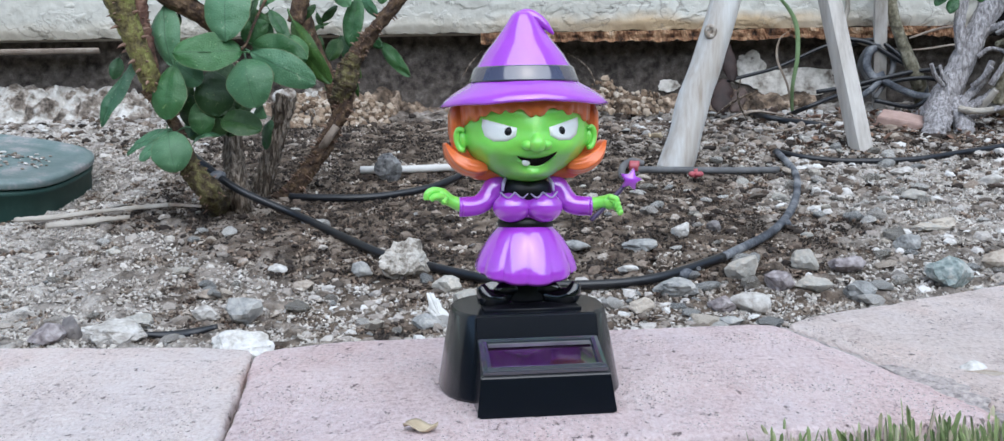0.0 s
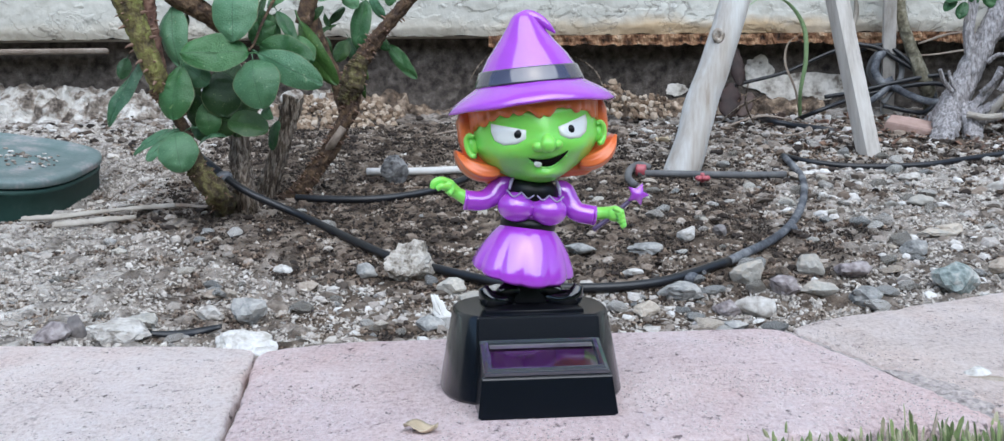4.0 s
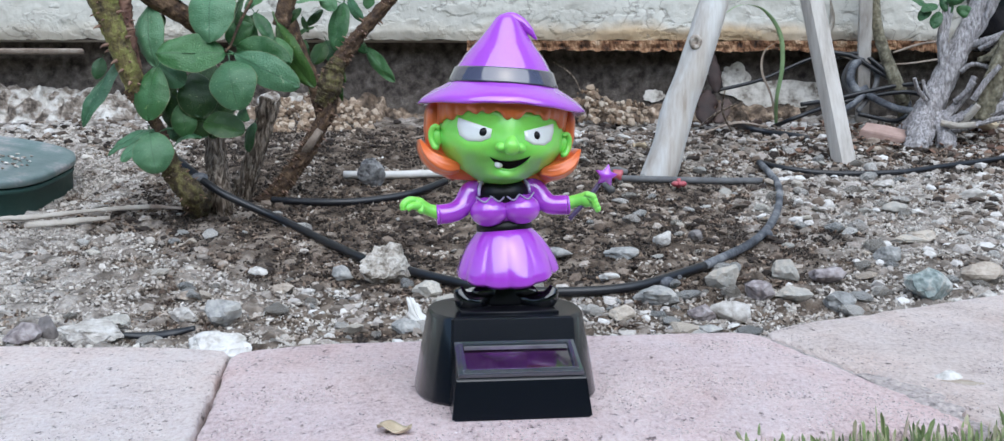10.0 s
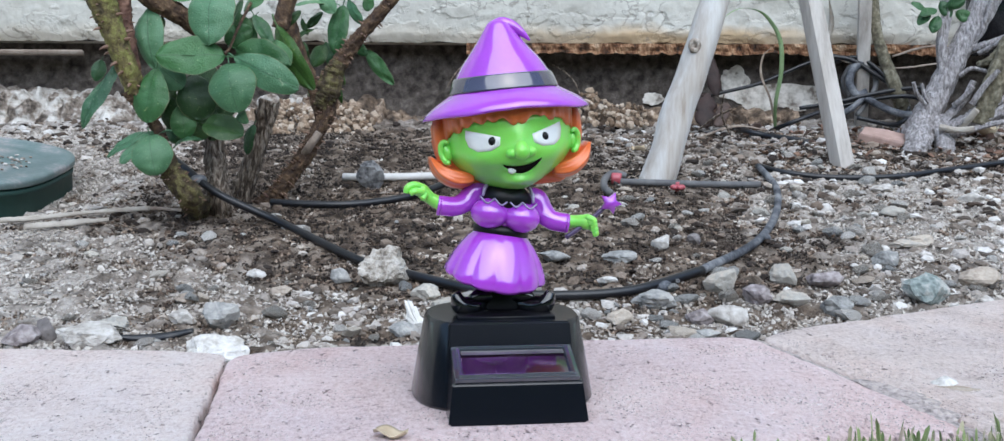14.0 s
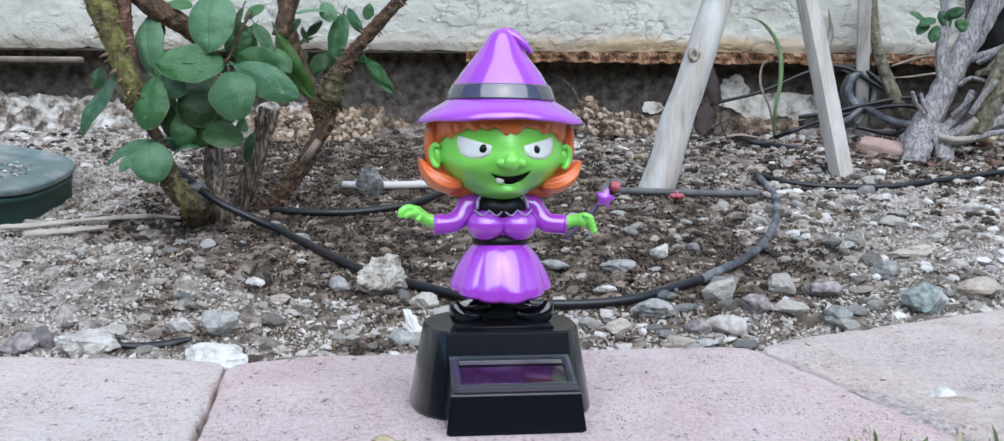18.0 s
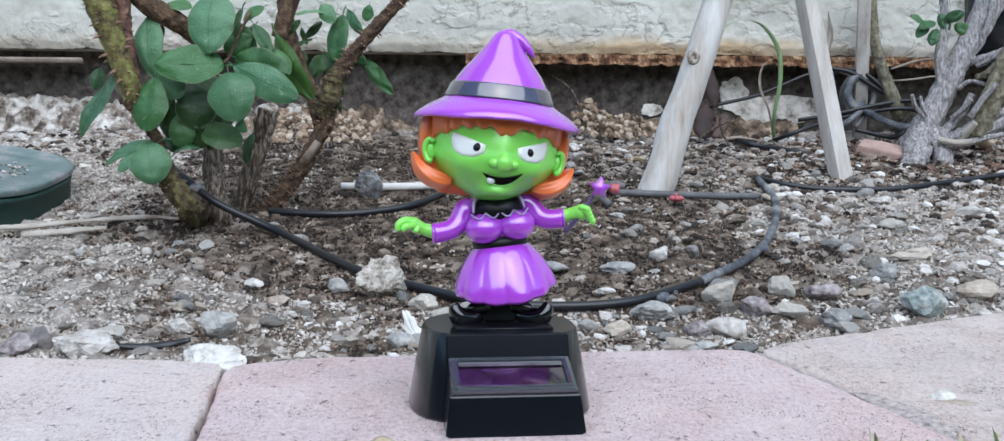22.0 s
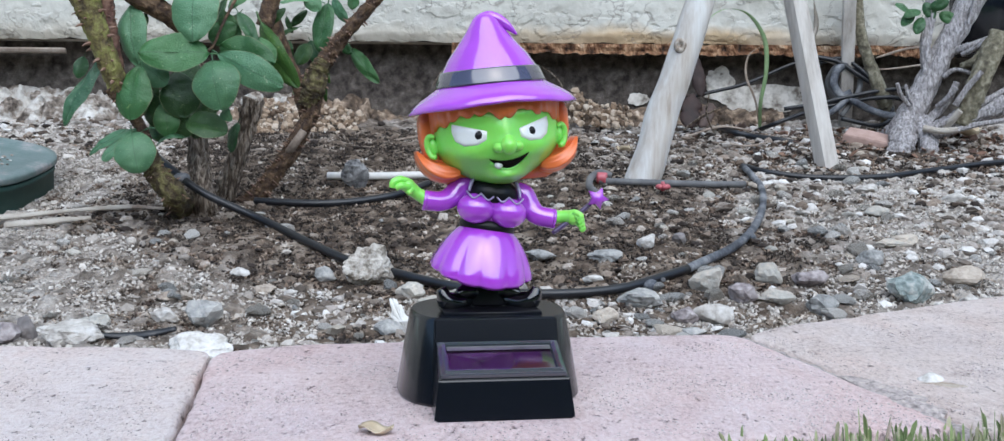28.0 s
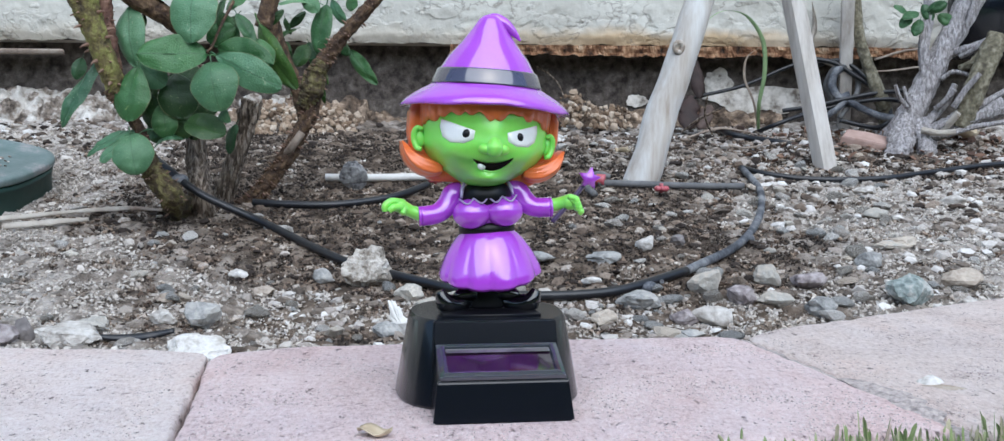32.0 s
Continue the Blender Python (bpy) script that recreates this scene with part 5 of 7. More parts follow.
def gravel():
    """Grit and small chips, too many to count."""
    rng = np.random.default_rng(5)
    phi = (1 + 5 ** 0.5) / 2
    ico = np.array([(-1, phi, 0), (1, phi, 0), (-1, -phi, 0), (1, -phi, 0), (0, -1, phi), (0, 1, phi), (0, -1, -phi), (0, 1, -phi), (phi, 0, -1), (phi, 0, 1), (-phi, 0, -1), (-phi, 0, 1)]) / 1.9
    tri = np.array([(0, 11, 5), (0, 5, 1), (0, 1, 7), (0, 7, 10), (0, 10, 11), (1, 5, 9), (5, 11, 4), (11, 10, 2), (10, 7, 6), (7, 1, 8), (3, 9, 4), (3, 4, 2), (3, 2, 6), (3, 6, 8), (3, 8, 9), (4, 9, 5), (2, 4, 11), (6, 2, 10), (8, 6, 7), (9, 8, 1)])
    verts, faces, count = [], [], 0
    gravel_slots = []
    for k in range(34000):
        y = 0.07 + 0.68 * rng.random() ** 1.25
        x = rng.uniform(-0.32, 0.35) * (0.82 + 1.15 * y) + 0.02
        if inside_edging(x, y):
            continue
        if noise.noise((x * 12, y * 12, 9)) < rng.uniform(-0.45, 0.35) and y < 0.60:
            continue
        score = dampness(x, y)
        dusty = x < -0.07 - 0.3 * (y - 0.1) and y < 0.62 and score > 1
        packed = x > 0.10 and y < 0.37 and noise.noise((x * 14, y * 14, 21)) > -0.15
        if rng.random() < (0.85 if dusty else 0.6 if packed and score > 1 else 0.88 if score < 1 and y > 0.42 else 0.45 if score < 1 else 0.1):
            continue
        w = (0.0006 + 0.0036 * rng.random() ** 4.2) * (1 + 0.5 * y)
        if score > 1 and x > 0 and y > 0.30 and rng.random() < 0.07:
            w = rng.uniform(0.003, 0.0068)
        q = ico * (1 + rng.uniform(-0.28, 0.28, (12, 1))) * np.array([w, w * rng.uniform(0.55, 1), w * rng.uniform(0.3, 0.75)])
        a = rng.uniform(0, 6.28)
        c, s = math.cos(a), math.sin(a)
        q = q @ np.array([[c, s, 0], [-s, c, 0], [0, 0, 1]])
        t = rng.uniform(-0.4, 0.4)
        q = q @ np.array([[1, 0, 0], [0, math.cos(t), math.sin(t)], [0, -math.sin(t), math.cos(t)]])
        verts.append(q + np.array([x, y, soil_height(x, y) + w * 0.25]))
        faces.append(tri + count)
        # darker gravel in the damp basin and for half the pieces beyond y 0.4
        gravel_slots.extend([1 if score < 1 or (y > 0.4 and rng.random() < 0.5) else 2 if dusty else 0] * 20)
        count += 12
    me = bpy.data.meshes.new("gravel")
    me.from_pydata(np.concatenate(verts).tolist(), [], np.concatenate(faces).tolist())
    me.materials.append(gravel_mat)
    me.materials.append(gravel_damp_dark)
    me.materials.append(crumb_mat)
    me.polygons.foreach_set("material_index", gravel_slots)
    tagged(new("gravel", me), "scattered grit and small stone chips on soil", "gravel", kind="stuff")


TURNS = [np.array(Euler((2.1 * k, 1.3 * k * k, 0.7 * k)).to_matrix()) for k in range(97)]


def crumbs():
    """Crumbled soil over the bed."""
    rng = np.random.default_rng(9)
    shape = np.array([(1, 0, 0), (0, 1, 0), (-1, 0, 0), (0, -1, 0), (0, 0, 1), (0, 0, -1)], float)
    tri = np.array([(0, 1, 4), (1, 2, 4), (2, 3, 4), (3, 0, 4), (1, 0, 5), (2, 1, 5), (3, 2, 5), (0, 3, 5)])
    verts, faces, damp, count = [], [], [], 0
    for k in range(135000):
        y = 0.07 + 0.64 * rng.random() ** 1.12
        x = rng.uniform(-0.32, 0.35) * (0.82 + 1.15 * y) + 0.02
        if inside_edging(x, y):
            continue
        if x + 0.03 * noise.noise((x * 20, y * 20, 1)) < -0.07 - 0.3 * (y - 0.1) and y < 0.42 and rng.random() < 0.2:
            continue
        w = (0.0006 + 0.0014 * rng.random() ** 2) * (1 + 0.55 * y)
        q = shape * (w * rng.uniform(0.6, 1.25, (6, 1)))
        q = (q * np.array([1.25, 0.85, 0.6])) @ TURNS[k % 97] * np.array([1, 1, 0.75])
        verts.append(q + np.array([x, y, soil_height(x, y) + w * 0.3]))
        faces.append(tri + count)
        score = dampness(x, y)
        dusty = x + 0.03 * noise.noise((x * 20, y * 20, 1)) < -0.07 - 0.3 * (y - 0.1)
        patch = noise.noise((x * 42, y * 42, 31)) + 0.6 * noise.noise((x * 95, y * 95, 33))
        # shady: crumbs behind the toy whose colour is darkened as shade
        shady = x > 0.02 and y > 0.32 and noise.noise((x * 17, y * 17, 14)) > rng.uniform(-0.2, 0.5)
        if score < 1.05:
            kind = 3 if patch < (0.12 if score < 0.82 else -0.1) or (y > 0.47 + 0.05 * noise.noise((x * 15, y * 15, 4)) and patch < 0.3) else 2 if patch > 0.3 else 1
        elif dusty:
            kind = 1 if patch < -0.5 else 2 if patch < -0.15 else 0
        elif x > 0.2 and y > 0.53:
            # near the shrub, dark crumbs for brown litter and painted shade
            kind = 3 if patch < 0.0 else 1
        elif y < 0.32 or x > 0.15 + 0.2 * abs(y - 0.34) + 0.03 * noise.noise((x * 18, y * 18, 8)):
            kind = 1 if patch < -0.42 else 2 if patch < -0.12 else 0
        else:
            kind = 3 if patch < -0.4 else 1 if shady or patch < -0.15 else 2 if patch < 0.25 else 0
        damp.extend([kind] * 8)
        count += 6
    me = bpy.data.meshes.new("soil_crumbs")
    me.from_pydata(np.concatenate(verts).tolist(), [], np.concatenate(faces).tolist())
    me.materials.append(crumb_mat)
    me.materials.append(crumb_damp_shaded)
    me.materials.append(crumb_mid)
    me.materials.append(crumb_wet_shaded)
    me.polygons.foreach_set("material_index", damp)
    tagged(new("soil_crumbs", me), "loose brown soil crumbs over the garden bed", "soil", kind="stuff")


# ---- irrigation ----
def hose(points, radius, material, name="drip_hose", label="black quarter-inch drip tubing lying on the soil", group="irrigation tubing"):
    bm = bmesh.new()
    tube(bm, points, radius, 0, 12, 10)
    ob = part(name, bm, material)
    return tagged(ob, label, "hose", group)


def irrigation():
    main = [(-0.2335, 0.4130, 0.0674), (-0.2093, 0.3887, 0.0534), (-0.1829, 0.3752, 0.0368), (-0.1392, 0.3633, 0.0153), (-0.0835, 0.2981, 0.0033), (-0.0476, 0.2675, -0.0023), (-0.0083, 0.2430, -0.0068), (0.0289, 0.2369, -0.0083), (0.0702, 0.2450, -0.0064), (0.1134, 0.2756, -0.0009), (0.1544, 0.3287, 0.0091), (0.1841, 0.3961, 0.0226), (0.2034, 0.4675, 0.0360), (0.2073, 0.5144, 0.0445), (0.2075, 0.5450, 0.0505)]
    main = [(x, y, max(z, soil_height(x, y) + 0.0042)) for x, y, z in main]
    ring = hose(main[:10], 0.0026, hose_mat, label="black drip tubing curving round the basin on soil")
    hose(main[9:], 0.0026, hose_dusty, label="dust-covered drip tubing rising to the stakes")
    for p in ((-0.1388, 0.3633, 0.0153), (0.0968, 0.2613, -0.0036), (0.1670, 0.3552, 0.0136)):
        bm = bmesh.new()
        lathe(bm, [(0.0011, 0), (0.0013, 0.0004), (0.0007, 0.0006), (0.0005, 0.0002)], 0, 16)
        bmesh.ops.transform(bm, matrix=Matrix.Translation(Vector(p) + Vector((0, -0.0026, 0.0012))) @ Matrix.Rotation(radians(75), 4, "X"), verts=bm.verts)
        part("emitter", bm, hose_grey, ring, "small grey drip emitter")
    for u in ((0.0888, 0.2552, -0.0048), (0.1652, 0.3490, 0.0126), (-0.1983, 0.3820, 0.0460)):
        bm = bmesh.new()
        blob(bm, u, (0.0060, 0.0046, 0.0036), 0, (0, 0, 50), level=2)
        part("fitting", bm, hose_dusty, ring, "dusty grey barbed joint")
    hose([(-0.1615, 0.4307, 0.0281), (-0.1405, 0.4266, 0.0274), (-0.1092, 0.4266, 0.0270), (-0.0835, 0.4368, 0.0290), (-0.0619, 0.4511, 0.0327), (-0.0420, 0.4758, 0.0394)], 0.0027, hose_mat, label="black drip tubing running behind the rose")
    hose([(0.0855, 0.4940, 0.0409), (0.1196, 0.4939, 0.0400), (0.1577, 0.4898, 0.0392), (0.1965, 0.4898, 0.0392)], 0.0027, hose_grey, label="dusty grey drip tubing across the bed")
    loop = hose([(0.0959, 0.5084, 0.0447), (0.0866, 0.5045, 0.0468), (0.0784, 0.4862, 0.0432), (0.0762, 0.4676, 0.0379), (0.0799, 0.4572, 0.0338)], 0.0027, hose_grey, label="small grey tubing hook beside a stake")
    bm = bmesh.new()
    tube(bm, [(0.0848, 0.4962, 0.0433), (0.0914, 0.4942, 0.0429)], 0.0046, 0, 12, 4)
    part("clip", bm, red_plastic, loop, "faded red plastic clip")
    for centre in ((0.1306, 0.4714, 0.0349), (-0.0372, 0.4858, 0.0394)):
        bm = bmesh.new()
        for k in range(5):
            a = 2 * math.pi * k / 5
            blob(bm, (0.0032 * math.cos(a), 0.0026 * math.sin(a), 0.003), (0.0028, 0.0028, 0.0022), 0, level=2)
        tube(bm, [(0, 0, 0.0), (0, 0, 0.007)], 0.0015, 0, 8, 3)
        ob = part("irrigation_cap", bm, red_plastic)
        ob.location = centre
        tagged(ob, "faded red plastic drip cap lying on soil", "irrigation cap", "red drip caps")
    hose([(0.2084, 0.5491, 0.0514), (0.2265, 0.5306, 0.0469), (0.2596, 0.5225, 0.0436), (0.3113, 0.5265, 0.0444), (0.3609, 0.5490, 0.0488), (0.4159, 0.5695, 0.0545), (0.4612, 0.5838, 0.0573)], 0.0024, hose_mat, label="black drip tubing running past the stakes")
    # tangle of tubing by the shrub
    tangle = "tangled grey and black tubing against the house footing"
    hose([(0.3189, 0.7457, 0.1442), (0.3471, 0.7363, 0.1517), (0.3717, 0.7246, 0.1325), (0.3933, 0.7221, 0.1029), (0.3773, 0.7107, 0.0868), (0.3405, 0.7112, 0.0929)], 0.0022, hose_mat, label=tangle)
    hose([(0.3474, 0.7528, 0.1100), (0.3366, 0.7444, 0.1285), (0.3440, 0.7358, 0.1455), (0.3609, 0.7356, 0.1430), (0.3646, 0.7338, 0.1218), (0.3438, 0.7215, 0.0955)], 0.0026, hose_grey, label=tangle)
    hose([(0.2578, 0.7479, 0.0764), (0.2762, 0.7107, 0.0874), (0.3129, 0.7218, 0.0998), (0.3500, 0.7226, 0.1091), (0.3895, 0.7130, 0.1137), (0.4202, 0.7121, 0.1027)], 0.0022, hose_mat, label=tangle)
    hose([(0.1739, 0.7422, 0.1034), (0.2118, 0.7433, 0.1159), (0.2559, 0.7443, 0.1272), (0.3000, 0.7459, 0.1461), (0.3315, 0.7465, 0.1536)], 0.0018, hose_mat, label=tangle)
    hose([(0.2350, 0.8071, 0.0876), (0.2294, 0.7062, 0.0807), (0.2483, 0.6836, 0.0753), (0.2721, 0.6612, 0.0713), (0.3019, 0.6627, 0.0654)], 0.0030, hose_mat, label="black tubing lying near the stakes")
    hose([(0.3546, 0.7360, 0.1480), (0.3423, 0.7320, 0.1403), (0.3376, 0.7280, 0.1266), (0.3440, 0.7240, 0.1153), (0.3532, 0.7220, 0.1177)], 0.004, hose_dusty, label=tangle)
    hose([(0.3477, 0.7240, 0.1153), (0.3625, 0.7160, 0.1052), (0.3782, 0.7080, 0.0977), (0.3972, 0.7000, 0.0950)], 0.0034, hose_dusty, label=tangle)
    hose([(0.2902, 0.7300, 0.1021), (0.3194, 0.7240, 0.1068), (0.3489, 0.7200, 0.1139), (0.3781, 0.7160, 0.1198), (0.4049, 0.7140, 0.1221)], 0.0022, hose_mat, label=tangle)
    hose([(0.3226, 0.7380, 0.1532), (0.3414, 0.7340, 0.1491), (0.3591, 0.7300, 0.1377), (0.3766, 0.7260, 0.1264)], 0.0024, hose_mat, label=tangle)
    hose([(0.3265, 0.7220, 0.0944), (0.3405, 0.7200, 0.1042), (0.3508, 0.7220, 0.1140)], 0.003, hose_dusty, label=tangle)
    # white pipe
    bm = bmesh.new()
    tube(bm, [(-0.1223, 0.5082, 0.0428), (-0.0862, 0.5082, 0.0428), (-0.0421, 0.5163, 0.0439)], 0.0030, 0, 14, 4)
    tagged(part("white_pipe", bm, white_pipe_mat), "thin chalky white pipe lying on the soil", "pipe")
    # black strip between two stones
    bm = bmesh.new()
    tube(bm, [(-0.1793, 0.1738, -0.0179), (-0.1668, 0.1757, -0.0189), (-0.1566, 0.1818, -0.0188), (-0.1460, 0.1820, -0.0164)], [0.0012, 0.0022, 0.0022, 0.0014], 0, 8, 5, flat=0.6)
    tagged(part("tubing_scrap", bm, hose_mat), "short black scrap of tubing among stones", "hose", "irrigation tubing")


white_pipe_mat = mat("white_pipe", [(0.3, (0.52, 0.50, 0.47)), (0.7, (0.74, 0.73, 0.71))], 60, 0.6, 0.2, 300)


def valve_box():
    """A round irrigation valve box: tapered skirt and a lid with a rim, lying with the slope."""
    root = group_root("valve_box")
    root.matrix_basis = pose(-0.4125, 0.497, 0.0262, 10.0, 8.0, 0)
    tagged(root, "dark green plastic irrigation valve box with a dusty lid", "valve box")

    def squared(a, r, z):
        q = (abs(math.cos(a)) ** 2.9 + abs(math.sin(a)) ** 2.9) ** (-1 / 2.9)
        return (r * q * math.cos(a), r * q * math.sin(a), z)

    bm = bmesh.new()
    lathe(bm, [(0.0748, -0.04), (0.0739, 0.0), (0.0727, 0.0225), (0.0735, 0.0228), (0.0735, 0.0262), (0.0720, 0.0266)], 0, 96, warp=squared)
    part("box_skirt", bm, box_green, root)
    bm = bmesh.new()
    lathe(bm, [(0.0692, 0.0272), (0.0739, 0.0282), (0.0745, 0.0290), (0.0745, 0.0322), (0.0739, 0.0332), (0.0711, 0.0341), (0.0645, 0.0346), (0.0640, 0.0340), (0.0429, 0.0343), (0.0171, 0.0346), (0.0008, 0.0347)], 0, 96, warp=squared)
    part("lid", bm, lid_mat, root, "dusty green lid")
    bm = bmesh.new()
    rng = random.Random(3)
    for k in range(150):
        x, y = rng.uniform(-0.05, 0.055), rng.gauss(-0.004, 0.012)
        s = rng.uniform(0.0005, 0.0022)
        blob(bm, (x, y, 0.0352), (s, s * 0.8, s * 0.5), 0, level=1)
    tagged(part("debris", bm, gravel_mat, root, "soil crumbs on the lid", smooth=False), kind="stuff")


lid_mat = mat("dusty_green_lid", [(0.25, (0.063, 0.125, 0.121)), (0.5, (0.151, 0.198, 0.197)), (0.72, (0.392, 0.343, 0.346))], 45, 0.5, 0.3, 350)


# ---- stakes ----
def stake(bottom, mid, w0, w1, material, label, square, seed, reach=1.9, turn=0.5):
    """A tree stake leaning as it stands, tapering into the ground."""
    b, m = Vector(bottom), Vector(mid)
    top = b + (m - b) * reach
    foot = b - (m - b).normalized() * 0.03
    ahead = (top - foot).normalized()
    side = ahead.cross(Vector((0, 1, 0))).normalized()
    fwd = side.cross(ahead)
    n, rings = (16, [])
    for k in range(46):
        u = k / 45
        p = foot.lerp(top, u)
        if not square:
            p = p + side * 0.0016 * noise.noise((u * 7, seed, 0)) + fwd * 0.0015 * noise.noise((u * 7, seed, 5))
        w = w0 + (w1 - w0) * u
        if u < 0.09:
            w *= 0.72 + 0.28 * u / 0.09
        ring = []
        for i in range(n):
            a = 2 * math.pi * i / n + turn
            r = w / 2
            if square:
                r *= min(1 / max(abs(math.cos(a - turn)), abs(math.sin(a - turn))), 1.30)
            r *= 1 + (0.02 if square else 0.11) * noise.noise((math.cos(a) * 1.5, math.sin(a) * 1.5, u * 9 + seed))
            ring.append(p + side * math.cos(a) * r + fwd * math.sin(a) * r)
        rings.append(ring)
    bm = bmesh.new()
    skin(bm, rings)
    ob = part("garden_stake", bm, material, smooth=not square)
    return tagged(ob, label, "stake", "stakes by the shrub")


def stakes():
    a = stake((0.1221, 0.5181, 0.0413), (0.1547, 0.5268, 0.1431), 0.0270, 0.0225, wood, "thick weathered grey-tan wooden stake with a knot", False, 1)
    bm = bmesh.new()
    lathe(bm, [(0.0002, -0.0016), (0.0018, -0.0012), (0.0026, 0.0006), (0.0042, 0.0012), (0.0056, 0.0002), (0.0060, -0.0012)], 0, 20, sx=0.85)
    for v in bm.verts:
        v.co *= 1 + 0.12 * noise.noise(v.co * 700)
    bmesh.ops.transform(bm, matrix=Matrix.Translation((0.1490, 0.5140, 0.1452)) @ Matrix.Rotation(radians(88), 4, "X"), verts=bm.verts)
    part("knot", bm, wood_knot, a, "cracked grey-brown knot")
    stake((0.2845, 0.5732, 0.0517), (0.2604, 0.5937, 0.1855), 0.0150, 0.0145, stake_wood, "slim square weathered wooden stake", True, 2, reach=1.5, turn=1.22)
    stake((0.3596, 0.7568, 0.0859), (0.3479, 0.7204, 0.2003), 0.0125, 0.0120, stake_wood, "pale square wooden stake beside the footing", True, 3, reach=1.5, turn=0.2)


# ---- plants ----
LEAF_KINDS = [leaf_mat, leaf_green, leaf_pale, leaf_yellow, leaf_dark, leaf_two_tone, leaf_turning]


def leaf(plant, base, tip, width, kind, roll=0.0, fold=0.2, curl=0.1, widest=0.5):
    """A rose leaflet from its stalk to its tip: a finely toothed oval, folded at the midrib, with a dry pale margin."""
    b, t = Vector(base), Vector(tip)
    along = t - b
    size = along.length
    x = along.normalized()
    z = (Vector((0, -1, 0.35)) - x * Vector((0, -1, 0.35)).dot(x)).normalized()
    z = Matrix.Rotation(radians(roll), 3, x) @ z
    y = z.cross(x)
    seed = base[0] * 900 + base[2] * 700
    bm = bmesh.new()
    rows, half = 33, width / size / 2
    bend = math.log(0.5) / math.log(widest)
    columns = (-1.0, -0.975, -0.8, -0.5, -0.2, 0.0, 0.2, 0.5, 0.8, 0.975, 1.0)
    grid = []
    for k in range(rows):
        u = k / (rows - 1)
        w = half * math.sin(math.pi * u ** bend) ** 0.55 if 0 < k < rows - 1 else 0.006
        w *= 1 + 0.09 * noise.noise((u * 3.5, seed, 1))
        row = []
        for v in columns:
            tooth = (0.006 if k % 2 else -0.003) if abs(v) == 1 else 0.0
            lift = fold * abs(v) * w - 0.35 * w * v * v - curl * (2 * u - 1) ** 2 + 0.07 * noise.noise((u * 2.6, v * 1.1, seed)) + 0.016 * noise.noise((u * 9, v * 4, seed))
            row.append(bm.verts.new((u - 0.5 + abs(tooth) * 0.4, v * (w + tooth * 0.6), lift)))
        grid.append(row)
    for a, c in zip(grid, grid[1:]):
        for i in range(len(columns) - 1):
            bm.faces.new((a[i], c[i], c[i + 1], a[i + 1])).material_index = 1 if i in (0, len(columns) - 2) else 0
    tube(bm, [(-0.66, 0, -curl - 0.05), (-0.58, 0, -curl - 0.01), (-0.44, 0, -curl * 0.9 - 0.01), (0.0, 0, -0.014), (0.4, 0, -curl * 0.7 - 0.012)], [0.016, 0.014, 0.012, 0.007, 0.003], 0, 6, 3)
    ob = part("leaf", bm, [LEAF_KINDS[kind], leaf_margin], plant)
    m = Matrix((x * size, y * size, z * size)).transposed().to_4x4()
    m.translation = (b + t) / 2
    ob.matrix_basis = m
    return ob


def cane(plant, points, radii, material, name="cane", label="", thorns=0, seed=0, rough=0.12, ridge=0.10, big=1.0):
    bm = bmesh.new()
    tube(bm, points, radii, 0, 36, 18, rough, ridge=ridge)
    rng = random.Random(seed)
    line = smooth_line(points, 18)
    for k in range(thorns):
        i = rng.randrange(2, len(line) - 2)
        p, ahead = line[i], (line[i + 1] - line[i - 1]).normalized()
        u = min(i / 18, len(radii) - 1.001)
        r = radii[int(u)] * (1 - u % 1) + radii[int(u) + 1] * (u % 1)
        out = Vector((rng.uniform(-1, 1), rng.uniform(-1, 0.3), rng.uniform(-1, 1)))
        out = (out - ahead * out.dot(ahead)).normalized()
        size = (0.0010 + 0.0030 * rng.random() ** 1.8) * big
        tube(bm, [p + out * r * 0.8, p + out * (r + size * 0.6), p + out * (r + size) - ahead * size * 0.15], [size * 0.30, size * 0.15, size * 0.02], 1, 6, 2)
    return part(name, bm, [material, thorn_mat], plant, label)


cane_thorny = mat("red_thorny_cane", [(0.34, (0.04, 0.018, 0.012)), (0.5, (0.12, 0.055, 0.038)), (0.68, (0.25, 0.14, 0.095))], 160, 0.7, 0.8, 700, depth=0.002)
cane_moss = mat("mossy_cane", [(0.34, (0.025, 0.017, 0.010)), (0.48, (0.075, 0.055, 0.028)), (0.58, (0.13, 0.115, 0.042)), (0.74, (0.30, 0.25, 0.15))], 190, 0.9, 1.0, 700, depth=0.004)


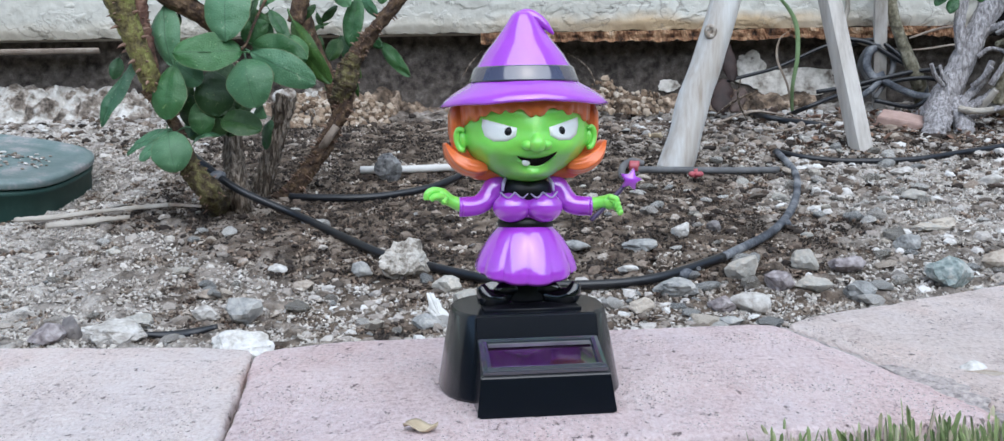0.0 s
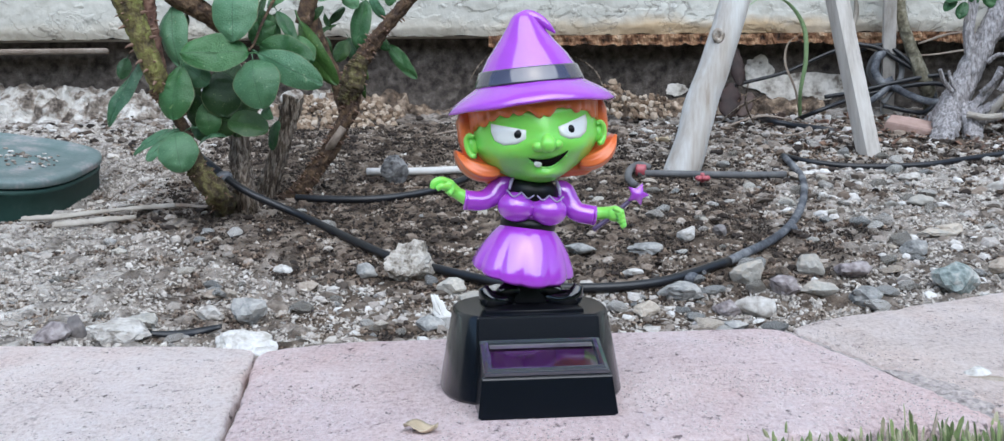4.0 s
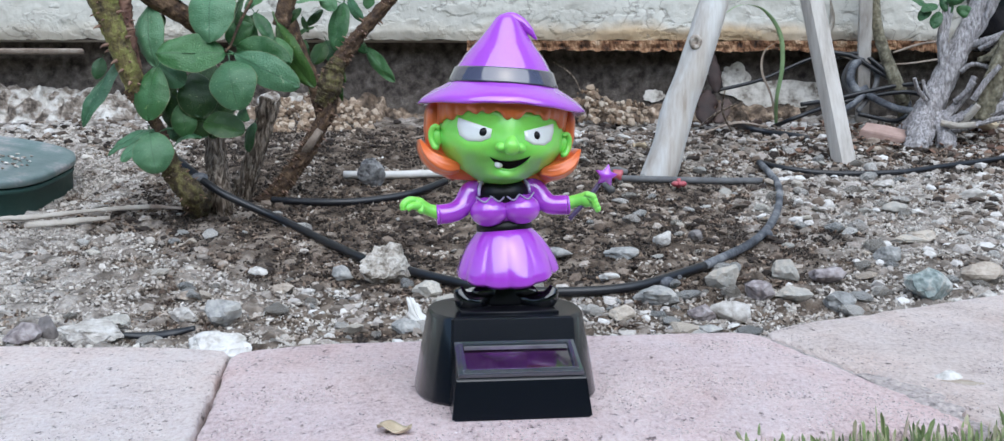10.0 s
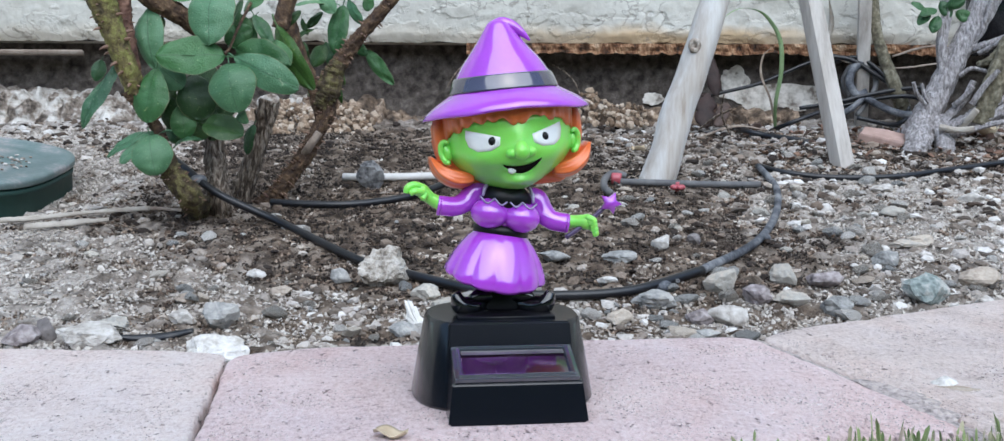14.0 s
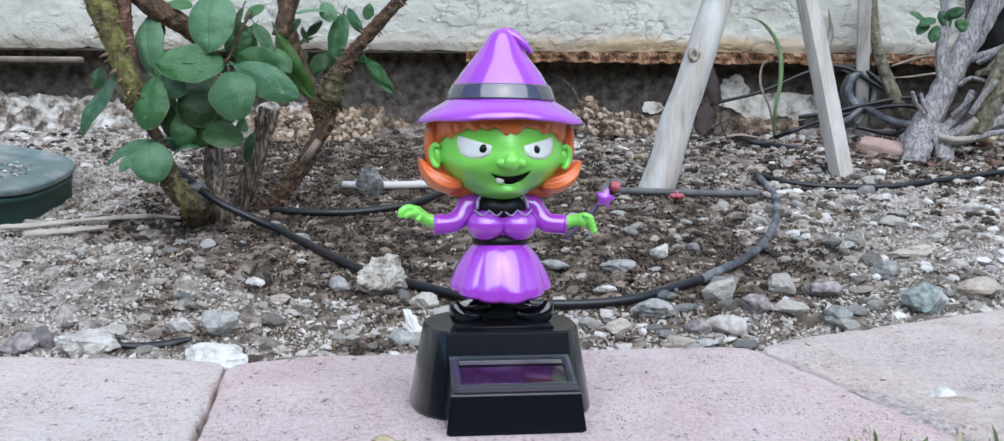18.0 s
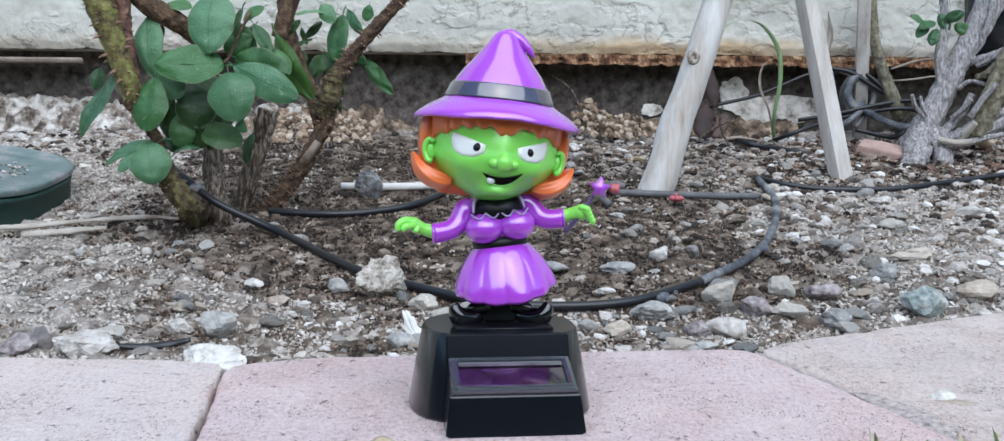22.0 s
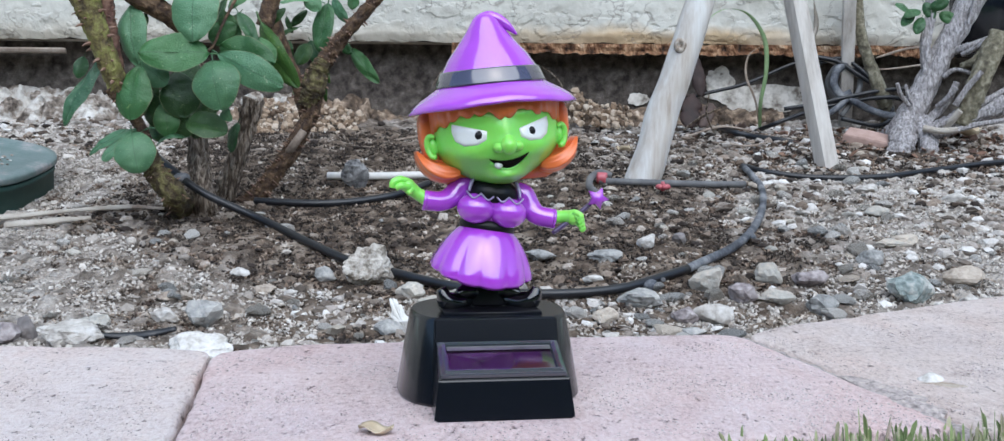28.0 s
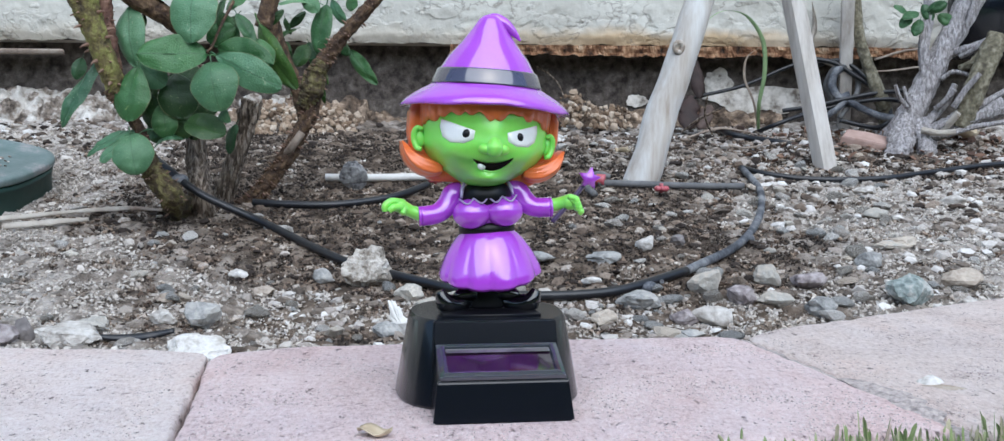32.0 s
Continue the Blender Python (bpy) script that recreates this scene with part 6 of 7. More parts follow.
def rose():
    root = group_root("rose_bush", (0, 0, 0))
    tagged(root, "thorny rose bush with grey-green leaves and several old canes", "rose bush")
    cane(root, [(-0.2118, 0.4379, 0.0185), (-0.1990, 0.3700, 0.0340), (-0.2095, 0.3600, 0.0530), (-0.2135, 0.3600, 0.0680)], [0.0100, 0.0084, 0.0068, 0.0042], cane_moss, label="mossy brown foot of the main cane", thorns=70, seed=11, rough=0.35)
    cane(root, [(-0.2123, 0.3620, 0.0573), (-0.2138, 0.3600, 0.0679), (-0.2177, 0.3580, 0.0801), (-0.2247, 0.3560, 0.0913), (-0.2313, 0.3530, 0.1040)], [0.0050, 0.0038, 0.0036, 0.0042, 0.0060], cane_red, label="dark brown joint of the main cane", thorns=14, seed=12, rough=0.3)
    cane(root, [(-0.2279, 0.3530, 0.1016), (-0.2316, 0.3490, 0.1149), (-0.2360, 0.3460, 0.1297), (-0.2406, 0.3440, 0.1451), (-0.2456, 0.3420, 0.1619), (-0.2515, 0.3400, 0.1800)], [0.0058, 0.0066, 0.0066, 0.0074, 0.0092, 0.0100], cane_green, label="mossy green-brown thorny cane", thorns=46, seed=1, rough=0.14, big=1.35)
    cane(root, [(-0.2284, 0.3580, 0.0986), (-0.2307, 0.3570, 0.1153), (-0.2334, 0.3570, 0.1304), (-0.2361, 0.3560, 0.1462), (-0.2368, 0.3560, 0.1620), (-0.2375, 0.3560, 0.1800)], [0.0040, 0.0046, 0.0046, 0.0050, 0.0056, 0.0060], cane_thorny, label="reddish cane with large flat thorns", thorns=34, seed=13, rough=0.2, big=1.5)
    cane(root, [(-0.1716, 0.3500, 0.1258), (-0.1698, 0.3560, 0.1302), (-0.1669, 0.3650, 0.1428), (-0.1614, 0.3780, 0.1603)], [0.0008, 0.0008, 0.0009, 0.0010], cane_red, "leaf_stalk", seed=14)
    cane(root, [(-0.1302, 0.4580, 0.0946), (-0.1249, 0.4580, 0.1065), (-0.1222, 0.4600, 0.1185), (-0.1167, 0.4610, 0.1277)], [0.0050, 0.0082, 0.0078, 0.0052], cane_moss, "cane_knot", "mossy knot where the far cane forks", thorns=24, seed=15, rough=0.32)
    cane(root, [(-0.1906, 0.4114, 0.0135), (-0.1881, 0.3948, 0.0313), (-0.1942, 0.4074, 0.0609), (-0.1968, 0.4150, 0.0913), (-0.1964, 0.4227, 0.1221)], [0.0098, 0.0072, 0.0064, 0.0062, 0.006], bark, label="grey ridged old cane", seed=2, rough=0.2, ridge=0.45)
    cane(root, [(-0.1922, 0.4560, 0.0179), (-0.1858, 0.4460, 0.0325), (-0.1769, 0.4420, 0.0555), (-0.1699, 0.4410, 0.0759), (-0.1628, 0.4400, 0.0993)], [0.0092, 0.0072, 0.0060, 0.0058, 0.0066], bark, label="grey cut-off old cane", seed=3, rough=0.22, ridge=0.5)
    bm = bmesh.new()
    lathe(bm, [(0.0062, -0.001), (0.0061, 0.0006), (0.0056, 0.0012), (0.0042, 0.0006), (0.0030, 0.0008), (0.0004, 0.0010)], 0, 24)
    for v in bm.verts:
        v.co *= 1 + 0.10 * noise.noise(v.co * 400)
    bmesh.ops.transform(bm, matrix=Matrix.Translation((-0.1628, 0.4400, 0.0993)) @ Matrix.Rotation(radians(52), 4, "X"), verts=bm.verts)
    part("cut_face", bm, wood_knot, root, "weathered grey cut end of a cane")
    cane(root, [(-0.1718, 0.4421, 0.0209), (-0.1576, 0.4455, 0.0372), (-0.1402, 0.4528, 0.0636), (-0.1272, 0.4600, 0.0898), (-0.1216, 0.4626, 0.1199), (-0.1040, 0.4648, 0.1453), (-0.0799, 0.4672, 0.1730), (-0.0576, 0.4693, 0.1984)], [0.0078, 0.0060, 0.0055, 0.0058, 0.0060, 0.0048, 0.0042, 0.0038], cane_red, label="reddish brown thorny cane", thorns=240, seed=4, rough=0.42)
    cane(root, [(-0.1304, 0.4647, 0.0852), (-0.1374, 0.4669, 0.1108), (-0.1504, 0.4646, 0.1430), (-0.1576, 0.4584, 0.1878)], [0.0050, 0.0050, 0.0050, 0.005], cane_red, label="brown forked cane", thorns=14, seed=5, rough=0.25)
    cane(root, [(-0.1524, 0.4249, 0.1484), (-0.1480, 0.4264, 0.1660), (-0.1418, 0.4279, 0.1835)], [0.0055, 0.0058, 0.006], cane_red, label="dark brown cane", seed=8)
    cane(root, [(-0.1891, 0.3837, 0.1363), (-0.2028, 0.3748, 0.1498), (-0.2201, 0.3658, 0.1609), (-0.2363, 0.3670, 0.1750)], [0.0050, 0.0062, 0.0068, 0.0070], cane_red, label="dark arching side shoot", thorns=8, seed=6)
    cane(root, [(-0.1523, 0.4668, 0.0511), (-0.1380, 0.4459, 0.0655), (-0.1298, 0.4469, 0.0773)], [0.0024, 0.0030, 0.0026], twig_mat, "cane_stub", "pale broken cane stub", seed=10)
    # leaves of the near spray, then those of the far canes
    leaf(root, (-0.1805, 0.3520, 0.1691), (-0.1806, 0.3430, 0.1316), 0.0316, 0, 8, 0.1, 0.1, 0.42)
    leaf(root, (-0.2197, 0.3580, 0.1169), (-0.2253, 0.3640, 0.1565), 0.0204, 0, -14, 0.16, 0.1, 0.55)
    leaf(root, (-0.1713, 0.3490, 0.1249), (-0.2131, 0.3430, 0.1243), 0.0239, 5, -6, 0.3, 0.06, 0.48)
    leaf(root, (-0.1696, 0.3450, 0.1215), (-0.1625, 0.3370, 0.0908), 0.0305, 2, 4, 0.06, 0.16, 0.46)
    leaf(root, (-0.1674, 0.3490, 0.1249), (-0.1258, 0.3410, 0.1044), 0.0207, 0, 16, 0.14, 0.08, 0.56)
    leaf(root, (-0.1674, 0.3560, 0.1294), (-0.1324, 0.3520, 0.1187), 0.0226, 1, 24, 0.16, 0.08, 0.5)
    leaf(root, (-0.1502, 0.3860, 0.1472), (-0.1253, 0.3800, 0.1046), 0.0177, 3, 30, 0.3, 0.12, 0.52)
    leaf(root, (-0.1577, 0.3720, 0.1531), (-0.1467, 0.3680, 0.1326), 0.0103, 1, -30, 0.5, 0.08, 0.5)
    leaf(root, (-0.2156, 0.3490, 0.1176), (-0.2207, 0.3430, 0.0836), 0.0247, 6, 10, 0.14, 0.1, 0.56)
    leaf(root, (-0.2180, 0.3580, 0.1205), (-0.1998, 0.3550, 0.1060), 0.0178, 0, 12, 0.12, 0.12, 0.56)
    leaf(root, (-0.1974, 0.3670, 0.1149), (-0.1903, 0.3620, 0.0856), 0.0254, 4, -10, 0.2, 0.12, 0.55)
    leaf(root, (-0.2042, 0.3660, 0.0955), (-0.2011, 0.3630, 0.0731), 0.0164, 1, -12, 0.25, 0.14, 0.55)
    leaf(root, (-0.1933, 0.3660, 0.0767), (-0.2117, 0.3640, 0.0699), 0.0090, 0, 50, 0.2, 0.25, 0.5)
    leaf(root, (-0.1895, 0.3620, 0.0848), (-0.1629, 0.3570, 0.0771), 0.0211, 4, -20, 0.35, 0.1, 0.5)
    leaf(root, (-0.2195, 0.3460, 0.0773), (-0.2133, 0.3390, 0.0517), 0.0262, 2, -6, 0.1, 0.18, 0.5)
    leaf(root, (-0.2156, 0.3540, 0.0800), (-0.2514, 0.3580, 0.0640), 0.0121, 0, 40, 0.35, 0.1, 0.45)
    leaf(root, (-0.2177, 0.3500, 0.0737), (-0.2391, 0.3460, 0.0603), 0.0136, 0, 25, 0.25, 0.15, 0.55)
    leaf(root, (-0.2471, 0.3720, 0.1211), (-0.2701, 0.3660, 0.0802), 0.0165, 0, 28, 0.3, 0.06, 0.55)
    leaf(root, (-0.2583, 0.3780, 0.1239), (-0.2614, 0.3740, 0.1098), 0.0092, 1, -20, 0.2, 0.1, 0.5)
    leaf(root, (-0.1686, 0.3740, 0.1623), (-0.1742, 0.3720, 0.1318), 0.0120, 4, 40, 0.3, 0.1, 0.5)
    leaf(root, (-0.1592, 0.3720, 0.1435), (-0.1760, 0.3680, 0.1343), 0.0149, 1, -30, 0.2, 0.1, 0.5)
    leaf(root, (-0.1652, 0.3530, 0.0910), (-0.1599, 0.3500, 0.0830), 0.0088, 2, 30, 0.2, 0.3, 0.4)
    leaf(root, (-0.1781, 0.3780, 0.1522), (-0.1586, 0.3740, 0.1355), 0.0167, 1, 20, 0.2, 0.1, 0.5)
    leaf(root, (-0.1450, 0.3720, 0.1373), (-0.1380, 0.3680, 0.1172), 0.0165, 1, -25, 0.2, 0.1, 0.5)
    leaf(root, (-0.1879, 0.3760, 0.1030), (-0.2050, 0.3740, 0.0948), 0.0166, 4, -20, 0.2, 0.1, 0.5)
    leaf(root, (-0.1821, 0.3780, 0.1072), (-0.1746, 0.3740, 0.0882), 0.0183, 4, 25, 0.2, 0.1, 0.5)
    leaf(root, (-0.2148, 0.3720, 0.1030), (-0.2238, 0.3700, 0.0858), 0.0124, 4, 25, 0.2, 0.1, 0.5)
    leaf(root, (-0.2017, 0.3800, 0.0950), (-0.1843, 0.3760, 0.0857), 0.0142, 4, -25, 0.2, 0.1, 0.5)
    leaf(root, (-0.1548, 0.3740, 0.1213), (-0.1407, 0.3720, 0.1076), 0.0141, 4, 25, 0.2, 0.1, 0.5)
    leaf(root, (-0.2173, 0.3780, 0.0826), (-0.2096, 0.3760, 0.0693), 0.0108, 1, 25, 0.2, 0.1, 0.5)
    leaf(root, (-0.1634, 0.3840, 0.0824), (-0.1680, 0.3820, 0.0632), 0.0109, 1, 35, 0.2, 0.1, 0.5)
    leaf(root, (-0.1969, 0.3700, 0.1627), (-0.2123, 0.3700, 0.1660), 0.0149, 1, 35, 0.2, 0.1, 0.5)
    leaf(root, (-0.1556, 0.3860, 0.1661), (-0.1687, 0.3840, 0.1569), 0.0143, 1, 35, 0.2, 0.1, 0.5)
    leaf(root, (-0.1525, 0.4300, 0.1488), (-0.1389, 0.4300, 0.1610), 0.0063, 4, 30, 0.2, 0.1, 0.5)
    leaf(root, (-0.1180, 0.4780, 0.1717), (-0.1234, 0.4720, 0.1345), 0.0176, 1, 18, 0.22, 0.08, 0.5)
    leaf(root, (-0.1021, 0.4860, 0.1387), (-0.0808, 0.4800, 0.1128), 0.0110, 1, 22, 0.25, 0.12, 0.48)
    leaf(root, (-0.1107, 0.4860, 0.1406), (-0.1000, 0.4840, 0.1347), 0.0067, 1, 30, 0.2, 0.1, 0.5)
    leaf(root, (-0.1416, 0.4900, 0.1552), (-0.1576, 0.4900, 0.1458), 0.0058, 4, 30, 0.2, 0.1, 0.5)
    leaf(root, (-0.1464, 0.4900, 0.1543), (-0.1338, 0.4900, 0.1665), 0.0063, 4, 30, 0.2, 0.1, 0.5)
    leaf(root, (-0.1501, 0.4900, 0.1618), (-0.1456, 0.4900, 0.1495), 0.0053, 4, 30, 0.2, 0.1, 0.5)
    leaf(root, (-0.1330, 0.4860, 0.1425), (-0.1411, 0.4840, 0.1264), 0.0154, 4, 20, 0.2, 0.1, 0.5)
    leaf(root, (-0.1309, 0.4880, 0.1446), (-0.1243, 0.4860, 0.1264), 0.0125, 1, -25, 0.2, 0.1, 0.5)
    leaf(root, (-0.1238, 0.4760, 0.1742), (-0.1539, 0.4760, 0.1725), 0.0143, 2, 50, 0.2, 0.1, 0.5)
    leaf(root, (-0.1328, 0.4740, 0.1777), (-0.1221, 0.4700, 0.1643), 0.0123, 2, 15, 0.2, 0.1, 0.5)
    leaf(root, (-0.1164, 0.4900, 0.1759), (-0.1037, 0.4860, 0.1566), 0.0087, 0, 35, 0.2, 0.1, 0.5)
    leaf(root, (-0.0996, 0.4900, 0.1796), (-0.1012, 0.4900, 0.1673), 0.0126, 1, 35, 0.2, 0.1, 0.5)
    leaf(root, (-0.1218, 0.4700, 0.1283), (-0.1155, 0.4700, 0.1115), 0.0066, 3, 30, 0.2, 0.1, 0.5)
    leaf(root, (-0.1310, 0.4700, 0.1107), (-0.1335, 0.4700, 0.1004), 0.0052, 4, 30, 0.2, 0.1, 0.5)
    leaf(root, (-0.1401, 0.4720, 0.1164), (-0.1410, 0.4700, 0.1014), 0.0057, 3, 30, 0.2, 0.1, 0.5)
    leaf(root, (-0.1196, 0.4660, 0.1114), (-0.1167, 0.4640, 0.0983), 0.0052, 3, 30, 0.2, 0.1, 0.5)
    leaf(root, (-0.1504, 0.4900, 0.1448), (-0.1469, 0.4900, 0.1296), 0.0097, 4, 30, 0.2, 0.1, 0.5)
    # leaves deep in the bush, their shade put into a darker green
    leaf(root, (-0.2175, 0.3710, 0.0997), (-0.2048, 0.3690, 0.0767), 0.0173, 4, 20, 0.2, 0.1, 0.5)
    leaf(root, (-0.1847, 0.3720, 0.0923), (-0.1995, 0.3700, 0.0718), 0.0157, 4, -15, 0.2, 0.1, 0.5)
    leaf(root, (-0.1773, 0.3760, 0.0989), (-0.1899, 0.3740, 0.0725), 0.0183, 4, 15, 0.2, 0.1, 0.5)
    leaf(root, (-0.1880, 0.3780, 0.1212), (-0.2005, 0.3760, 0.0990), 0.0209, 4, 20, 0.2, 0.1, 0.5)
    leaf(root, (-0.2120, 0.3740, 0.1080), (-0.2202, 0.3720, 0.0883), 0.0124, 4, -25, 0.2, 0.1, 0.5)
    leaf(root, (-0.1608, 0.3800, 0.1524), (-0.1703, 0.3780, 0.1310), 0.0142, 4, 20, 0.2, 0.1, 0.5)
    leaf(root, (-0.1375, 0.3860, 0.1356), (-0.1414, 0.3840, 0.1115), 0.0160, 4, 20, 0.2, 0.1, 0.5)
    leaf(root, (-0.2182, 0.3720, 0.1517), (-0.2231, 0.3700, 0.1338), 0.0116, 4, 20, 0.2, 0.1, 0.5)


def shrub():
    root = group_root("shrub", (0, 0, 0))
    tagged(root, "grey-barked old shrub trunk with bare twigs and few leaves", "shrub")
    cane(root, [(0.3838, 0.6968, 0.0650), (0.3842, 0.6653, 0.0841), (0.4018, 0.6683, 0.1191), (0.4194, 0.6713, 0.1541), (0.4370, 0.6740, 0.1862), (0.4522, 0.6722, 0.2234)], [0.0170, 0.0135, 0.0108, 0.0104, 0.0112, 0.012], grey_bark, "trunk", "grey flaking trunk", seed=1, rough=0.16)
    cane(root, [(0.3900, 0.6700, 0.1000), (0.3790, 0.6520, 0.0830), (0.3710, 0.6380, 0.0680), (0.3640, 0.6280, 0.0560)], [0.0095, 0.0112, 0.0118, 0.0105], grey_bark, "root", "spreading grey root at the foot", seed=31, rough=0.24)
    cane(root, [(0.3950, 0.6600, 0.0900), (0.3960, 0.6440, 0.0740), (0.3930, 0.6300, 0.0600)], [0.0090, 0.0090, 0.0080], grey_bark, "root", "spreading grey root at the foot", seed=32, rough=0.24)
    cane(root, [(0.3823, 0.6598, 0.0783), (0.4015, 0.6500, 0.0811), (0.4259, 0.6408, 0.0908), (0.4610, 0.6321, 0.1064)], [0.010, 0.0085, 0.0080, 0.008], grey_bark, "branch", seed=2, rough=0.25)
    cane(root, [(0.3957, 0.6504, 0.0863), (0.4159, 0.6522, 0.1070), (0.4257, 0.6538, 0.1254)], [0.0040, 0.0036, 0.0028], grey_bark, "branch", seed=3, rough=0.2)
    cane(root, [(0.4259, 0.6404, 0.0868), (0.4384, 0.6340, 0.1289), (0.4553, 0.6374, 0.1683)], [0.010, 0.0095, 0.009], olive_bark, "branch", seed=4, rough=0.2)
    cane(root, [(0.4033, 0.6638, 0.1247), (0.4009, 0.6667, 0.1596), (0.4056, 0.6692, 0.1886), (0.4044, 0.6717, 0.2176)], [0.0045, 0.0050, 0.0048, 0.0045], grey_bark, "branch", seed=5, rough=0.2)
    cane(root, [(0.4252, 0.6713, 0.1541), (0.4390, 0.6566, 0.1587), (0.4601, 0.6474, 0.1681)], [0.0040, 0.0036, 0.003], grey_bark, "branch", seed=6, rough=0.2)
    cane(root, [(0.4125, 0.7746, 0.0834), (0.3859, 0.7226, 0.1091), (0.3717, 0.7258, 0.1460), (0.3624, 0.7284, 0.1769), (0.3574, 0.7327, 0.2262)], [0.0080, 0.0070, 0.0056, 0.0050, 0.005], olive_bark, "stem", "olive-brown slim stem", seed=7)
    for k, (pts, r) in enumerate((
        ([(0.3891, 0.6444, 0.0748), (0.4066, 0.6347, 0.0783), (0.4299, 0.6303, 0.0861), (0.4586, 0.6258, 0.0917)], 0.0028),
        ([(0.4030, 0.6399, 0.0805), (0.4237, 0.6366, 0.1009), (0.4384, 0.6321, 0.1064), (0.4610, 0.6331, 0.1188)], 0.0034),
        ([(0.3962, 0.6399, 0.0805), (0.4077, 0.6356, 0.0884), (0.4158, 0.6311, 0.0951)], 0.0032),
        ([(0.4303, 0.6551, 0.1403), (0.4362, 0.6454, 0.1442), (0.4441, 0.6412, 0.1541), (0.4610, 0.6369, 0.1627)], 0.0034),
        ([(0.3896, 0.6567, 0.1014), (0.3818, 0.6527, 0.1127), (0.3790, 0.6536, 0.1231)], 0.0016),
        ([(0.4151, 0.6592, 0.1303), (0.4245, 0.6548, 0.1369), (0.4384, 0.6494, 0.1332)], 0.0020),
        ([(0.4243, 0.6667, 0.1596), (0.4354, 0.6630, 0.1742), (0.4407, 0.6595, 0.1921), (0.4453, 0.6616, 0.2162)], 0.0030),
        ([(0.3784, 0.6495, 0.0748), (0.3653, 0.6390, 0.0703), (0.3566, 0.6331, 0.0601)], 0.0030),
    )):
        cane(root, pts, [r, r * 0.95, r * 0.85, r * 0.7][:len(pts)], grey_bark if k != 3 else olive_bark, "twig", seed=20 + k, rough=0.3)
    # short dead stubs round the foot of the trunk
    for k, (pts, r) in enumerate((
        ([(0.4066, 0.6480, 0.1032), (0.4121, 0.6400, 0.1109), (0.4172, 0.6340, 0.1197)], 0.0034),
        ([(0.4074, 0.6400, 0.0815), (0.4128, 0.6320, 0.0904), (0.4177, 0.6260, 0.0993)], 0.0044),
        ([(0.3897, 0.6360, 0.0838), (0.4012, 0.6280, 0.0814), (0.4143, 0.6220, 0.0825)], 0.0040),
        ([(0.3817, 0.6520, 0.1046), (0.3722, 0.6460, 0.1136), (0.3670, 0.6420, 0.1236)], 0.0026),
        ([(0.4321, 0.6600, 0.1507), (0.4401, 0.6500, 0.1567), (0.4510, 0.6400, 0.1659)], 0.0030),
        ([(0.4148, 0.6300, 0.1039), (0.4237, 0.6260, 0.1204), (0.4337, 0.6220, 0.1335)], 0.0036),
    )):
        cane(root, pts, [r * 0.75, r * 0.7, r * 0.6], pale_twig if k in (1, 2) else grey_bark, "stub", seed=40 + k, rough=0.25)
    for at, a in (((0.3853, 0.6592, 0.1886), 200), ((0.3911, 0.6582, 0.1771), 250), ((0.3827, 0.6638, 0.1834), 230), ((0.4024, 0.6644, 0.1909), 300), ((0.4101, 0.6598, 0.1955), 20), ((0.3792, 0.6647, 0.1938), 160), ((0.4219, 0.6689, 0.1851), 330), ((0.4435, 0.6700, 0.1979), 40)):
        d = Vector((math.cos(radians(a)), -0.2, math.sin(radians(a)))) * 0.0085
        leaf(root, tuple(Vector(at) - d), tuple(Vector(at) + d), 0.011, 1, 25, 0.2, 0.1)


def strap_plant():
    """A small clump with one long arching green blade and dry ones."""
    root = group_root("strap_leaf_plant", (0, 0, 0))
    tagged(root, "arching green strap leaf with dry stalks by the wall", "plant")
    base = (0.2667, 0.7282, 0.0807)

    def blade(points, w, material, name):
        bm = bmesh.new()
        line = smooth_line(points, 8)
        rings = []
        for k, p in enumerate(line):
            u = k / (len(line) - 1)
            h = w * (0.7 + 0.5 * math.sin(math.pi * u)) * (1 - u ** 4) + 0.0003
            rings.append([p + Vector((-h, 0, 0)), p + Vector((0, 0.0012, 0)), p + Vector((h, 0, 0)), p + Vector((0, 0.0022, 0))])
        skin(bm, rings)
        part(name, bm, material, root)

    blade([base, (0.2607, 0.7050, 0.1065), (0.2625, 0.6950, 0.1337), (0.2600, 0.6870, 0.1580), (0.2525, 0.6800, 0.1738), (0.2386, 0.6720, 0.1870), (0.2229, 0.6650, 0.1908), (0.2097, 0.6600, 0.1880), (0.1978, 0.6550, 0.1796)], 0.0017, blade_mat, "blade")
    blade([base, (0.2578, 0.7126, 0.1088), (0.2486, 0.7147, 0.1332), (0.2511, 0.7163, 0.1527), (0.2640, 0.7172, 0.1625)], 0.0008, twig_mat, "dry_blade")
    blade([(0.3189, 0.7476, 0.1662), (0.3252, 0.7492, 0.1850), (0.3197, 0.7412, 0.2089)], 0.002, pale_twig, "dry_blade")


def utility_box():
    """A small black box on the wall behind the shrub, with a grey knob."""
    c = (0.4863, 0.7450, 0.1817)
    root = group_root("utility_box", c)
    tagged(root, "black box on the wall behind the shrub", "utility box")
    bm = bmesh.new()
    prism(bm, [(-0.029, -0.012), (0.029, -0.012), (0.029, 0.008), (-0.029, 0.008)], -0.027, 0.046, soft=0.0015)
    part("box_body", bm, black, root)
    bm = bmesh.new()
    blob(bm, (-0.022, -0.0125, 0.010), (0.0055, 0.003, 0.0055), 0, level=2)
    part("knob", bm, hose_grey, root, "dull grey knob")


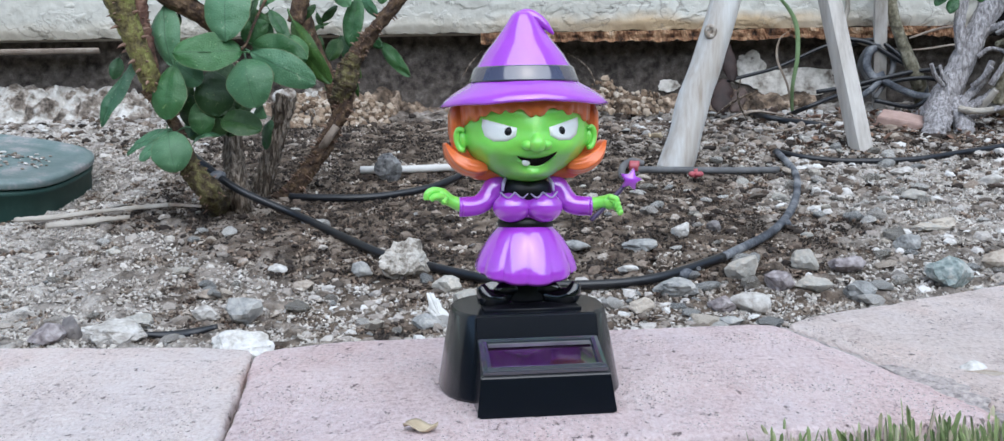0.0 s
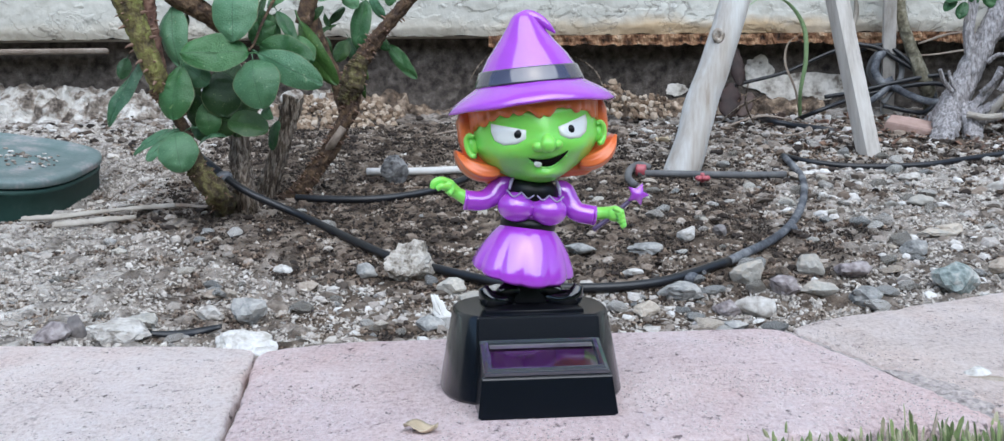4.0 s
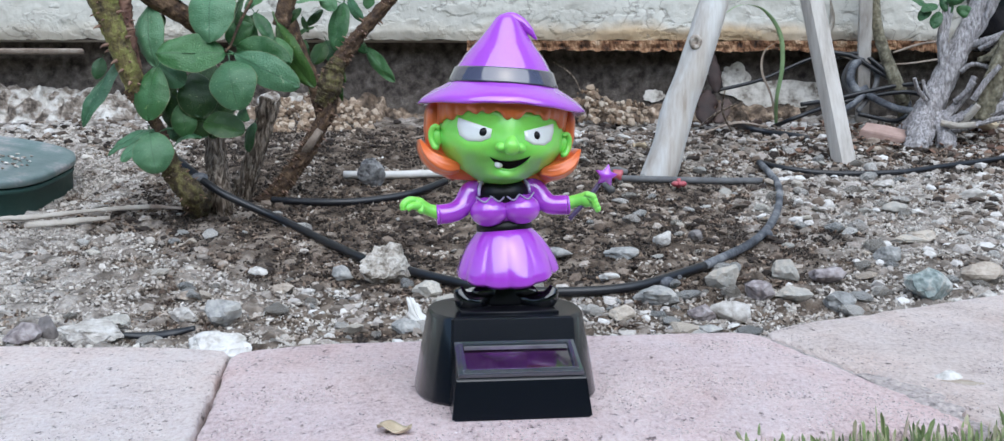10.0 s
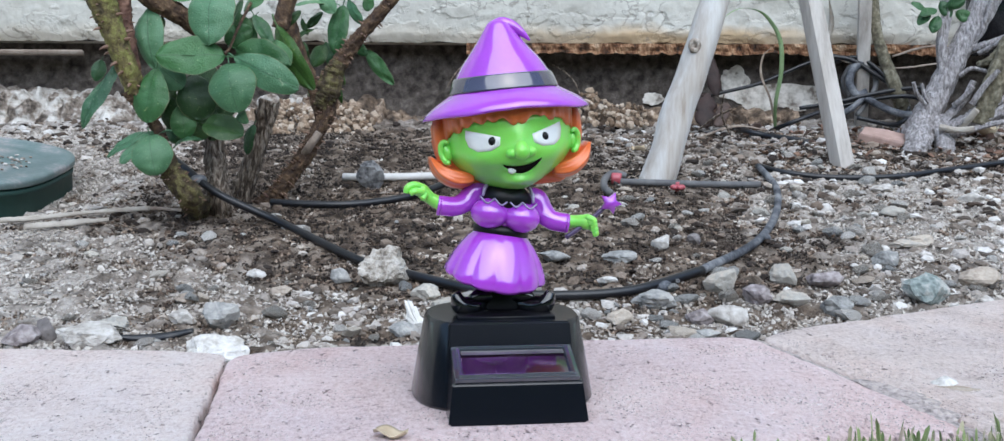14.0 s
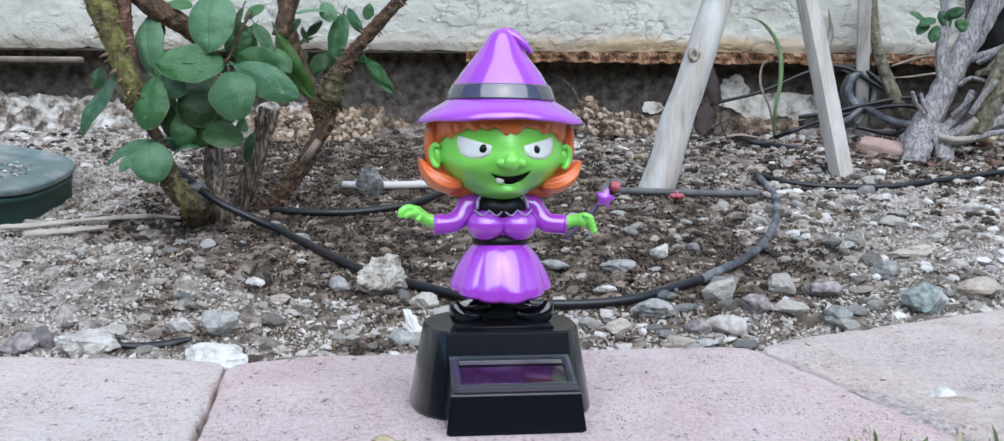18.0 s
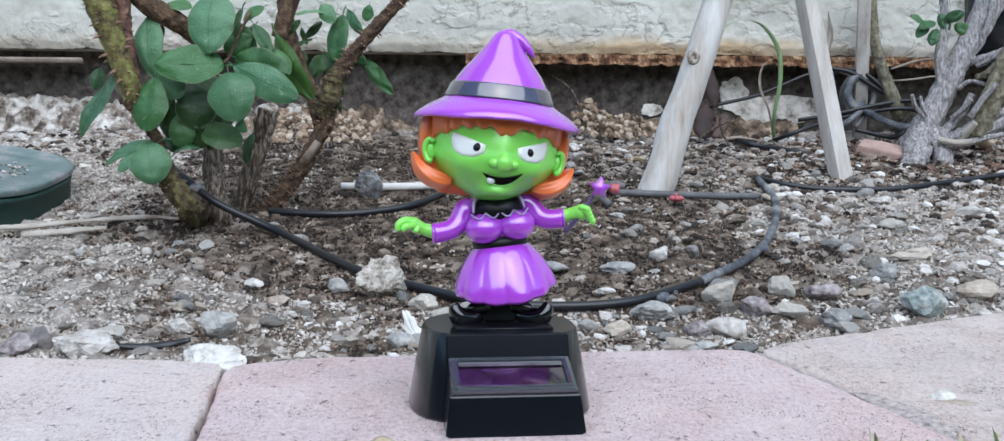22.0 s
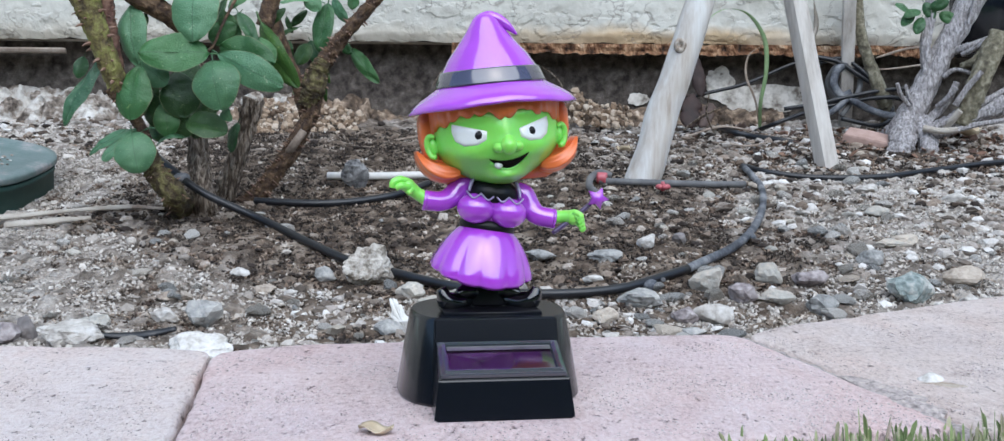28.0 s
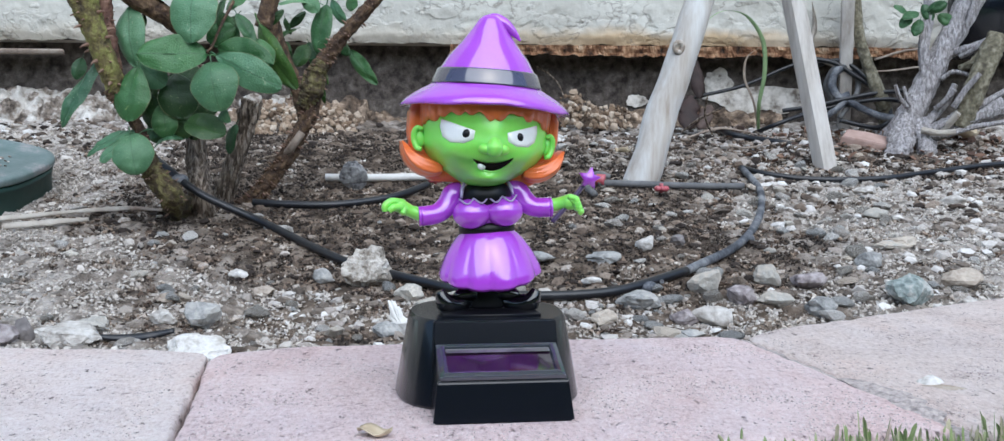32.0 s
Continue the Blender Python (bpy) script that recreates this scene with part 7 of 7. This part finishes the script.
dirt_mat = mat("dirt_crust", [(0.3, (0.26, 0.20, 0.15)), (0.7, (0.50, 0.43, 0.36))], 200, 0.95, 0.6, 700)
maroon_leaf = mat("maroon_dead_leaf", [(0.3, (0.011, 0.005, 0.004)), (0.7, (0.040, 0.019, 0.015))], 90, 0.7, 0.5, 400)
dark_leaf = mat("dark_dead_leaf", [(0.3, (0.035, 0.022, 0.018)), (0.7, (0.11, 0.07, 0.055))], 70, 0.7, 0.4, 400)


def litter():
    """Fallen sticks, stalks and leaves."""
    for pts, r, m, label in (
        ([(-0.3326, 0.3777, 0.0190), (-0.3058, 0.3838, 0.0202), (-0.2723, 0.3961, 0.0235), (-0.2378, 0.4024, 0.0256)], 0.0020, pale_twig, "pale dry stick lying on the soil"),
        ([(-0.3063, 0.3654, 0.0159), (-0.2815, 0.3756, 0.0175), (-0.2571, 0.3798, 0.0197)], 0.0023, pale_twig, "short split pale stick on the soil"),
        ([(-0.2616, 0.4022, 0.0239), (-0.2426, 0.4103, 0.0250), (-0.2167, 0.4042, 0.0242)], 0.0017, twig_mat, "thin brown twig on the soil"),
        ([(0.0519, 0.7780, 0.1460), (0.0646, 0.7740, 0.1380), (0.0741, 0.7700, 0.1275), (0.0795, 0.7640, 0.1138)], 0.0008, bark, "thin dry stalk by the wall"),
        ([(-0.0542, 0.7640, 0.1233), (-0.0466, 0.7700, 0.1363), (-0.0352, 0.7780, 0.1495)], 0.0008, bark, "thin brown stalk by the wall"),
        ([(0.1879, 0.7062, 0.0807), (0.1994, 0.6851, 0.0925), (0.2176, 0.6819, 0.1020)], 0.0013, bark, "dark dry stalk by the footing"),
        ([(0.2146, 0.6939, 0.0783), (0.2033, 0.6753, 0.0959), (0.2023, 0.6608, 0.1130)], 0.0011, bark, "dark dry stalk by the footing"),
        ([(0.1886, 0.6836, 0.0753), (0.2228, 0.7045, 0.0843), (0.2513, 0.6961, 0.0807)], 0.0013, twig_mat, "thin brown twig on the soil"),
        ([(0.2641, 0.6530, 0.0696), (0.2973, 0.6676, 0.0753), (0.3175, 0.6572, 0.0713)], 0.0012, bark, "thin dark twig on the gravel"),
        ([(0.2124, 0.6551, 0.0702), (0.2303, 0.6327, 0.0669), (0.2533, 0.6450, 0.0702)], 0.0010, twig_mat, "thin brown twig on the gravel"),
        ([(-0.0835, 0.6530, 0.0696), (-0.0554, 0.6694, 0.0736), (-0.0313, 0.6511, 0.0702)], 0.0010, twig_mat, "thin brown twig on the soil"),
        ([(-0.1883, 0.5714, 0.0544), (-0.1685, 0.5798, 0.0590), (-0.1498, 0.5797, 0.0569)], 0.0011, bark, "thin dark twig on the soil"),
        ([(0.3850, 0.7470, 0.1536), (0.4096, 0.7372, 0.1616), (0.4315, 0.7374, 0.1641)], 0.0013, twig_mat, "pale dry stalk leaning on the wall"),
        ([(0.3030, 0.7470, 0.1660), (0.3409, 0.7359, 0.1467), (0.3846, 0.7355, 0.1417), (0.4283, 0.7359, 0.1467)], 0.0013, twig_mat, "pale dry stalk leaning on the wall"),
    ):
        bm = bmesh.new()
        tube(bm, pts, [r * 0.9, r * 1.1] + [r * 0.75] * (len(pts) - 2), 0, 10, 12, 0.45, flat=0.7, ridge=0.35)
        tagged(part("twig", bm, m), label, "twig", "fallen twigs")
    # curled leaf on the edging block
    def fallen(at, size, material, label, turn, curl):
        bm = bmesh.new()
        rows = []
        for j in range(9):
            u = j / 8
            row = []
            for i in range(7):
                v = i / 6 * 2 - 1
                w = 0.34 * math.sin(math.pi * (0.06 + 0.88 * u)) ** 0.7 * (1 + 0.12 * noise.noise((u * 5, v * 3, size * 900)))
                row.append((size * (u - 0.5), size * v * w, size * (curl * v * v * 0.35 + 0.08 * math.sin(u * 7) + 0.10 + curl * 0.4 * (u - 0.4) ** 2)))
            rows.append(row)
        skin(bm, [r + [(x, y, z - size * 0.03) for x, y, z in r[::-1]] for r in rows])
        ob = part("fallen_leaf", bm, material)
        ob.matrix_basis = pose(*at, 0, 0, turn)
        tagged(ob, label, "leaf", "fallen leaves")
    def hanging(top, bottom, width, material, label):
        bm = bmesh.new()
        a, b = Vector(top), Vector(bottom)
        rings = []
        for k in range(13):
            u = k / 12
            c = a.lerp(b, u)
            w = width / 2 * math.sin(math.pi * (0.05 + 0.9 * u)) ** 0.6 * (1 + 0.45 * noise.noise((u * 7, width * 800, 2)) + 0.3 * noise.noise((u * 17, width * 800, 5)))
            front = [c + Vector((w * v, 0.35 * w * (v * v - 0.4) + 0.002 * noise.noise((u * 5, v * 3, width * 500)), 0)) for v in (-1, -0.66, -0.33, 0, 0.33, 0.66, 1)]
            rings.append(front + [q + Vector((0, 0.0005, 0)) for q in front[::-1]])
        skin(bm, rings)
        tagged(part("fallen_leaf", bm, material), label, "leaf", "fallen leaves")
    fallen((-0.0278, -0.0521, 0.0000), 0.0092, dead_leaf, "curled tan dead leaf on the edging block", -20, 0.3)
    fallen((0.3179, 0.7160, 0.0783), 0.020, brown_leaf, "curled brown dead leaf on gravel", 10, 0.8)
    fallen((0.2110, 0.7680, 0.0900), 0.024, brown_leaf, "dark brown dead leaf by the footing", 70, 1.0)
    fallen((0.2022, 0.7650, 0.0960), 0.030, dark_leaf, "large dark brown dead leaf against the footing", 100, 1.3)
    fallen((0.2146, 0.7486, 0.0846), 0.022, dark_leaf, "dark brown curled dead leaf by the footing", 30, 1.2)
    fallen((0.2439, 0.7160, 0.0783), 0.018, dark_leaf, "dark brown dead leaf on gravel", 60, 0.9)
    hanging((0.2045, 0.7350, 0.1521), (0.2080, 0.7250, 0.1134), 0.0130, maroon_leaf, "reddish brown dead leaf hanging before the footing")
    hanging((0.1984, 0.7200, 0.1157), (0.1926, 0.7000, 0.0825), 0.0200, maroon_leaf, "dark maroon dead leaf standing against the footing")
    hanging((0.2164, 0.7200, 0.1070), (0.2057, 0.7050, 0.0836), 0.0160, dark_leaf, "dark curled dead leaf beside the strap plant")
    fallen((0.3811, 0.6711, 0.0700), 0.026, brown_leaf, "brown dead leaf under the shrub", 160, 0.8)
    fallen((0.1209, 0.6201, 0.0604), 0.016, dead_leaf, "tan dead leaf on soil", 40, 0.6)
    fallen((0.2796, 0.6997, 0.0752), 0.014, brown_leaf, "brown dead leaf on gravel", 140, 0.6)
    fallen((0.4573, 0.6997, 0.0752), 0.030, dead_leaf, "tan dead leaf under the shrub", 15, 0.6)
    fallen((0.1766, 0.3876, 0.0169), 0.008, dead_leaf, "small tan leaf scrap on soil", 15, 0.6)
    # chip on the grey block
    bm = bmesh.new()
    stone_mesh(bm, (0.0056, 0.0036, 0.0022), 77.7, 3, 1.0)
    ob = part("stone_chip", bm, chalk_stone)
    ob.matrix_basis = Matrix.Translation((0, 0, -0.0004)) @ pose(*(0.1419, 0.0137, 0.0000), 0, 0, 25)
    tagged(ob, "pale stone chip stuck on the edging block", "stone")
    bm = bmesh.new()
    stone_mesh(bm, (0.0070, 0.0050, 0.0003), 31.2, 3, 1.0)
    ob = part("dirt_patch", bm, dirt_mat)
    ob.matrix_basis = Matrix.Translation((0, 0, -0.0006)) @ pose(*(0.1434, 0.0076, 0.0000), 0, 0, -15)
    tagged(ob, "thin crust of brown dirt on the edging block", "dirt")


def leaf_litter():
    """Small brown leaf fragments under the shrub."""
    rng = random.Random(23)
    bm = bmesh.new()
    for k in range(300):
        x, y = rng.uniform(0.22, 0.50), 0.58 + 0.15 * rng.random()
        if rng.random() > 0.35 + 0.9 * noise.noise((x * 14, y * 14, 3)) + (0.35 if x > 0.3 else 0):
            continue
        a, w = rng.uniform(0, 6.3), rng.uniform(0.0025, 0.0062)
        m = Matrix.Translation((x, y, soil_height(x, y) + rng.uniform(0.0015, 0.0045))) @ Euler((rng.uniform(-0.6, 0.6), rng.uniform(-0.6, 0.6), a)).to_matrix().to_4x4()
        rim = [(math.cos(t * 1.257) * w * rng.uniform(0.7, 1.2), math.sin(t * 1.257) * w * 0.6 * rng.uniform(0.7, 1.2)) for t in range(5)]
        skin(bm, [[m @ Vector((u, v, 0.18 * w * math.sin(3 * u / w) + h)) for u, v in rim] for h in (0.0, 0.0004)])
    tagged(part("leaf_litter", bm, litter_mat, smooth=False), "brown dry leaf fragments under the shrub", "leaf litter", kind="stuff")


litter_mat = mat("leaf_litter", [(0.2, (0.05, 0.028, 0.02)), (0.45, (0.14, 0.075, 0.05)), (0.7, (0.26, 0.16, 0.11)), (0.9, (0.44, 0.34, 0.25))], 60, 0.85, 0.4, 400, island=0.8)


def sand_grains():
    """Grains of sand that stand proud of the worn edging blocks."""
    rng = np.random.default_rng(31)
    shape = np.array([(1, 0, 0), (0, 1, 0), (-1, 0, 0), (0, -1, 0), (0, 0, 1), (0, 0, -1)], float)
    tri = np.array([(0, 1, 4), (1, 2, 4), (2, 3, 4), (3, 0, 4), (1, 0, 5), (2, 1, 5), (3, 2, 5), (0, 3, 5)])
    verts, faces, count = [], [], 0
    for k in range(52000):
        x = rng.uniform(-0.26, 0.27)
        back = 0.058 + 0.17 * x if x < 0.098 else 0.080 + 0.62 * (x - 0.098)
        front = -0.060 + 0.16 * x if x < 0.128 else -0.038 + 0.5 * (x - 0.128)
        y = rng.uniform(front, back - 0.004)
        seam = min(abs(x + 0.0875 + 0.166 * (y + 0.013)), abs(x - 0.1145 + 0.229 * (y - 0.02)))
        if seam < 0.006:
            continue
        w = 0.00012 + 0.00036 * rng.random() ** 2.4
        q = (shape * (w * rng.uniform(0.6, 1.2, (6, 1)))) @ TURNS[k % 97]
        verts.append(q + np.array([x, y, -0.00015 if x < 0.1145 - 0.229 * (y - 0.02) else -0.00065]))
        faces.append(tri + count)
        count += 6
    me = bpy.data.meshes.new("sand_grains")
    me.from_pydata(np.concatenate(verts).tolist(), [], np.concatenate(faces).tolist())
    me.materials.append(grain_mat)
    tagged(new("sand_grains", me), "coarse sand grains on the worn edging blocks", "sand", kind="stuff")


def grass():
    """Grass along the front of the edging, one sheet of blades."""
    rng = random.Random(21)
    verts, faces = [], []

    def blade(x, y, h, w):
        a, lean = rng.uniform(0, 6.28), rng.uniform(0.02, 0.30) * h
        dx, dy = math.cos(a) * lean, math.sin(a) * lean
        s = rng.uniform(0, 6.28)
        wx, wy = math.cos(s) * w, math.sin(s) * w
        base = len(verts)
        for u, q in ((0, 1), (0.5, 1), (0.97, 0.8)):
            px, py, pz = x + dx * u * u, y + dy * u * u, -0.034 + h * u
            verts.extend([(px - wx * q, py - wy * q, pz), (px + wy * 0.4 * q, py - wx * 0.4 * q, pz), (px + wx * q, py + wy * q, pz)])
        verts.append((x + dx, y + dy, -0.034 + h))
        for r in (0, 3):
            for c in (0, 1):
                faces.append((base + r + c, base + r + c + 1, base + r + c + 4, base + r + c + 3))
        faces.extend([(base + 6, base + 7, base + 9), (base + 7, base + 8, base + 9)])

    for k in range(5200):
        x = rng.uniform(-0.35, 0.42)
        front = -0.064 + 0.16 * x if x < 0.128 else -0.044 + 0.5 * (x - 0.128)
        y = front - rng.random() ** 1.4 * 0.20
        tall = 0.026 + 0.007 * rng.random()
        if abs(y + 0.324) < 0.09 and abs(x) < 0.10:
            continue
        blade(x, y, tall, rng.uniform(0.0004, 0.0008))
    for k in range(2600):
        x = 0.055 + 0.20 * rng.random() ** 0.8
        front = -0.064 + 0.16 * x if x < 0.128 else -0.044 + 0.5 * (x - 0.128)
        y = front - 0.002 - 0.05 * rng.random()
        blade(x, y, 0.0305 + 0.005 * rng.random() + 0.009 * rng.random() * min(1, max(0, noise.noise((x * 45, y * 20, 4)) + 0.35 + (x - 0.10) * 4)), rng.uniform(0.0003, 0.0008))
    me = bpy.data.meshes.new("grass")
    me.from_pydata(verts, [], faces)
    me.materials.append(grass_mat)
    tagged(new("grass", me), "short bright green grass beside the edging", "grass", kind="stuff")


def spall():
    """A rough broken strip of bluish mortar along the joint of two edging blocks."""
    a, b = Vector((0.1157, 0.0180)), Vector((0.1228, -0.0388))
    side = Vector((b - a).orthogonal()).normalized()
    if side.x < 0:
        side = -side
    verts, faces, rows, cols = [], [], 90, 22
    for j in range(rows):
        u = j / (rows - 1)
        wide = 0.0125 * math.sin(math.pi * (0.04 + 0.92 * u)) ** 0.6 * (1 + 0.35 * noise.noise((u * 7, 3, 1)))
        for i in range(cols):
            v = i / (cols - 1)
            q = a.lerp(b, u) + side * (wide * v - 0.0018)
            edge = min(1, 5 * v, 5 * (1 - v), 8 * u, 8 * (1 - u))
            z = 0.0008 * edge * (0.25 + noise.noise((q.x * 420, q.y * 420, 2)) + 0.6 * noise.noise((q.x * 1100, q.y * 1100, 6))) - 0.0004
            verts.append((q.x, q.y, z))
    for j in range(rows - 1):
        for i in range(cols - 1):
            k = j * cols + i
            faces.append((k, k + 1, k + cols + 1, k + cols))
    me = bpy.data.meshes.new("spalled_mortar")
    me.from_pydata(verts, [], faces)
    me.materials.append(spall_mat)
    tagged(new("spalled_mortar", me), "rough bluish grey broken mortar along the joint", "mortar", kind="structure")


# ---- build ----
ground()
lawn()
hedge()
soil_bed()
house_wall()
footing()
foot_ridge()
toy, body, head = solar_toy()
rose()
shrub()
strap_plant()
irrigation()
valve_box()
stakes()
utility_box()
litter()
grass()
edging()
joint_dirt()
spall()
leaf_litter()
sand_grains()
stones()
scattered_stones()
aggregate()
gravel()
crumbs()


def motions():
    """The toy sways: body and head swing against each other, about 2.6 times a second."""
    def swing(t):
        phase = 6.34 + 0.78 * min(max((t - 5.0) / 3.4, 0), 1) - 0.10 * min(max((t - 14) / 3, 0), 1)
        return math.sin(2 * math.pi * t / 0.388 + phase)

    times = [k / 15 for k in range(481)]
    walk(body, [(t, pose(0, -0.001, 0.0500, 0, 0.5 + 7.93 * swing(t), 0)) for t in times])
    walk(head, [(t, pose(0, -0.001, 0.0968, 0, 0.1 - 6.03 * swing(t), 0)) for t in times])


motions()
